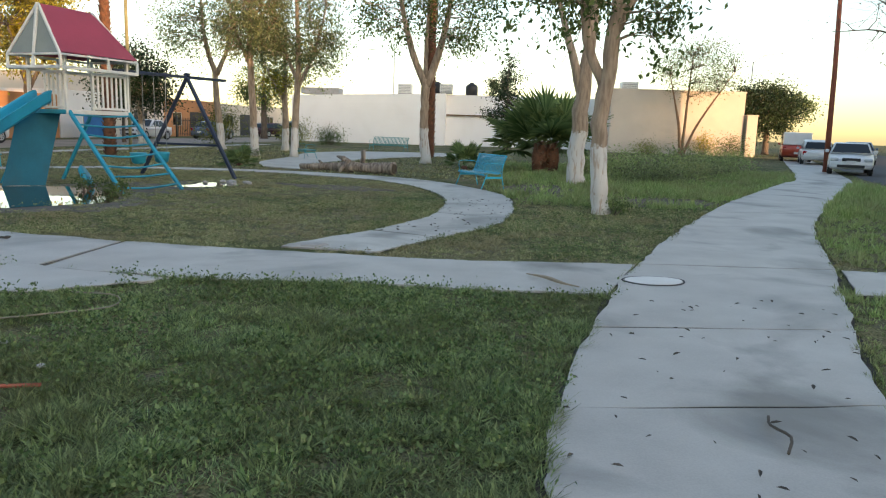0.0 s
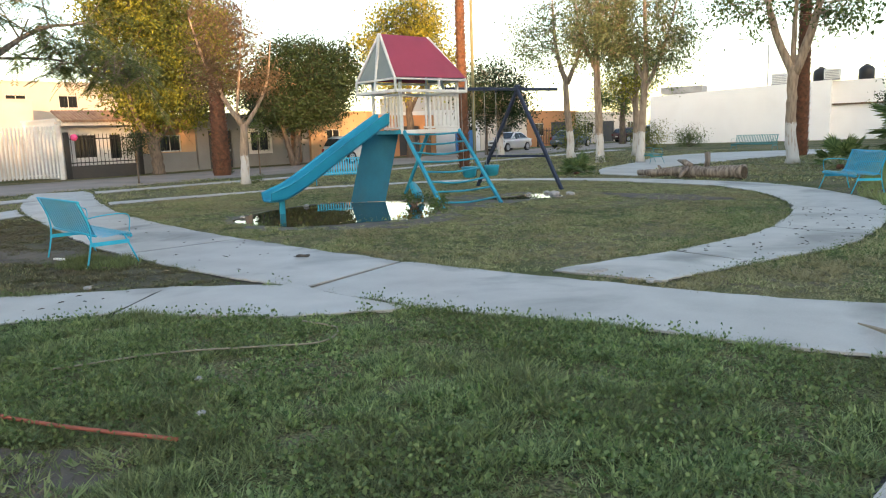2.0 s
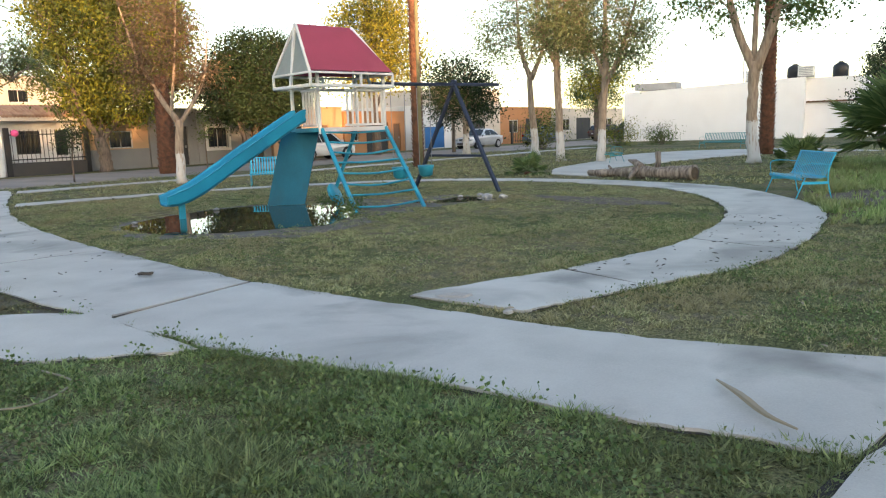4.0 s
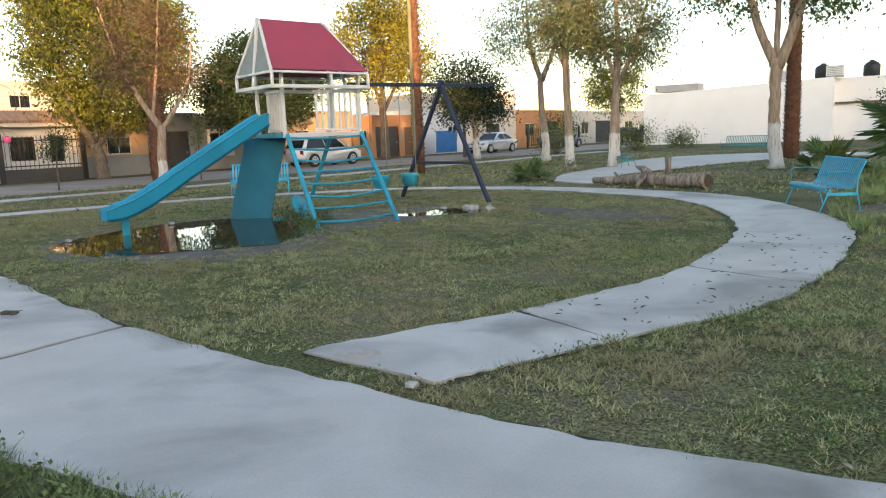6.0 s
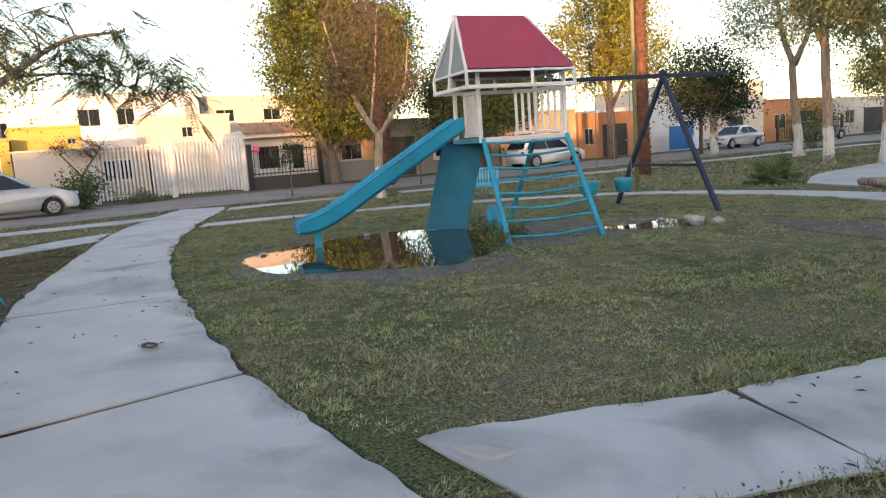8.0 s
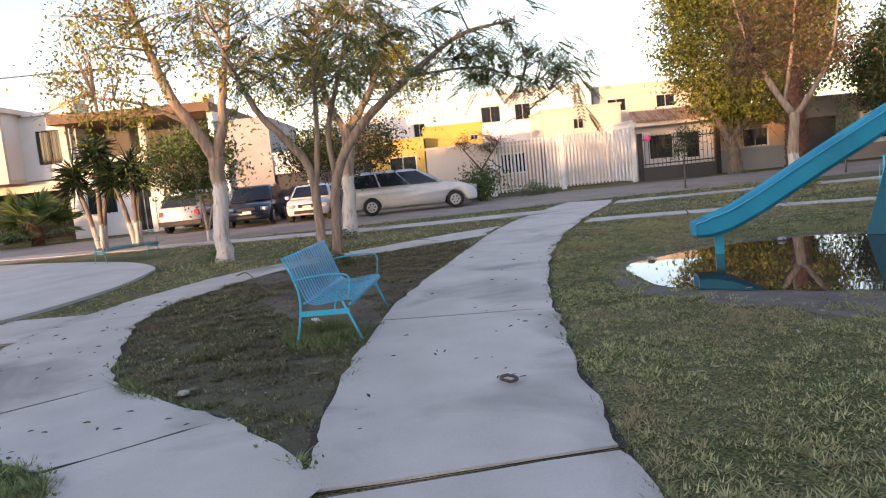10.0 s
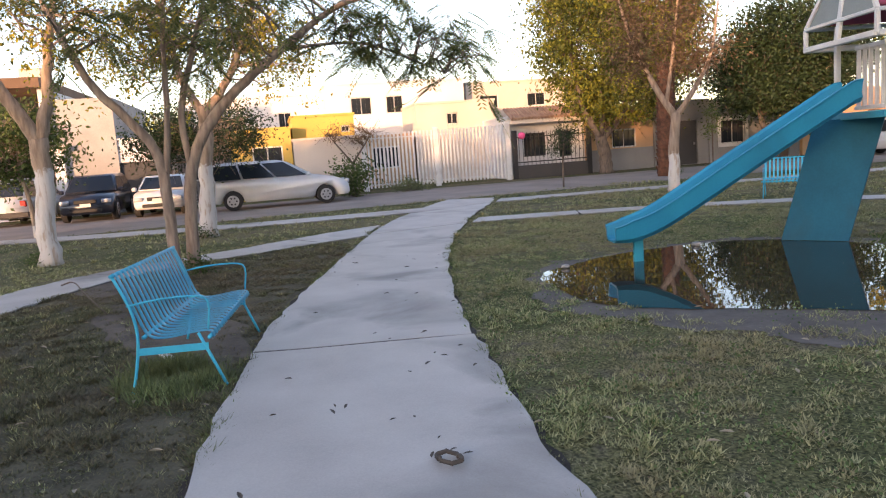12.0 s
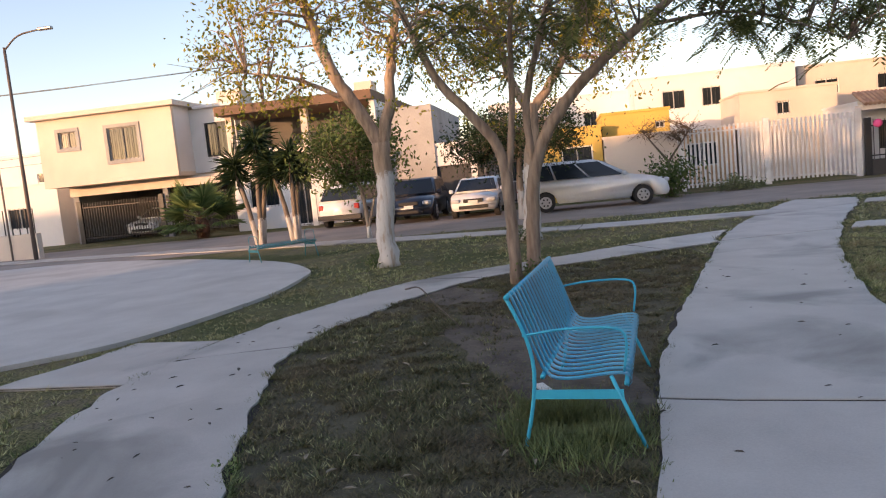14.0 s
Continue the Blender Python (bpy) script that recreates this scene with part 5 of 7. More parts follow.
def house(m, s0, s1, h, depth, material, label, windows=(), doors=(), y=0.0, parapet=.25, dado=None, bars=5, roof=P_BLOCK, frame_m=WHITE, surround=None, z0=0.0, group="house row"):
    """A flat-roofed house: front wall with openings, side and rear walls, roof slab with parapet."""
    t = thing("house", m, label, "house", group)
    holes = [*windows, *doors]
    bm = bmesh.new()
    holed_wall(bm, s0, s1, z0, h, y, .2, holes)
    part("front_wall", bm, material, t)
    bm = bmesh.new()
    box(bm, s0, s0 + .2, y + .2, y + depth, z0, h)
    part("side_wall", bm, material, t)
    bm = bmesh.new()
    box(bm, s1 - .2, s1, y + .2, y + depth, z0, h)
    part("side_wall", bm, material, t)
    bm = bmesh.new()
    box(bm, s0 + .2, s1 - .2, y + depth - .2, y + depth, z0, h)
    part("rear_wall", bm, material, t)
    bm = bmesh.new()
    box(bm, s0 + .2, s1 - .2, y + .2, y + depth - .2, h - parapet - .15, h - parapet)
    part("roof", bm, roof, t)
    bm = bmesh.new()
    for a, b, c, d in ((s0 - .05, s1 + .05, y - .06, y + .24), (s0 - .05, s0 + .24, y + .24, y + depth), (s1 - .24, s1 + .05, y + .24, y + depth)):
        box(bm, a, b, c, d, h, h + .10)
    part("coping", bm, material, t)
    bm = bmesh.new()
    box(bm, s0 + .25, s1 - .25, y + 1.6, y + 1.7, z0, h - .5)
    part("inner_wall", bm, INNER, t, "inner wall coloured dark as unlit behind the openings")
    for wd in windows:
        window(t, *wd, y, frame_m, bars, surround)
    for a, b, c, d in doors:
        bm = bmesh.new()
        box(bm, a + .03, b - .03, y + .08, y + .13, c, d - .03)
        # Wide openings get a dark panel, which at porches stands for shade.
        dr = part("door", bm, P_BROWN if b - a < 1.6 else P_DARK, t)
        bm = bmesh.new()
        box(bm, b - .2, b - .12, y + .03, y + .08, c + .95, c + 1.08)
        part("door_handle", bm, STEEL, dr)
    if dado:
        bm = bmesh.new()
        holed_wall(bm, s0, s1, z0, dado[0], y - .012, .010, [hh for hh in holes if hh[2] < dado[0]])
        part("dado", bm, dado[1], t, "dark painted dado")
    return t


def paling_fence(m, s0, s1, z1, y, label, material=WHITE, step=.16, posts=(), w=.075, base=0.0, base_m=None, name="fence", z0=.12):
    t = thing(name, m, label, "fence")
    k = s0
    while k < s1:
        bm = bmesh.new()
        box(bm, k, k + w, y - .015, y + .015, max(z0, base), z1)
        part("paling", bm, material, t)
        k += step
    for z in (max(z0, base) + .12, z1 - .25):
        bm = bmesh.new()
        box(bm, s0, s1, y + .015, y + .05, z, z + .05)
        part("rail", bm, material, t)
    for p in posts:
        bm = bmesh.new()
        box(bm, p - .12, p + .12, y - .06, y + .06, 0, z1 + .1, bevel=.01)
        part("post", bm, material, t)
    if base:
        bm = bmesh.new()
        box(bm, s0, s1, y - .04, y + .04, 0, base)
        part("base_sheet", bm, base_m, t)
    return t


# two-storey house with a carport under its projecting upper floor
a = thing("house", WEST, "two-storey house coloured cream where sunlit, upper floor projecting over a carport", "house", "house row")
bm = bmesh.new()
# Light is in the paint: cream on the sunlit front, white in the shaded recess.
holed_wall(bm, -12.2, -5.3, 3.0, 6.0, 0, .2, [(-8.6, -7.1, 3.8, 5.3), (-11.1, -10.2, 4.6, 5.35)])
part("front_wall", bm, P_CREAM, a)
for x0, x1, y0, y1, z0, z1, m_, n_ in ((-12.2, -12.0, .2, 9, 3.0, 6.0, P_CREAM, "side_wall"), (-5.5, -5.3, .2, 1.6, 3.0, 6.0, P_WHITE, "side_wall"), (-12.2, -5.3, 0, 9, 2.82, 2.998, P_CREAM, "floor_slab"), (-12.5, -5.0, -.35, 9.2, 6.0, 6.22, P_CREAM, "roof"),
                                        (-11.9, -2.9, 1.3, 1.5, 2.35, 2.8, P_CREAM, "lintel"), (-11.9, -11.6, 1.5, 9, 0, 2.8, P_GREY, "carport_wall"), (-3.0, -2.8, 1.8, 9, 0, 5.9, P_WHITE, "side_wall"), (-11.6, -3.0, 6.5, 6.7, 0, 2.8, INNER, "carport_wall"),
                                        (-7.0, -6.75, 1.35, 1.55, 0, 2.35, P_GREY, "pillar"), (-5.0, -2.7, 1.4, 9, 5.9, 6.05, P_WHITE, "roof"), (-4.1, -2.9, 2.2, 3.6, 6.06, 6.7, P_CREAM, "roof_box")):
    bm = bmesh.new()
    box(bm, x0, x1, y0, y1, z0, z1)
    part(n_, bm, m_, a)
bm = bmesh.new()
holed_wall(bm, -5.298, -3.0, 2.9, 5.9, 1.6, .2, [(-4.6, -3.4, 3.6, 5.2)])
part("front_wall", bm, P_WHITE, a)
window(a, -8.6, -7.1, 3.8, 5.3, 0, P_BLOCK, 7, P_BLOCK)
window(a, -11.1, -10.2, 4.6, 5.35, 0, P_BLOCK, 4, P_BLOCK)
window(a, -4.6, -3.4, 3.6, 5.2, 1.6, BLACK, 6)
paling_fence(WEST, -11.6, -3.1, 2.0, 1.3, "black iron carport gate of upright bars", BLACK, .14, (-11.5, -7.1, -3.2), .022, name="carport_gate")
# unfinished terrace house with a brown soffit
a = thing("house", WEST, "house with open upper terrace under a brown concrete slab", "house", "house row")
bm = bmesh.new()
holed_wall(bm, -2.7, 4.6, 0, 2.7, 0, .2, [(-2.0, -.6, 1.0, 2.25), (.15, 1.0, 0.02, 2.25), (2.2, 4.2, .02, 2.2)])
part("front_wall", bm, P_WHITE, a)
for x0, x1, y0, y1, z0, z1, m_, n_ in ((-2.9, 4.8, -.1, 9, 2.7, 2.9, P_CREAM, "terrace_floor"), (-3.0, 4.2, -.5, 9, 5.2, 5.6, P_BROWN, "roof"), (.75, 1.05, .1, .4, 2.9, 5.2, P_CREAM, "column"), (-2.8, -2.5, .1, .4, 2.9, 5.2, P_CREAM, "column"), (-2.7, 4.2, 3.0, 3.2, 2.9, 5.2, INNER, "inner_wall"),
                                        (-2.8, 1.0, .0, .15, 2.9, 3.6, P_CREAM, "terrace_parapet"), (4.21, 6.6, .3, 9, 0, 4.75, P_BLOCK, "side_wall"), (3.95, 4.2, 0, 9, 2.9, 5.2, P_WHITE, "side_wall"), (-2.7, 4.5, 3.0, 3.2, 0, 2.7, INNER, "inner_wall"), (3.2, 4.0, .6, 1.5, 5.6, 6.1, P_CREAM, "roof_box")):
    bm = bmesh.new()
    box(bm, x0, x1, y0, y1, z0, z1)
    part(n_, bm, m_, a)
window(a, -2.0, -.6, 1.0, 2.25, 0, WHITE, 8)
window(a, .15, 1.0, .05, 2.25, 0, WHITE, 5)
paling_fence(WEST, 1.2, 4.5, 1.5, -.6, "low white iron front fence", WHITE, .15, (1.2, 4.5), .03)
# garage row
house(WEST, 4.9, 8.4, 2.95, 8, P_WHITE, "low white garage house with a dark opening", (), ((5.1, 8.1, .02, 2.05),), .4)
paling_fence(WEST, 8.5, 11.0, 2.1, .3, "tall dark iron gate", BLACK, .13, (8.5, 11.0), .03, name="iron_gate")
house(WEST, 8.5, 11.0, 3.4, 6, P_GREY, "grey house set back behind its gate", ((9.0, 10.2, 1.0, 2.0),), (), 4.0)
house(WEST, 11.05, 13.7, 3.0, 9, P_YELLOW, "yellow single-storey house with a barred window", ((12.0, 13.3, 1.35, 2.3),), (), .3)
house(WEST, 13.75, 16.7, 2.45, 9, P_CREAM, "low pinkish boundary house", (), (), .2)
house(WEST, 13.8, 16.6, 3.5, 4, P_YELLOW, "yellow parapet block above the boundary wall", ((16.0, 16.4, 2.75, 3.05),), (), 1.2, z0=2.5)
house(WEST, 16.0, 24.0, 5.6, 8, P_WHITE, "white two-storey house behind the gate", ((17.4, 18.6, 3.9, 4.9), (19.4, 20.4, 3.9, 4.9)), (), 9.0)
house(WEST, 20.2, 24.4, 4.0, 4, P_CREAM, "pinkish house behind the gate with an arched gable", ((21.8, 22.4, 2.9, 3.5),), (), 4.6)
house(WEST, 17.2, 20.0, 2.5, 3, P_PEACH, "low peach wing behind the gate", ((17.8, 19.2, .9, 2.0),), (), 4.8)
house(WEST, 8.0, 16.0, 5.4, 8, P_WHITE, "white two-storey house in the second row", ((10.2, 11.2, 3.4, 4.4), (13.4, 14.2, 3.6, 4.5)), (), 12)
house(WEST, 24.4, 34, 5.4, 8, P_CREAM, "cream two-storey house in the second row", ((25.2, 26.4, 3.9, 4.7), (28.2, 29.4, 3.9, 4.7)), (), 10)
paling_fence(WEST, 16.8, 23.5, 2.55, 0, "tall white paling gate between posts", WHITE, .17, (16.8, 20.1, 23.5), .085, name="gate")
# tile-roofed house with black fence
t = house(WEST, 23.75, 27.6, 2.85, 8, P_WHITE, "white house with clay tile canopy and barred windows", ((24.5, 25.6, 1.0, 2.1), (26.3, 26.9, .9, 2.1)), (), .6, frame_m=BLACK)
bm = bmesh.new()
box(bm, 23.6, 27.8, -.25, .5, 2.55, 2.75)
part("canopy", bm, P_CREAM, t)
for k in range(26):
    for j in range(3):
        bm = bmesh.new()
        x, y0 = 23.62 + k * .162, -.35 + j * .36
        zz = 2.78 + j * .16
        tube(bm, [(x + .07, y0, zz), (x + .07, y0 + .44, zz + .20)], [.085, .07], 6)
        part("roof_tile", bm, TILE, t)
paling_fence(WEST, 23.8, 27.5, 2.15, -.1, "black iron fence with dark sheet base", BLACK, .2, (23.8, 27.5), .018, .62, P_DARK)
bm = bmesh.new()
bmesh.ops.create_icosphere(bm, subdivisions=2, radius=.17, matrix=Matrix.Translation(WEST @ Vector((24.1, -.3, 2.0))))
tagged(part("ribbon_bow", bm, PINK, smooth=True), "bright pink bow tied on the fence", "bow")
house(WEST, 27.65, 31.2, 2.9, 8, P_PEACH, "peach house with grey dado", ((29.0, 30.3, 1.1, 2.0),), (), .5, dado=(1.05, P_GREY))
house(WEST, 31.25, 34.2, 3.1, 8, P_GREY, "grey house with pale sheet gate", (), ((32.0, 33.6, .02, 2.2),), .4)
house(WEST, 34.25, 39.5, 3.0, 8, P_GREY, "grey house with white-framed barred window", ((34.9, 36.3, .9, 2.1),), ((38.0, 38.9, .02, 2.1),), .4, surround=P_WHITE)
house(WEST, 39.6, 45.8, 3.2, 8, P_PEACH, "peach corner house with plain front", ((41, 42.2, 1, 2.1),), ((43.6, 44.5, .02, 2.1),), .3)
house(WEST, 46.0, 52.5, 2.9, 8, P_ORANGE, "brick-red house with a dark panel for its shaded porch", ((46.6, 47.4, .9, 2.0),), ((48.2, 50.6, .02, 2.2), (51.2, 52.0, .02, 2.1)), .3)
house(WEST, 52.6, 58.5, 3.3, 8, P_WHITE, "white house beyond the tarpaulin", ((56.4, 57.6, 1, 2.1),), (), .3)
house(WEST, 58.6, 66, 4.8, 8, P_CREAM, "cream two-storey house in the sun", ((60, 61.4, 3, 4.2), (63, 64.2, 3, 4.2)), ((61.5, 63.5, .02, 2.2),), .3)
house(WEST, 66.1, 76, 3.3, 8, P_ORANGE, "orange house with dark fence and porch", ((68, 69.6, 1, 2.2),), ((71, 74, .02, 2.3),), .6)
house(WEST, 64, 74, 5.3, 8, P_CREAM, "pale upper storeys behind the orange house", ((66, 67, 3.8, 4.6), (70, 71, 3.8, 4.6)), (), 9)
house(WEST, 76.1, 93, 3.2, 8, P_CREAM, "long low house with porch openings", ((78, 79.5, 1, 2.2), (88, 90, 1, 2.2)), ((81, 84.5, .02, 2.3),), .3)
paling_fence(WEST, 66.2, 75.5, 1.7, -.8, "dark red iron fence", BLACK, .3, (66.2, 71, 75.5), .05)
house(WEST, -30, -13.5, 3.2, 8, P_WHITE, "white low house farther along the street", ((-20, -18.5, 1, 2.1), (-16.5, -15.2, 1, 2.1)), (), 2.5)
house(WEST, -44, -16, 5.6, 8, P_WHITE, "white two-storey houses in the distance", ((-22, -21, 3.4, 4.4), (-20, -19, 3.4, 4.4), (-18, -17, 3.4, 4.4), (-27, -26, 3.4, 4.4)), (), 12)
t = thing("boundary_wall", pose(-30.2, -10.4, -.02, 0, 0, 80), "low cream boundary wall with iron rail on top", "wall")
bm = bmesh.new()
box(bm, -3, 2.2, 0, .25, 0, .95, bevel=.01)
part("wall", bm, P_CREAM, t)
for k in range(16):
    bm = bmesh.new()
    box(bm, -2.9 + k * .33, -2.87 + k * .33, .1, .13, .95, 1.9)
    part("bar", bm, BLACK, t)
# blue tarpaulin
bm = bmesh.new()
box(bm, 52.6, 55.0, -1.6, -1.55, .15, 1.75, bevel=.01)
t = thing("tarpaulin_screen", WEST, "blue tarpaulin screen hung between posts", "tarpaulin")
part("sheet", bm, TARP, t)
for x in (52.6, 55.0):
    bm = bmesh.new()
    tube(bm, [(x, -1.58, 0), (x, -1.58, 1.9)], .03, 6)
    part("post", bm, STEEL, t)

# ---- long white wall in the north ----
P_WALL = mat("white_limewash", (0.90, 0.89, 0.88), (0.84, 0.825, 0.815), .9, .5, 25, .06, stain=(0.72, 0.69, 0.66), amount=.3)
NORTH = pose(-16.8, 66, -.02)
wl = thing("wall_north", NORTH, "long plain white building wall with stepped top", "wall", kind="structure")
for x0, x1, za, zb, y0 in ((0, 13.6, 4.0, 4.5, 0), (13.6, 27.3, 4.45, 4.45, 1.2)):
    bm = bmesh.new()
    vs = [bm.verts.new(c) for c in ((x0, y0, 0), (x1, y0, 0), (x1, y0, zb), (x0, y0, za))]
    f = bm.faces.new(vs)
    ex = bmesh.ops.extrude_face_region(bm, geom=[f])
    bmesh.ops.translate(bm, vec=(0, 9 - y0, 0), verts=[v for v in ex["geom"] if isinstance(v, bmesh.types.BMVert)])
    bmesh.ops.recalc_face_normals(bm, faces=bm.faces)
    part("wall", bm, P_WALL, wl)
bm = bmesh.new()
box(bm, 13.65, 27, 1.0, 1.2, 2.62, 2.74)
part("ledge", bm, P_BROWN, wl, "thin brown ledge")
bm = bmesh.new()
box(bm, .6, 4, 1.0, 3, 4.2, 4.75)
part("parapet", bm, P_BLOCK, wl)
ye = house(pose(10.4, 62, -.02), 0, 10.6, 5.0, 9, P_CREAM, "cream building wall lit golden by the evening sun", (), (), 0, group="north houses")
house(pose(21.2, 61.5, -.02), 0, .8, 3.2, 10, P_CREAM, "side return of the cream building", (), (), .2, group="north houses")


def roof_tank(x, y, z, r, h, material, label):
    bm = bmesh.new()
    tube(bm, [(0, 0, 0), (0, 0, h * .72), (0, 0, h * .88), (0, 0, h)], [r, r, r * .75, r * .3], 14)
    t = thing("water_tank", pose(x, y, z), label, "water tank", "roof tanks")
    part("tank", bm, material, t, smooth=True)
    bm = bmesh.new()
    tube(bm, [(0, 0, h - .02), (0, 0, h + .06)], [r * .32, r * .3], 10)
    part("lid", bm, material, t)


def roof_cooler(x, y, z, s, label):
    t = thing("air_cooler", pose(x, y, z), label, "air cooler", "roof coolers")
    bm = bmesh.new()
    box(bm, -s / 2, s / 2, -s / 2, s / 2, .1, s * .75, bevel=.02)
    part("body", bm, WHITE, t)
    for k in range(5):
        bm = bmesh.new()
        box(bm, -s * .42, s * .42, -s / 2 - .015, -s / 2 - .003, .18 + k * s * .11, .22 + k * s * .11)
        part("slat", bm, STEEL, t)
    bm = bmesh.new()
    box(bm, -s / 2, s / 2, -s / 2, s / 2, 0, .1)
    part("base", bm, STEEL, t)


roof_tank(-4.0, 67, 4.46, .55, 1.0, BLACK, "black plastic water tank on the white roof")
roof_cooler(-3.2, 66.8, 4.46, 1.1, "white air cooler on the white roof")
roof_tank(-1.0, 68.2, 4.42, .55, 1.1, BLACK, "dark round water tank on the roof")
roof_cooler(-6.9, 67.5, 4.35, 1.2, "boxy white air cooler on the wall building")
roof_cooler(12.0, 63.5, 4.7, 1.3, "air cooler on the cream building")


def cypress(x, y, h, seed):
    tree("cypress", x, y, [[(0, 0, 0, .15), (0, 0, h * .5, .1), (0, 0, h, .02)]], [(0, 0, h * (k + 1) / 8, .5, .5, .5, 7) for k in range(2, 8)], "slim dark cypress behind the wall", L_DARK, None, 0, 40, .2, .3, seed, group="cypresses")


cypress(1.0, 78, 6.4, 41)
cypress(2.2, 79, 6.8, 42)

# ---- houses east and south of the park: EAST and SOUTH rows are unseen, added to block the sun ----
def east_pose(x, y, ang):
    return pose(x, y, -.02, 0, 0, ang)


EAST = east_pose(25.0, -46, 86)
for k, (s0, s1, h, m_) in enumerate(((0, 11, 8.0, P_WHITE), (11.2, 22, 8.3, P_CREAM), (22.2, 34, 8.1, P_PEACH), (34.2, 45, 8.4, P_WHITE), (45.2, 56, 10.4, P_CREAM), (56.2, 66, 10.4, P_WHITE), (66.2, 77, 10.6, P_PEACH), (77.2, 84, 10.4, P_CREAM))):
    house(EAST, s0, s1, h, 9, m_, "unseen house across the street, made tall to block sun", ((s0 + 2, s0 + 3.4, 1, 2.2), (s0 + 2, s0 + 3.4, 4, 5.2), (s0 + 6, s0 + 7.4, 4, 5.2)), ((s0 + 6, s0 + 7, .02, 2.1),), -9.0, group="east houses")
SOUTH = pose(-50, -52, -.02, 0, 0, 0)
for k in range(6):
    house(SOUTH, k * 12.2, k * 12.2 + 12, 5.6 + .4 * (k % 3), 9, (P_WHITE, P_CREAM, P_PEACH)[k % 3], "unseen house added south of the park", ((k * 12.2 + 2, k * 12.2 + 3.4, 1, 2.2), (k * 12.2 + 2, k * 12.2 + 3.4, 3.6, 4.8)), ((k * 12.2 + 6, k * 12.2 + 7, .02, 2.1),), -9.0, group="south houses")
NE = pose(41, 66, -.02, 0, 0, 70)
house(NE, 0, 8, 4.6, 9, P_GREEN, "green and white house at the far street corner", ((2, 3.2, 1, 2.2),), ((5, 6, .02, 2.1),), -9, group="east houses")
house(NE, 8.2, 18, 4.2, 9, P_WHITE, "white house at the far street corner", ((10, 11.2, 1, 2.2), (13, 14.2, 1, 2.2)), (), -9, group="east houses")
house(NE, 18.2, 40, 3.6, 9, P_CREAM, "row of low houses at the street's end", ((20, 21.2, 1, 2.2),), (), -9, group="east houses")


# ---- parked vehicles: local x to the front ----
def paint(name, c, rough=.28, metal=.0):
    m = mat(name, c, tuple(v * .9 for v in c), rough, 2, 60, .01, metal, .5, stain=tuple(v * .75 + .03 for v in c), amount=.25)
    m.node_tree.nodes["Principled BSDF"].inputs["Coat Weight"].default_value = .5
    return m


C_WHITE = paint("white_car_paint", (0.70, 0.71, 0.72))
C_SILVER = paint("silver_car_paint", (0.78, 0.80, 0.81), .32)
C_NAVY = paint("dark_blue_car_paint", (0.012, 0.018, 0.035))
C_RED = paint("red_car_paint", (0.45, 0.06, 0.03))
C_STEEL = paint("steel_blue_car_paint", (0.10, 0.15, 0.22))
C_DARK = paint("maroon_car_paint", (0.09, 0.03, 0.035))
LAMP_C = mat("headlamp_plastic", (0.55, 0.58, 0.6), (0.4, 0.42, 0.44), .12, 8, 60, 0)
TAIL = mat("red_tail_lamp", (0.35, 0.01, 0.012), (0.25, 0.01, 0.01), .2, 8, 60, 0)
RIM = mat("wheel_rim_silver", (0.52, 0.53, 0.54), (0.40, 0.40, 0.41), .35, 8, 60, .02, metal=.5)
PLATE = mat("number_plate_white", (0.7, 0.7, 0.68), (0.6, 0.6, 0.6), .5, 8, 60, 0)
TRIM = mat("black_plastic_trim", (0.02, 0.02, 0.021), (0.03, 0.03, 0.03), .6, 8, 60, .02)


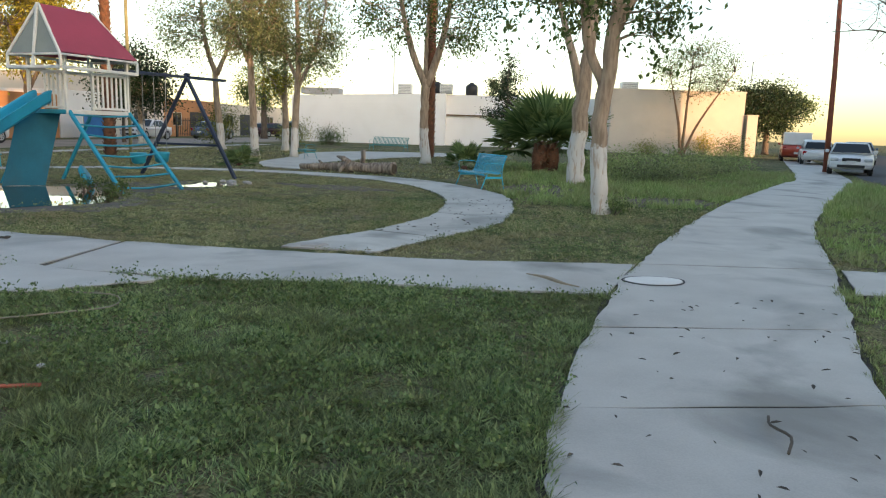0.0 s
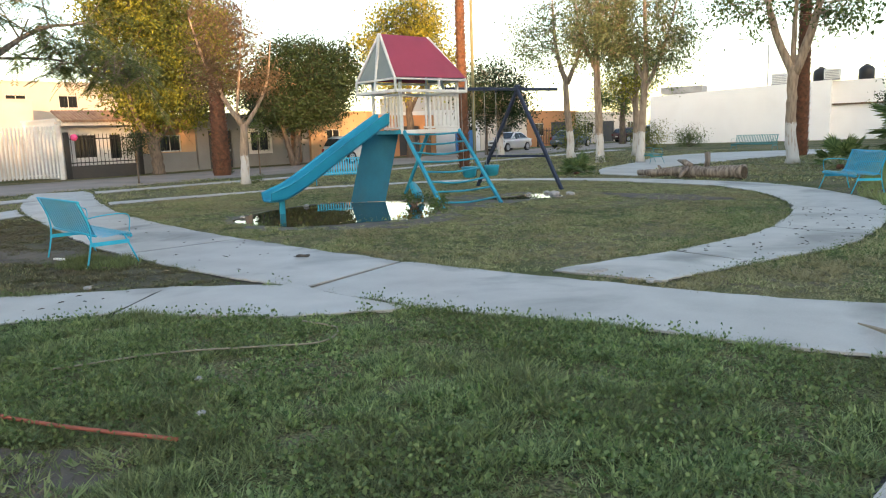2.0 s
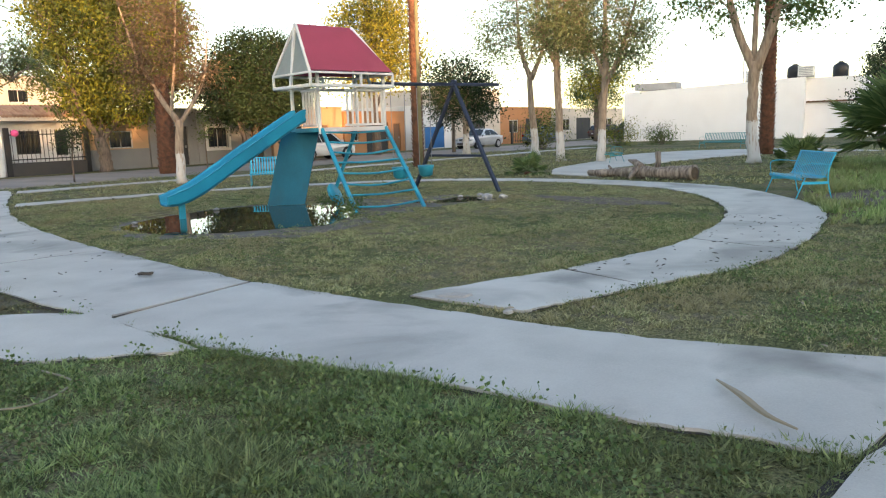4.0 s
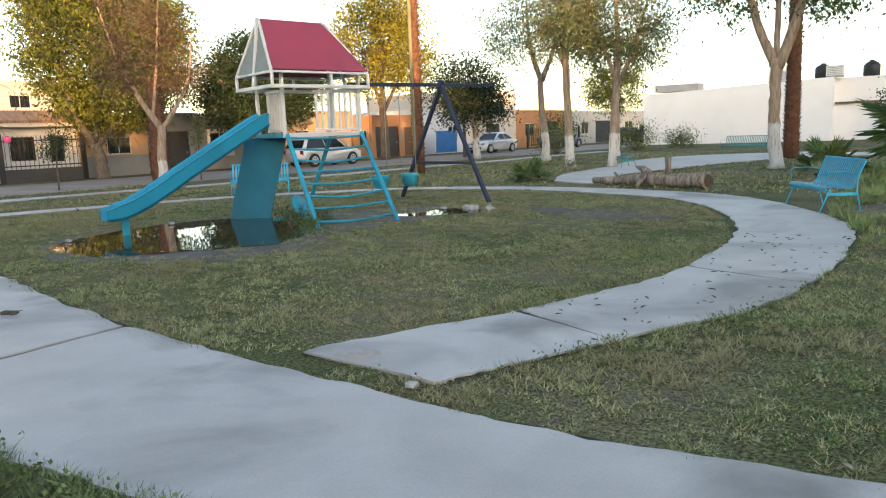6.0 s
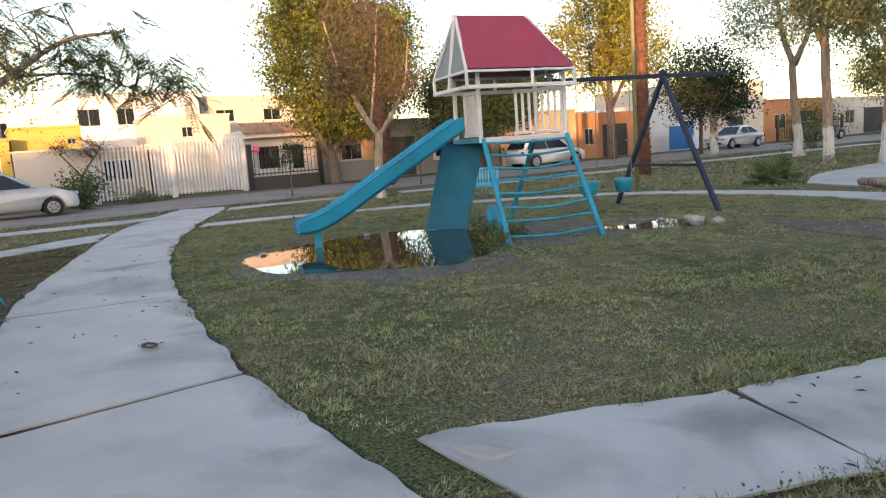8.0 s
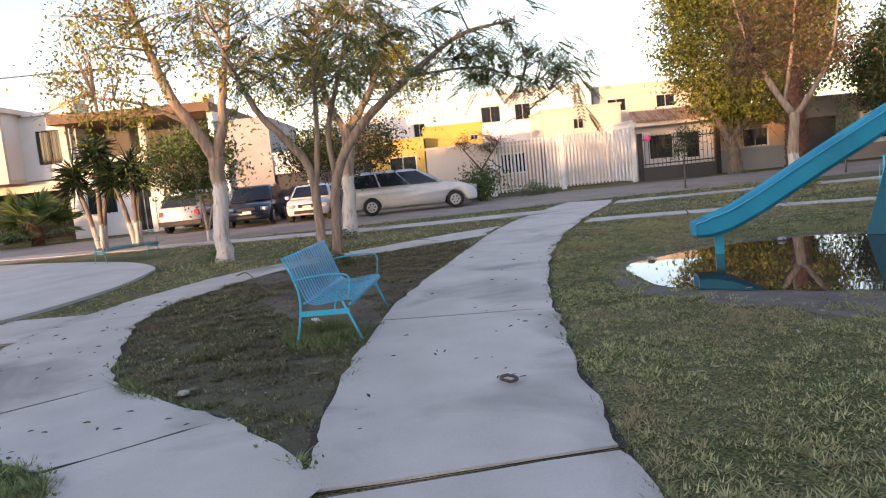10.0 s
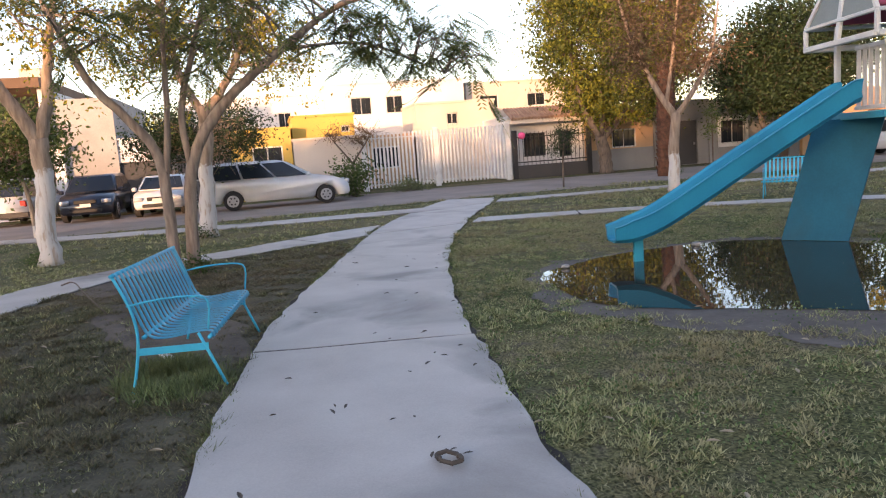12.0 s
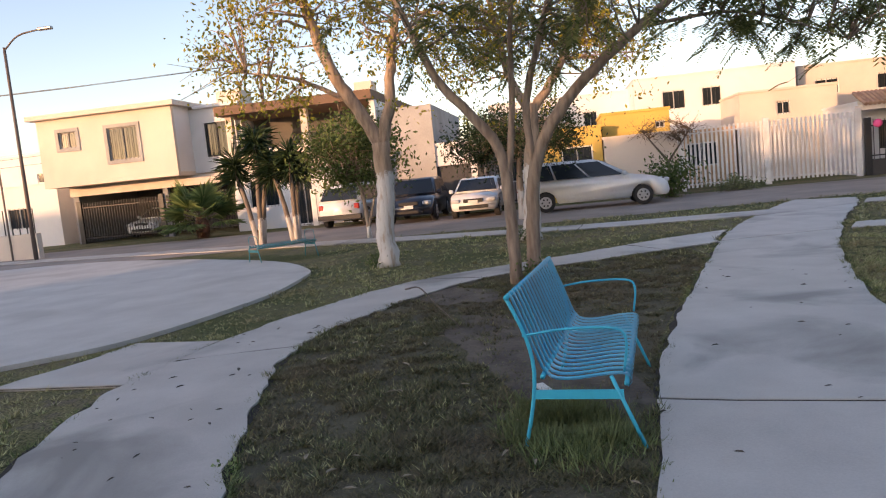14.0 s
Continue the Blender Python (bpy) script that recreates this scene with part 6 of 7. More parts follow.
def car(m, label, body, L=4.3, W=1.76, H=1.5, kind="hatch", clad=False):
    """A car body lofted from its side outline, with glass, lamps, bumpers, mirrors and wheels."""
    t = thing("car", m, label, "car", "parked cars")
    h = L / 2
    if kind == "van":
        low = [(-h, .30), (-h - .02, .62), (-h + .02, 1.03), (h - 1.25, 1.06), (h - .5, .93), (h - .08, .74), (h, .42), (h - .06, .28)]
        cab = [(-h + .03, 1.02), (-h + .16, H - .22), (-h + .34, H - .05), (-h + .8, H), (h - 2.5, H - .02), (h - 2.2, H - .09), (h - 1.25, 1.05)]
    elif kind == "sedan":
        low = [(-h, .34), (-h - .02, .62), (-h + .04, .92), (-h + .75, .96), (h - 1.35, .92), (h - .4, .80), (h - .05, .66), (h, .42), (h - .06, .28)]
        cab = [(-h + .55, .94), (-h + 1.25, H - .07), (-h + 1.7, H), (h - 2.1, H), (h - 1.9, H - .04), (h - 1.2, .92)]
    elif kind == "pickup":
        low = [(-h, .45), (-h - .02, .75), (-h, 1.08), (-h + 1.9, 1.08), (h - 1.4, 1.05), (h - .3, .98), (h - .03, .8), (h, .5), (h - .06, .4)]
        cab = [(-h + 1.85, 1.06), (-h + 1.95, H - .06), (-h + 2.2, H), (h - 2.2, H), (h - 2.05, H - .05), (h - 1.35, 1.05)]
    else:
        b = .98 if kind == "suv" else .90
        low = [(-h, .34), (-h - .02, .65), (-h + .03, b), (h - 1.2, b), (h - .45, b - .08), (h - .06, b - .26), (h, .46), (h - .06, .28)]
        cab = [(-h + .04, b - .02), (-h + .38, H - .12), (-h + .75, H), (h - 2.0, H), (h - 1.75, H - .05), (h - 1.0, b - .01)]
    belt = cab[0][1]

    def half(z, front=0.0):
        return W / 2 * (1.0 - .20 * max(0, (z - belt) / (H - belt))) * (1 - .05 * (z < .4))

    def loft(outline, name, material, label="", inset=0.0):
        bm = bmesh.new()
        left, right = [], []
        for x, z in outline:
            tap = 1 - .10 * max(0, (abs(x) - h + .6) / .6) ** 2
            w = (half(z) - inset) * tap
            left.append(bm.verts.new((x, w, z)))
            right.append(bm.verts.new((x, -w, z)))
        n = len(outline)
        bm.faces.new(left)
        bm.faces.new(right[::-1])
        for i in range(n):
            j = (i + 1) % n
            bm.faces.new((left[j], left[i], right[i], right[j]))
        bmesh.ops.recalc_face_normals(bm, faces=bm.faces)
        es = [e for e in bm.edges]
        bmesh.ops.bevel(bm, geom=es, offset=.035, segments=2, affect="EDGES", clamp_overlap=True)
        return part(name, bm, material, t, label, smooth=True)

    # wheel arches are cut into the lower outline
    wb = .31 * L
    r = .33 if kind not in ("suv", "pickup") else .36
    rear, front = -wb - .02, wb + .08
    bottom = []
    for cx in (front, rear):
        bottom.append((cx + r + .07, .26))
        for k in range(1, 6):
            a = math.pi * k / 6
            bottom.append((cx + (r + .07) * math.cos(a), .26 + (r + .12) * math.sin(a)))
        bottom.append((cx - r - .07, .26))
    loft([p for p in low] + bottom, "body", body)
    loft(cab, "cabin", body, inset=.03)
    # glass panels
    def pane(name, pts):
        bm = bmesh.new()
        v = [bm.verts.new(p) for p in pts]
        f = bm.faces.new(v)
        part(name, bm, GLASS, t, "dark car window")
    xs = [p[0] for p in cab]
    for sgn in (-1, 1):
        zb, zt = belt + .05, H - .11
        x_r, x_f = cab[0][0] + .16, cab[-1][0] - .22
        tr, tf = cab[1][0] + (.2 if kind == "van" else .14), cab[-2][0] - .06
        cuts = 3 if kind == "van" else 2
        for k in range(cuts):
            a, b = k / cuts + .012, (k + 1) / cuts - .012
            q = [(x_r + (x_f - x_r) * a, zb), (x_r + (x_f - x_r) * b, zb), (tr + (tf - tr) * b, zt), (tr + (tf - tr) * a, zt)]
            pane("side_window", [(x, sgn * (half(z) - .03 + .008), z) for x, z in (q if sgn < 0 else q[::-1])])
    (xa, za), (xb, zb2) = cab[-1], cab[-2]
    dn = Vector((.010, 0, .008))
    pane("windscreen", [Vector((xa + (xb - xa) * f, s * (half(za + (zb2 - za) * f) - .11), za + (zb2 - za) * f)) + dn for f, s in ((.10, -1), (.10, 1), (.95, 1), (.95, -1))])
    (xa, za), (xb, zb2) = cab[0], cab[1]
    dn = Vector((-.012, 0, .006))
    pane("rear_window", [Vector((xa + (xb - xa) * f, s * (half(za + (zb2 - za) * f) - .13), za + (zb2 - za) * f)) + dn for f, s in ((.15, 1), (.15, -1), (.95, -1), (.95, 1))])
    # lamps, plates, bumpers, grille, mirrors
    zl = belt - .26
    for s in (-1, 1):
        bm = bmesh.new()
        box(bm, h - .17, h - .005, s * W * .37 - .16, s * W * .37 + .16, zl - .07, zl + .07, bevel=.03)
        part("headlight", bm, LAMP_C, t, smooth=True)
        bm = bmesh.new()
        box(bm, -h - .01, -h + .1, s * W * .40 - .10, s * W * .40 + .10, belt - .28, belt - .06, bevel=.02)
        part("tail_light", bm, TAIL, t)
        bm = bmesh.new()
        box(bm, cab[-1][0] - .28, cab[-1][0] - .14, s * (W / 2 + .08) - .08, s * (W / 2 + .08) + .08, belt + .02, belt + .16, bevel=.03)
        part("wing_mirror", bm, body, t)
        for cx in (front, rear):
            y0, y1 = s * (W / 2 - .20), s * (W / 2 + .005)
            bm = bmesh.new()
            tube(bm, [(cx, y0, r), (cx, y0 + (y1 - y0) * .1, r), (cx, y0 + (y1 - y0) * .9, r), (cx, y1, r)], [r * .93, r, r, r * .90], 20)
            ty = part("wheel", bm, RUBBER, t, smooth=False)
            bm = bmesh.new()
            tube(bm, [(cx, y1 - s * .01, r), (cx, y1 + s * .012, r)], [r * .66, r * .60], 18)
            part("rim", bm, RIM, ty)
            # Black discs laid on the rim stand in for its shaded holes.
            for k in range(6):
                a = k * math.pi / 3
                bm = bmesh.new()
                p = Vector((cx + math.cos(a) * r * .36, y1 + s * .014, r + math.sin(a) * r * .36))
                tube(bm, [p, p + Vector((0, s * .003, 0))], r * .10, 6)
                part("rim_hole_disc", bm, TRIM, ty)
    bm = bmesh.new()
    box(bm, h - .05, h + .02, -W * .20, W * .20, zl - .06, zl + .07, bevel=.015)
    part("grille", bm, TRIM, t)
    bm = bmesh.new()
    box(bm, h - .05, h + .03, -W * .30, W * .30, .34, .46, bevel=.015)
    part("lower_grille", bm, TRIM, t)
    for x in (h + .02, -h - .04):
        bm = bmesh.new()
        box(bm, x, x + .02, -.17, .17, .52, .64)
        part("number_plate", bm, PLATE, t)
    if clad:
        bm = bmesh.new()
        box(bm, -h - .04, -h + .12, -W / 2 + .02, W / 2 - .02, .32, .50, bevel=.02)
        part("rear_bumper", bm, TRIM, t)
    return t


car(pose(-29.15, 12.2, -.01, 0, 0, 84), "silver minivan parked along the street", C_SILVER, 5.05, 1.95, 1.68, "van")
car(pose(-31.3, 8.35, -.01, 0, 0, -8), "small white hatchback parked nose to the park", C_WHITE, 4.2, 1.75, 1.42, "hatch")
car(pose(-31.9, 5.95, -.01, 0, 0, -6), "dark blue crossover parked nose to the park", C_NAVY, 4.4, 1.82, 1.62, "suv")
car(pose(-33.1, 3.4, -.01, 0, 0, 168), "white crossover parked with its tail to the park", C_WHITE, 4.4, 1.81, 1.66, "suv", True)
car(WEST @ pose(-8.8, 4.2, .01, 0, 0, -90), "pale sedan inside the dim carport", C_SILVER, 4.4, 1.75, 1.45, "sedan")
car(pose(-26.2, 37.7, -.01, 0, 0, 82), "white crossover parked beyond the play tower", C_WHITE, 4.3, 1.78, 1.6, "suv")
car(pose(-24.6, 54.6, -.01, 0, 0, -98), "white hatchback parked by the blue tarpaulin", C_WHITE, 4.2, 1.76, 1.48, "sedan")
car(pose(-22.6, 62.5, -.01, 0, 0, 82), "steel-blue sedan parked under the trees", C_STEEL, 4.4, 1.76, 1.46, "sedan")
car(pose(-22.5, 79.5, -.01, 0, 0, 60), "maroon hatchback parked at the street's end", C_DARK, 4.3, 1.76, 1.48, "hatch")
car(pose(-18.8, 76.5, -.01, 0, 0, 80), "steel-blue crossover beside the white wall", C_STEEL, 4.4, 1.82, 1.7, "suv")
car(pose(17.35, 36.6, -.01, 0, 0, -114), "white sedan parked facing the camera at the kerb", C_WHITE, 4.6, 1.78, 1.42, "sedan")
car(pose(21.0, 48.6, -.01, 0, 0, 70), "white hatchback parked behind the sedan", C_WHITE, 4.2, 1.75, 1.5, "hatch")
car(pose(22.1, 54.3, -.01, 0, 0, 70), "red pickup with a white rear canopy", C_RED, 5.2, 1.9, 1.85, "pickup")
car(pose(25.0, 51.5, -.01, 0, 0, -110), "steel-blue sedan on the street", C_STEEL, 4.5, 1.78, 1.45, "sedan")
car(pose(28.0, 67, -.01, 0, 0, 70), "maroon sedan far along the street", C_DARK, 4.5, 1.78, 1.45, "sedan")
car(pose(33.5, 60.5, -.01, 0, 0, -110), "white van on the far side of the street", C_WHITE, 5.0, 1.95, 1.9, "van")
t = thing("pickup_canopy", pose(22.1, 54.3, -.01, 0, 0, 70), "white boxy load canopy on the pickup", "canopy")
bm = bmesh.new()
box(bm, -2.5, -.75, -.86, .86, 1.1, 1.95, bevel=.05)
part("shell", bm, C_WHITE, t)

# ---- poles, lamps and wires ----
RUST = mat("rust_red_pole_paint", (0.30, 0.085, 0.045), (0.20, 0.06, 0.035), .75, 4, 40, .15)
GALV = mat("weathered_dark_steel", (0.16, 0.12, 0.10), (0.10, 0.08, 0.07), .7, 4, 40, .15)


def lamp_post(x, y, h, arm, rz, material, label, lean=0.0, r=.06):
    t = thing("street_lamp", pose(x, y, -.02, 0, 0, rz), label, "street lamp", "street lamps")
    bm = bmesh.new()
    tube(bm, [(0, 0, 0), (lean * .5, 0, h * .5), (lean, 0, h)], [r * 1.3, r, r * .8], 8)
    part("pole", bm, material, t, smooth=True)
    bm = bmesh.new()
    tube(bm, smooth_line([(lean, 0, h - .1), (lean + arm * .4, 0, h + arm * .22), (lean + arm, 0, h + arm * .30)], 4), r * .5, 6)
    part("arm", bm, material, t, smooth=True)
    bm = bmesh.new()
    box(bm, lean + arm - .1, lean + arm + .45, -.09, .09, h + arm * .30 - .05, h + arm * .30 + .05, bevel=.03)
    part("lamp_head", bm, STEEL, t)
    return t


lamp_post(-28.9, -7.8, 7.55, 1.5, 84, GALV, "rusty street lamp with a slanted arm by the plaza")
lamp_post(-9.3, 78, 8.6, 2.2, 190, STEEL, "grey street lamp behind the white wall")
lamp_post(27.5, 80, 9.2, 3.2, 10, STEEL, "grey street lamp above the dark round tree")
t = thing("utility_pole", pose(16.5, 37, -.02), "tall rust-red painted pole at the kerb", "pole")
bm = bmesh.new()
tube(bm, [(0, 0, 0), (-.1, 0, 4.5), (-.3, 0, 9.5)], [.13, .11, .09], 10)
part("pole", bm, RUST, t, smooth=True)
t = thing("utility_pole", WEST @ pose(-6.6, 14, 0), "utility pole with crossarm behind the cream house", "pole")
bm = bmesh.new()
tube(bm, [(0, 0, 0), (0, 0, 10.3)], [.14, .10], 8)
part("pole", bm, GALV, t)
bm = bmesh.new()
box(bm, -1.1, 1.1, -.05, .05, 9.85, 9.97)
part("crossarm", bm, GALV, t)
for k, (dx, z) in enumerate(((-1.0, 10.0), (0, 10.05), (1.0, 10.0))):
    bm = bmesh.new()
    tube(bm, [WEST @ Vector((-6.6 + dx - 60 * f, 14 - 6 * f, z - 3.2 * f * (1 - f) + 1.2 * f)) for f in [i / 10 for i in range(11)]], .018, 4)
    tagged(part("power_line", bm, BLACK), "thin sagging black power line", "cable", "power lines")
for k in range(2):
    bm = bmesh.new()
    tube(bm, [WEST @ Vector((-9.0 - 50 * f, 11 + 2 * f, 5.2 + k * .5 - 1.2 * f * (1 - f))) for f in [i / 8 for i in range(9)]], .015, 4)
    tagged(part("power_line", bm, BLACK), "thin sagging black power line", "cable", "power lines")
t = thing("utility_pole", pose(-11.09, 24.9, -.02), "thin weathered pole behind the play lawn", "pole")
bm = bmesh.new()
tube(bm, [(0, 0, 0), (0, 0, 4.5), (.03, 0, 9)], [.06, .055, .045], 8)
part("pole", bm, mat("weathered_olive_pole", (0.30, 0.27, 0.13), (0.19, 0.17, 0.09), .85, 3, 40, .2), t, smooth=True)
t = thing("sign_post", pose(-30.0, -9.4, -.02), "thin dark pole beside the street lamp", "pole")
bm = bmesh.new()
tube(bm, [(0, 0, 0), (0, 0, 4.6)], .035, 6)
part("pole", bm, GALV, t)

# ---- shrubs and weeds ----
def shrub(x, y, rx, ry, rz, n, label, material=L_GREEN, seed=1, leaf_n=40, size=.09, z=None):
    rng = np.random.default_rng(seed)
    t = thing("shrub", pose(x, y, -.02), label, "shrub", "shrubs")
    cl = rng.normal(size=(n, 3))
    cl /= np.linalg.norm(cl, axis=1, keepdims=True)
    cl = cl * np.array((rx, ry, rz)) * rng.uniform(.3, 1, (n, 1)) + np.array((0, 0, z if z is not None else rz * .95))
    cl[:, 2] = np.maximum(cl[:, 2], .04)
    bm = bmesh.new()
    for c in cl[::2]:
        tube(bm, [(c[0] * .15, c[1] * .15, 0), (c[0] * .6, c[1] * .6, c[2] * .6), c], [.012, .009, .004], 3, cap=False)
    part("stem", bm, BARK, t)
    leaf_quads("crown", leaf_tris(cl, np.full(n, .16 * (rx + rz)), leaf_n, size, rng, .1, .45), material, t)
    return t


shrub(-30.6, 15.3, .7, .9, .8, 40, "ragged green shrub beside the white gate", L_GREEN, 1, 40, .16)
shrub(-30.9, 17.6, .5, 1.2, .28, 30, "low dusty bush along the gate", L_GREY, 2, 40, .09)
shrub(-13.0, 52.5, 1.3, 1.0, .9, 50, "yellow-green bush by the north street", L_YELLOW, 3, 40, .13)
shrub(-17.5, 50.0, 1.5, 1.0, 1.3, 60, "large sunlit bush beside the parked cars", L_YELLOW, 4, 44, .14)
shrub(-11.0, 55.5, 1.2, 1.0, .7, 40, "green bush by the far kerb", L_GREEN, 5, 40, .13)
shrub(-13.2, 64.6, .7, .5, .9, 26, "bare shrub against the white wall", L_DRY, 6, 6, .1)
shrub(13.4, 60.3, 1.3, .7, .5, 40, "weeds at the foot of the sunlit wall", L_YELLOW, 7, 40, .1)
shrub(19.0, 58.5, 1.6, 1.0, .8, 50, "wild bush near the wall corner", L_GREEN, 8, 40, .12)
shrub(17.8, 61.0, 1.0, .5, .9, 36, "sunlit bush by the wall", L_GOLD, 9, 40, .12)
for k, (x, y, r, h) in enumerate(((5.6, 24.5, 1.3, .35), (7.2, 26.5, 1.5, .38), (4.6, 27.5, 1.2, .30), (8.4, 29, 1.3, .4), (6.0, 30.5, 1.6, .45), (10.2, 32, 1.4, .4), (9.0, 35.5, 1.8, .45), (12.0, 38.5, 1.6, .4))):
    shrub(x, y, r, r * .8, h, 46, "patch of tall green weeds under the trees", FRESH if k % 3 else L_GREY, 20 + k, 40, .10)
for k, (x, y) in enumerate(((-16.85, 6.25), (-19.1, 9.2), (-18.5, 21.9), (-13.2, 8.95), (-7.6, 15.9), (-7.2, 16.3), (-25.1, 26.6), (-6.5, 15.2), (2.9, 15.2), (-9.9, 34.2))):
    shrub(x, y, .28, .28, .16, 14, "tuft of green weeds at a trunk's foot", L_GREEN, 40 + k, 30, .055)

# ---- small things on the ground ----
# Thin white oval plate with a dark rim, almost level with the slabs.
t = thing("white_walk_patch", pose(2.25, 9.0, .004, 0, 0, 10), "flat white oval plate with a dark rim in the walkway", "cover")
bm = bmesh.new()
ring = [(.30 * math.cos(a) * (1 + .05 * math.sin(3 * a)), .20 * math.sin(a), 0) for a in [i * 6.2832 / 22 for i in range(22)]]
f = bm.faces.new([bm.verts.new(p) for p in ring])
ex = bmesh.ops.extrude_face_region(bm, geom=[f])
bmesh.ops.translate(bm, vec=(0, 0, .012), verts=[v for v in ex["geom"] if isinstance(v, bmesh.types.BMVert)])
bmesh.ops.recalc_face_normals(bm, faces=bm.faces)
part("plate", bm, WHITE, t)
bm = bmesh.new()
tube(bm, [(p[0] * 1.07, p[1] * 1.09, .004) for p in ring] + [(ring[0][0] * 1.07, ring[0][1] * 1.09, .004)], .008, 5)
part("rim", bm, P_DARK, t)
HOSE = mat("faded_red_hose", (0.36, 0.10, 0.06), (0.28, 0.09, 0.06), .6, 5, 40, .05)
bm = bmesh.new()
tube(bm, [(p[0], p[1], .028) for p in smooth_line([(-4.1, 5.35), (-3.83, 5.2), (-3.5, 5.05), (-3.19, 5.02), (-2.65, 5.1), (-1.9, 5.28)], 5)], .012, 7)
tagged(part("garden_hose", bm, HOSE, smooth=True), "faded red garden hose lying in the grass", "hose")
WIRE = mat("pale_plastic_cord", (0.26, 0.23, 0.16), (0.20, 0.18, 0.13), .6, 5, 40, .05)
bm = bmesh.new()
tube(bm, [(p[0], p[1], .05) for p in smooth_line([(-3.6, 5.6), (-3.2, 6.2), (-2.7, 6.6), (-2.35, 6.9), (-2.5, 7.25), (-2.9, 7.3)], 5)], .007, 6)
tagged(part("cord", bm, WIRE, smooth=True), "pale cord looping through the lawn", "cord")
bm = bmesh.new()
tube(bm, [(p[0], p[1], p[2]) for p in smooth_line([(-13.3, 7.1, .05), (-12.6, 7.35, .16), (-11.6, 7.6, .12), (-10.6, 7.9, .03)], 5)], [.012 - .0005 * k for k in range(16)], 6)
tagged(part("fallen_branch", bm, BARK, smooth=True), "thin fallen branch by the acacia", "branch")
bm = bmesh.new()
box(bm, -.2, .2, -.035, .035, 0, .02, pose(-8.25, 8.55, .01, 0, 4, 20), .004)
tagged(part("board_offcut", bm, WHITE), "white board offcut under the bench", "board")


def litter(name, spots, size, material, label, category, seed, z=.024):
    """Curled scraps, each a thing of its own, sharing one mesh."""
    rng = np.random.default_rng(seed)
    bm = bmesh.new()
    pts = [(-1, 0, .0), (-.4, .38, .10), (.3, .34, .12), (1, .0, .02), (.3, -.30, .10), (-.4, -.36, .12)]
    vs = [bm.verts.new((x * .5, y * .5, zz)) for x, y, zz in pts]
    c = bm.verts.new((0, 0, -.0))
    for i in range(6):
        bm.faces.new((vs[i], vs[(i + 1) % 6], c))
    me = bpy.data.meshes.new(name)
    bm.to_mesh(me)
    bm.free()
    me.materials.append(material)
    for x, y in spots:
        ob = new(name, me)
        s = size * rng.uniform(.6, 1.4)
        ob.matrix_world = pose(x, y, z, rng.uniform(-12, 12), rng.uniform(-12, 12), rng.uniform(0, 360)) @ Matrix.Diagonal((s, s * rng.uniform(.5, 1), s, 1))
        tagged(ob, label, category, name + "s")


rg = np.random.default_rng(77)
DROP = mat("dark_leaf_scrap", (0.06, 0.05, 0.042), (0.11, 0.09, 0.07), .9, 8, 60, .2)
PALE = mat("pale_dry_leaf", (0.42, 0.36, 0.27), (0.30, 0.25, 0.18), .85, 8, 60, .2)


def scatter(poly, n, x0, x1, y0, y1, seed, invert=False):
    r = np.random.default_rng(seed)
    x, y = r.uniform(x0, x1, n * 6), r.uniform(y0, y1, n * 6)
    ok = np.zeros(len(x), bool)
    for p in poly:
        ok |= inside(p, x, y)
    if invert:
        ok = ~ok
    return list(zip(x[ok][:n], y[ok][:n]))


litter("leaf_scrap", scatter([HARD[5]], 75, .9, 3.6, 3.0, 8.4, 1), .055, DROP, "dark curled leaf scrap on the concrete", "leaf", 3)
litter("leaf_scrap", scatter([HARD[1]], 90, -1.2, 1.1, 11.3, 17.0, 2), .06, DROP, "dark curled leaf scrap on the concrete", "leaf", 3)
litter("leaf_scrap", scatter([HARD[3]], 45, -13, -4, 8.6, 12.6, 3), .055, DROP, "dark curled leaf scrap on the concrete", "leaf", 3)
litter("leaf_scrap", scatter([HARD[4]], 40, -12, -5, 5, 8, 4), .06, DROP, "dark curled leaf scrap on the concrete", "leaf", 3)
litter("dry_leaf", scatter(HARD, 60, -14, -4.3, 6.4, 11.0, 5, True), .07, PALE, "pale dry leaf lying in thin grass", "leaf", 5, .02)
litter("dry_leaf", scatter(HARD, 50, -1.5, 4.5, 9.8, 15, 6, True), .06, PALE, "pale dry leaf lying in mown grass", "leaf", 6, .03)
litter("dry_leaf", scatter(HARD, 45, -9, -2, 10.4, 15, 7, True), .06, PALE, "pale dry leaf lying in mown grass", "leaf", 7, .02)
# broken concrete lumps by the small puddle
for k, (x, y, s) in enumerate(((-6.0, 19.3, .16), (-5.7, 19.05, .22), (-5.4, 19.2, .14), (-5.25, 18.95, .2), (-6.3, 18.9, .12), (-10.1, 15.3, .12), (-9.8, 13.1, .1), (-.85, 9.98, .08), (-6.15, 7.5, .09), (-2.6, 6.0, .05), (-2.1, 5.6, .05))):
    bm = bmesh.new()
    bmesh.ops.create_icosphere(bm, subdivisions=1, radius=s * .6)
    for v in bm.verts:
        v.co *= 1 + .3 * noise.noise(v.co * 9 + Vector((k, 0, 0)))
        v.co.z *= .5
    ob = part("concrete_lump", bm, P_BLOCK)
    ob.matrix_world = pose(x, y, .02, 0, 0, k * 40)
    tagged(ob, "broken pale concrete lump on the bare ground", "rubble", "rubble")
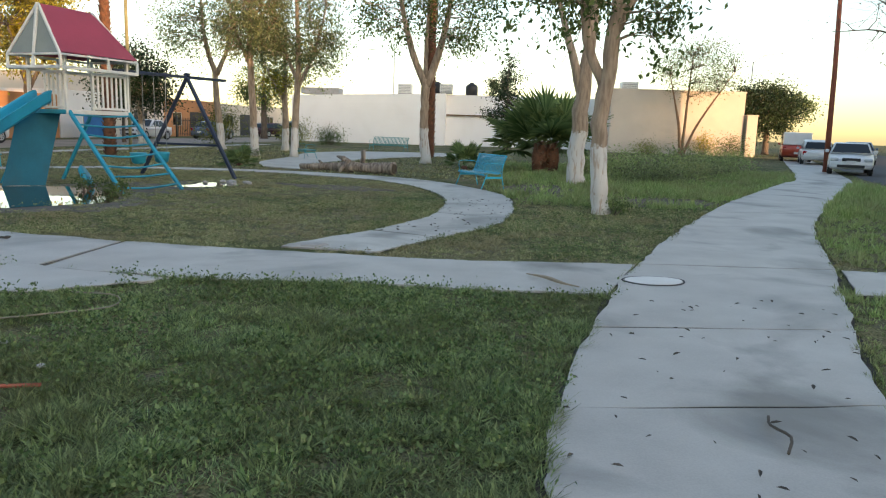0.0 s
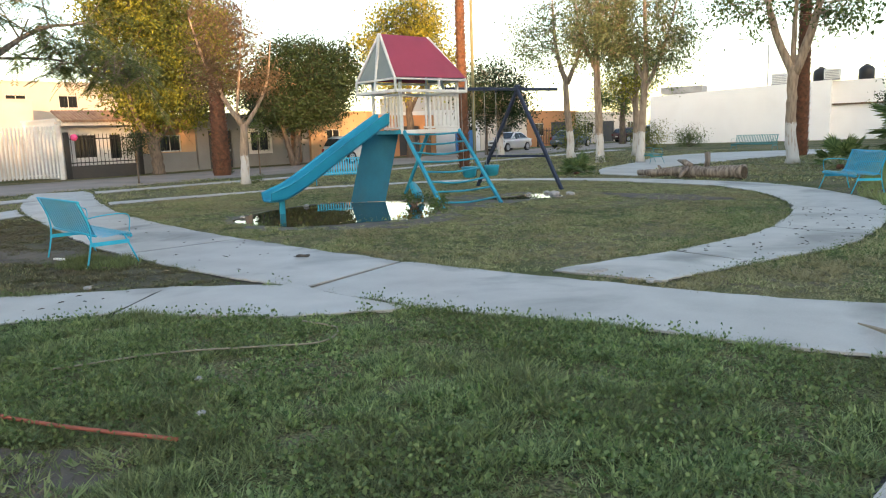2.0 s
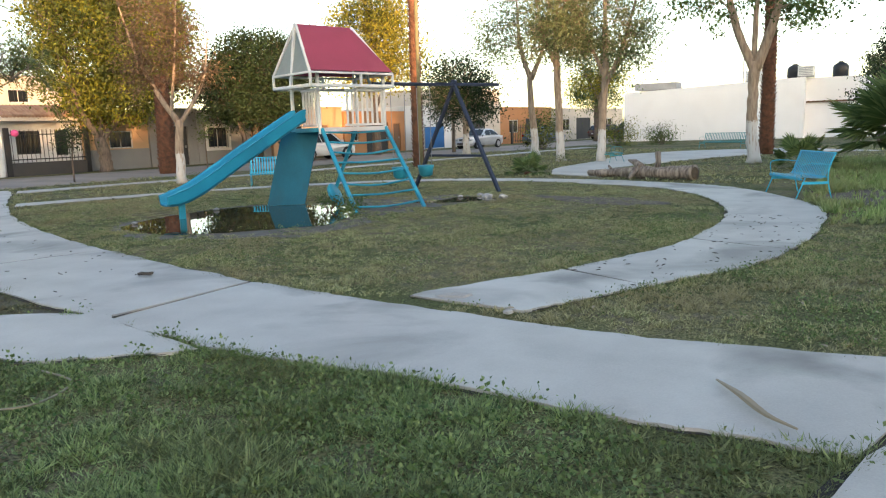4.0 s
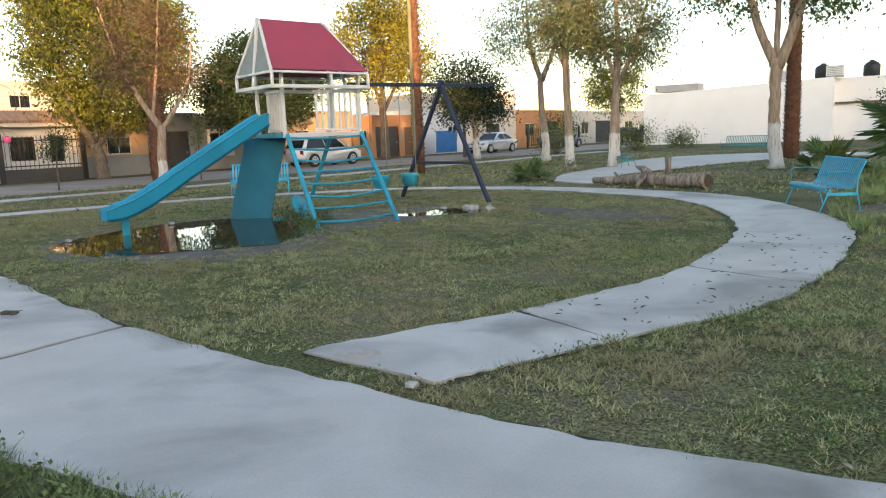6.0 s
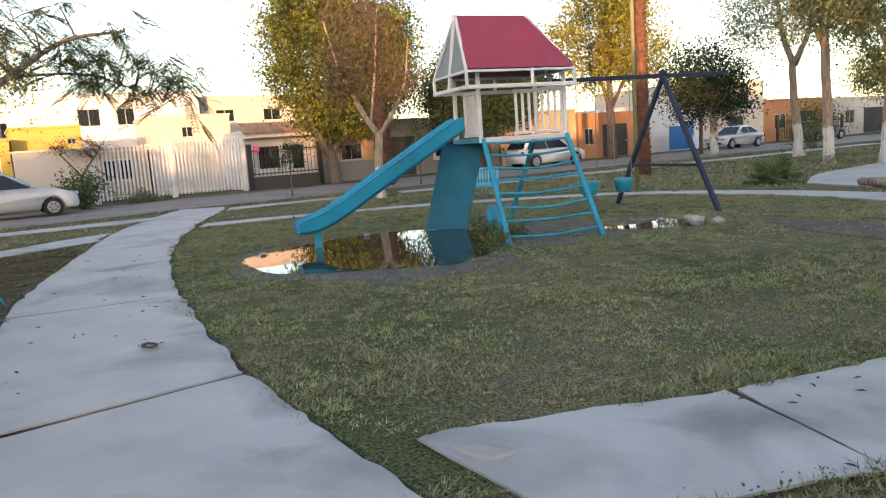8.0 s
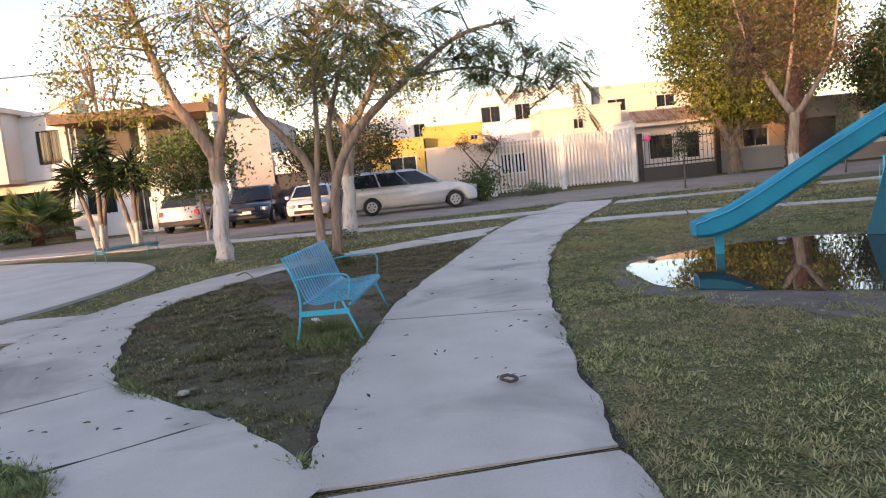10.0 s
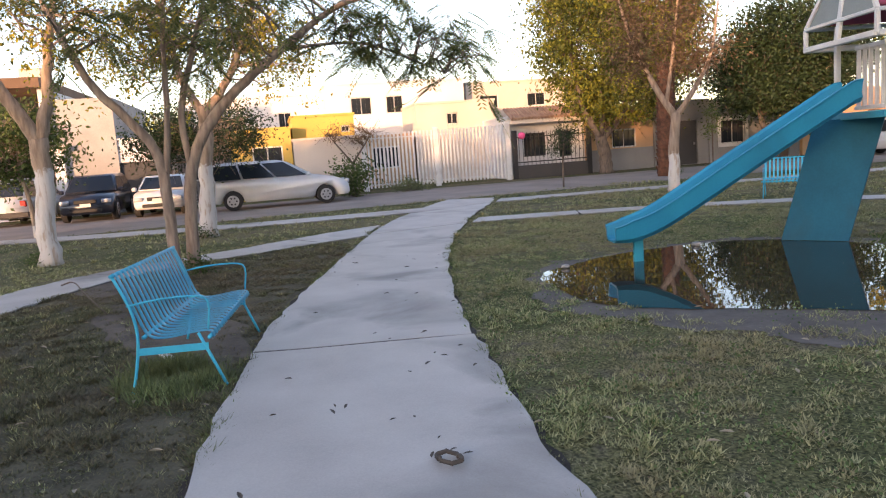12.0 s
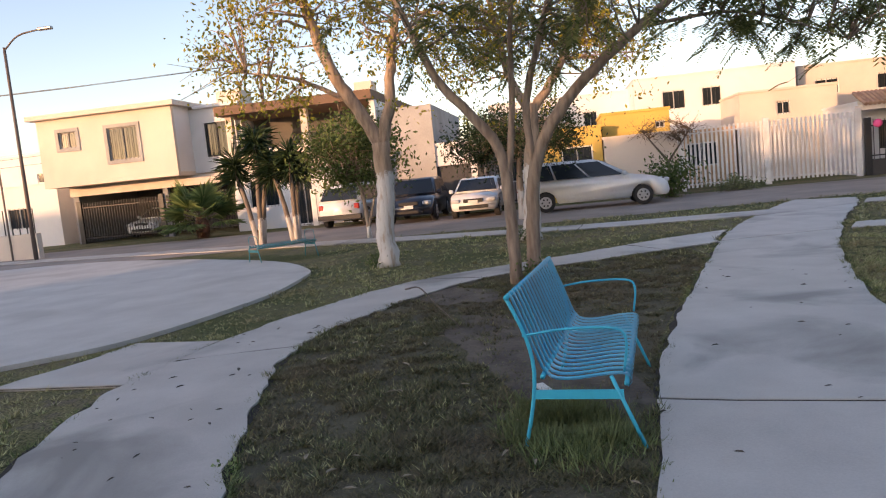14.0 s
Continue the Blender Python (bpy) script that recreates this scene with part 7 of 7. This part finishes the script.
# flattened ring of dark fibre on the path
bm = bmesh.new()
tube(bm, [(.075 * math.cos(a) + .014 * math.sin(5 * a), .05 * math.sin(a) + .01 * math.cos(7 * a), .012 + .006 * math.sin(3 * a)) for a in [i * 6.2832 / 18 for i in range(19)]], .012, 5)
ob = part("fibre_ring", bm, DROP)
ob.matrix_world = pose(-5.25, 9.87, .022, 0, 0, 20)
tagged(ob, "dark twisted fibre ring dropped on the path", "ring")
# dry palm leaf on the cross path
bm = bmesh.new()
tube(bm, smooth_line([(.95, 9.0, .03), (1.12, 8.75, .05), (1.27, 8.55, .04), (1.42, 8.45, .03)], 3), [.006, .01, .014, .018, .02, .018, .014, .01, .008, .006], 5)
tagged(part("dry_palm_stalk", bm, LITTER), "dry brown palm stalk on the cross path", "stalk")
bm = bmesh.new()
tube(bm, smooth_line([(1.95, 4.9, .03), (2.02, 5.05, .05), (1.98, 5.2, .045), (2.03, 5.36, .03)], 3), .008, 5)
tagged(part("dark_twig", bm, DROP), "dark bent twig on the walkway", "twig")


# ---- spilled mortar and soil where the paths nearly meet ----
def spill(name, x, y, rx, ry, h, turn, material, label, category, seed):
    """A low crusty heap with an uneven rim."""
    bm = bmesh.new()
    rings, around = 5, 18
    tip = bm.verts.new((x, y, 0.012 + h))
    rows = []
    for r in range(1, rings + 1):
        f, row = r / rings, []
        for k in range(around):
            a = 6.2832 * k / around
            rad = f * (1 + 0.35 * noise.noise((math.cos(a) * 1.5 + seed, math.sin(a) * 1.5, seed)))
            px, py, c, s = math.cos(a) * rx * rad, math.sin(a) * ry * rad, math.cos(radians(turn)), math.sin(radians(turn))
            zz = h * (1 - f * f) * (1 + 0.9 * noise.noise((px * 14, py * 14, seed)))
            row.append(bm.verts.new((x + px * c - py * s, y + px * s + py * c, (0.012 + zz) if r < rings else -0.02)))
        rows.append(row)
    for k in range(around):
        j = (k + 1) % around
        bm.faces.new((tip, rows[0][k], rows[0][j]))
        for r in range(rings - 1):
            bm.faces.new((rows[r][k], rows[r + 1][k], rows[r + 1][j], rows[r][j]))
    tagged(part(name, bm, material), label, category)


spill("mortar_spill", -1.58, 10.36, .21, .09, .022, 20, P_BLOCK, "crusty spill of dried mortar on the path's end", "mortar", 3)


# ---- grass ----
def value_noise(x, y, cell, seed):
    """Smooth random values between 0 and 1 over the plan."""
    table = np.random.default_rng(seed).random((256, 256))
    gx, gy = x / cell, y / cell
    i, j = np.floor(gx).astype(int), np.floor(gy).astype(int)
    fx, fy = gx - i, gy - j
    fx, fy = fx * fx * (3 - 2 * fx), fy * fy * (3 - 2 * fy)
    a, b, c, d = table[i % 256, j % 256], table[(i + 1) % 256, j % 256], table[i % 256, (j + 1) % 256], table[(i + 1) % 256, (j + 1) % 256]
    return (a * (1 - fx) + b * fx) * (1 - fy) + (c * (1 - fx) + d * fx) * fy


def grass(name, x0, x1, y0, y1, density, h, label, material=GRASS, seed=1, patch=0.0, keep=None, lean=0.5, width=0.0065, avoid=None, spots=None):
    """Blades of grass over a stretch of lawn, off the paths and the puddles; thin where the patch noise says so."""
    rng = np.random.default_rng(seed)
    per = 7
    n = int((x1 - x0) * (y1 - y0) * density / per)
    x, y = rng.uniform(x0, x1, n), rng.uniform(y0, y1, n)
    if spots is not None:
        x, y = spots
        n = len(x)
    ok = np.ones(n, bool)
    for poly in HARD if spots is None else []:
        ok &= ~inside(poly, x, y)
    for poly in keep or []:
        ok &= inside(poly, x, y)
    for poly in avoid or []:
        ok &= ~inside(poly, x, y)
    for poly in BARE if name == "grass" else []:
        ok &= ~(inside(poly, x, y) & (rng.random(n) > 0.22))
    big, small = value_noise(x, y, 1.1, 1), value_noise(x, y, 0.2, 2)
    u = (big - 0.5) * 0.8 + (small - 0.5) * 1.2
    ok &= rng.random(n) > patch * (0.5 - u * 0.9)
    ok &= rng.random(n) < 0.4 + 1.2 * small
    ok &= ~(inside(MUDRING, x, y) & (rng.random(n) * 0.35 + small * 0.65 < 0.62))
    x, y, u = x[ok], y[ok], u[ok]
    tuft = h * rng.uniform(0.5, 1.4, len(x)) * np.clip(0.85 + 0.9 * u, 0.35, 1.9)
    x, y, tuft = (np.repeat(v, per) for v in (x, y, tuft))
    n = len(x)
    la = rng.uniform(0, 6.2832, n)
    x, y = x + np.cos(la) * 0.012, y + np.sin(la) * 0.012
    hh = tuft * rng.uniform(0.5, 1.15, n)
    a = la + 1.57 + rng.uniform(-0.5, 0.5, n)
    le = tuft * rng.uniform(0.25, 1.3, n) * lean * 1.6
    w = width * rng.uniform(0.7, 1.4, n)
    z = np.full(n, -0.025)
    p0 = np.stack([x - np.cos(a) * w, y - np.sin(a) * w, z], 1)
    p1 = np.stack([x + np.cos(a) * w, y + np.sin(a) * w, z], 1)
    p2 = np.stack([x + np.cos(la) * le, y + np.sin(la) * le, z + hh], 1)
    ob = tri_part(name, np.stack([p0, p1, p2], 1), material)
    return tagged(ob, label, "grass", kind="stuff")


LAWN = closed_line([(-3.9, 10.15), (-2.6, 10.05), (-1.95, 10.4), (-1.04, 11.95), (-0.35, 14.4), (-0.3, 16.3), (-1.1, 19.6), (-2.2, 21.4), (-3.75, 22.5), (-6.5, 23.4), (-9.2, 23.5), (-11, 22.6), (-13.2, 20.6), (-15.5, 16.7), (-16.3, 15), (-15, 13.8), (-12.7, 12.6), (-9.4, 11.45), (-7, 10.8)], 3)
TRODDEN = leaf_mat("dark_trodden_turf", (0.05, 0.062, 0.024), (0.22, 0.20, 0.10), 0.2, (0.15, 0.115, 0.07))
LITTER = leaf_mat("brown_leaf_litter", (0.07, 0.05, 0.032), (0.30, 0.22, 0.14), 0.1, (0.20, 0.14, 0.09))
def verge(polys, seed, per_metre=110, reach=0.10, over=0.025):
    """Spots along both edges of the paths, a little over the concrete and further out on the lawn."""
    rng = np.random.default_rng(seed)
    xs, ys = [], []
    for poly in polys:
        p = np.asarray(poly)[:, :2]
        q = np.roll(p, -1, axis=0)
        for a, b in zip(p, q):
            d = b - a
            L = np.linalg.norm(d)
            if L < 1e-3 or L > 0.9 or not (-17 < a[0] < 7 and 3 < a[1] < 25):
                continue
            k = max(1, int(L * per_metre))
            f = rng.random(k)[:, None]
            off = (rng.random(k) ** 1.6 * reach - over)[:, None]
            nrm = np.array((d[1], -d[0])) / L
            c = a + d * f
            for side in (1, -1):
                e = c + nrm * side * np.abs(off)
                keep = inside(poly, e[:, 0], e[:, 1]) == (off[:, 0] < 0)
                xs.append(e[keep, 0])
                ys.append(e[keep, 1])
    x, y = np.concatenate(xs), np.concatenate(ys)
    ok = rng.random(len(x)) < value_noise(x, y, 0.35, 9) * 1.7 - 0.15
    for poly in polys:
        ok &= ~(inside(poly, x, y) & (rng.random(len(x)) < 0.45))
    return x[ok], y[ok]


def leafy_weeds(name, x0, x1, y0, y1, clumps, label, material, seed, size=.026, spread=.035, leaves=11):
    """Low broad-leaved weeds in drifts among the blades."""
    rng = np.random.default_rng(seed)
    x, y = rng.uniform(x0, x1, clumps), rng.uniform(y0, y1, clumps)
    ok = rng.random(clumps) < value_noise(x, y, 0.7, seed) * 1.8 - 0.35
    for poly in HARD + [ISLAND]:
        ok &= ~inside(poly, x, y)
    for poly in BARE:
        ok &= ~(inside(poly, x, y) & (rng.random(clumps) < 0.8))
    c = np.stack([x[ok], y[ok], rng.uniform(0.01, 0.05, ok.sum())], 1)
    tris = leaf_tris(c, rng.uniform(0.6, 1.3, len(c)) * spread, leaves, size, rng, -0.4, .7)
    tris[..., 2] = np.maximum(tris[..., 2], -0.012)
    return tagged(leaf_quads(name, tris, material, None), label, "weeds", kind="stuff")


EDGE = leaf_mat("path_edge_grass", (0.03, 0.06, 0.016), (0.30, 0.35, 0.13), 0.3, (0.12, 0.12, 0.05))
WEED = leaf_mat("low_leafy_weeds", (0.035, 0.085, 0.02), (0.28, 0.365, 0.15), 0.3, (0.11, 0.15, 0.05))
grass("grass", 0, 0, 0, 0, 0, .042, "fringe of grass growing over the path edges", EDGE, 31, 0, None, .9, .005, None, verge(HARD[:11], 5))
leafy_weeds("weeds", -7.5, 2.2, 2.6, 8.5, 9000, "low leafy weeds spread through the lush lawn", WEED, 41, .03, .05, 10)
leafy_weeds("weeds", -1.5, 5.0, 10.0, 16.5, 5000, "low leafy weeds in the mown grass", WEED, 42, .022, .03, 8)
leafy_weeds("weeds", -13.0, -0.5, 10.5, 18.0, 5000, "small leafy weeds in the play lawn", WEED, 43, .022, .035, 7)
grass("grass", -7.5, 2.2, 2.6, 8.5, 10500, .052, "lush green lawn grass with weeds", GRASS, 1, .45, None, .95, .0045, [ISLAND])
grass("grass", -16.0, -4.0, 6.0, 12.0, 9500, .034, "dark trodden grass round the bench", TRODDEN, 21, .3, [ISLAND], 1.0, .006)
grass("weeds", -7.5, 2.2, 2.6, 8.5, 900, .05, "broad-leaved pale weeds among the lawn grass", FRESH, 24, .9, None, 1.1, .011, [ISLAND])
grass("leaf_litter", -16.0, -4.0, 6.0, 12.0, 3200, .014, "brown leaf litter trodden into the turf", LITTER, 22, .9, [ISLAND], 1.6, .011)
grass("leaf_litter", -6.0, -1.2, 2.8, 6.2, 7000, .016, "brown leaf litter on the bare soil", LITTER, 25, .1, [BARE[1]], 1.8, .011)
grass("grass", -6.0, -1.2, 2.8, 6.2, 2600, .05, "thin weedy grass on the bare soil", GRASS, 26, .9, [BARE[0]], .9, .006)
grass("leaf_litter", -16.0, 0.0, 10.0, 23.6, 260, .014, "scattered brown leaf scraps in the play lawn", LITTER, 23, .9, [LAWN], 1.6, .011)
grass("grass", 2.2, 8.0, 3.0, 9.0, 1500, .07, "green grass verge beyond the walkway", FRESH, 2, .3)
grass("grass", -16.5, 0.0, 10.0, 23.6, 4200, .034, "mown thin grass of the play lawn", SHORT, 3, .6, [LAWN], .9, .0055)
grass("grass", -1.5, 5.0, 9.5, 16.5, 4200, .04, "mown grass between the paths", SHORT, 4, .5, None, .9, .0055)
grass("grass", 0.5, 14.0, 16.5, 34.0, 650, .16, "tall weedy grass under the trees", FRESH, 5, .7, None, .5, .012)
grass("grass", 5.0, 14.0, 10.0, 24.0, 750, .10, "bright grass by the street", FRESH, 6, .5, None, .5, .010)
grass("grass", -16.5, -4.0, 6.2, 12.5, 700, .035, "sparse trodden grass round the bench", SHORT, 7, .9, None, .8)
grass("grass", -16.0, -5.5, 2.0, 7.5, 700, .04, "sparse grass strip by the oval plaza", SHORT, 8, .8, None, .8)
grass("grass", -24.0, -14.0, 4.5, 24.0, 350, .06, "dry grass beside the street walk", SHORT, 9, .7, None, .7, .010)
grass("grass", -20.0, 2.0, 23.5, 48.0, 220, .07, "thin grass beyond the play lawn", SHORT, 10, .7, None, .7, .014)
grass("grass", -20.0, -9.0, 18.0, 30.0, 350, .055, "dry grass behind the play lawn", SHORT, 11, .7, None, .7, .010)
grass("grass", 0, 0, 0, 0, 0, .12, "tuft of long green grass under the bench", GRASS, 12, 0, None, .6, .0045, None, tuple(np.random.default_rng(12).normal(size=(2, 1800)) * np.array([[.24], [.17]]) + np.array([[-7.7], [8.6]])))
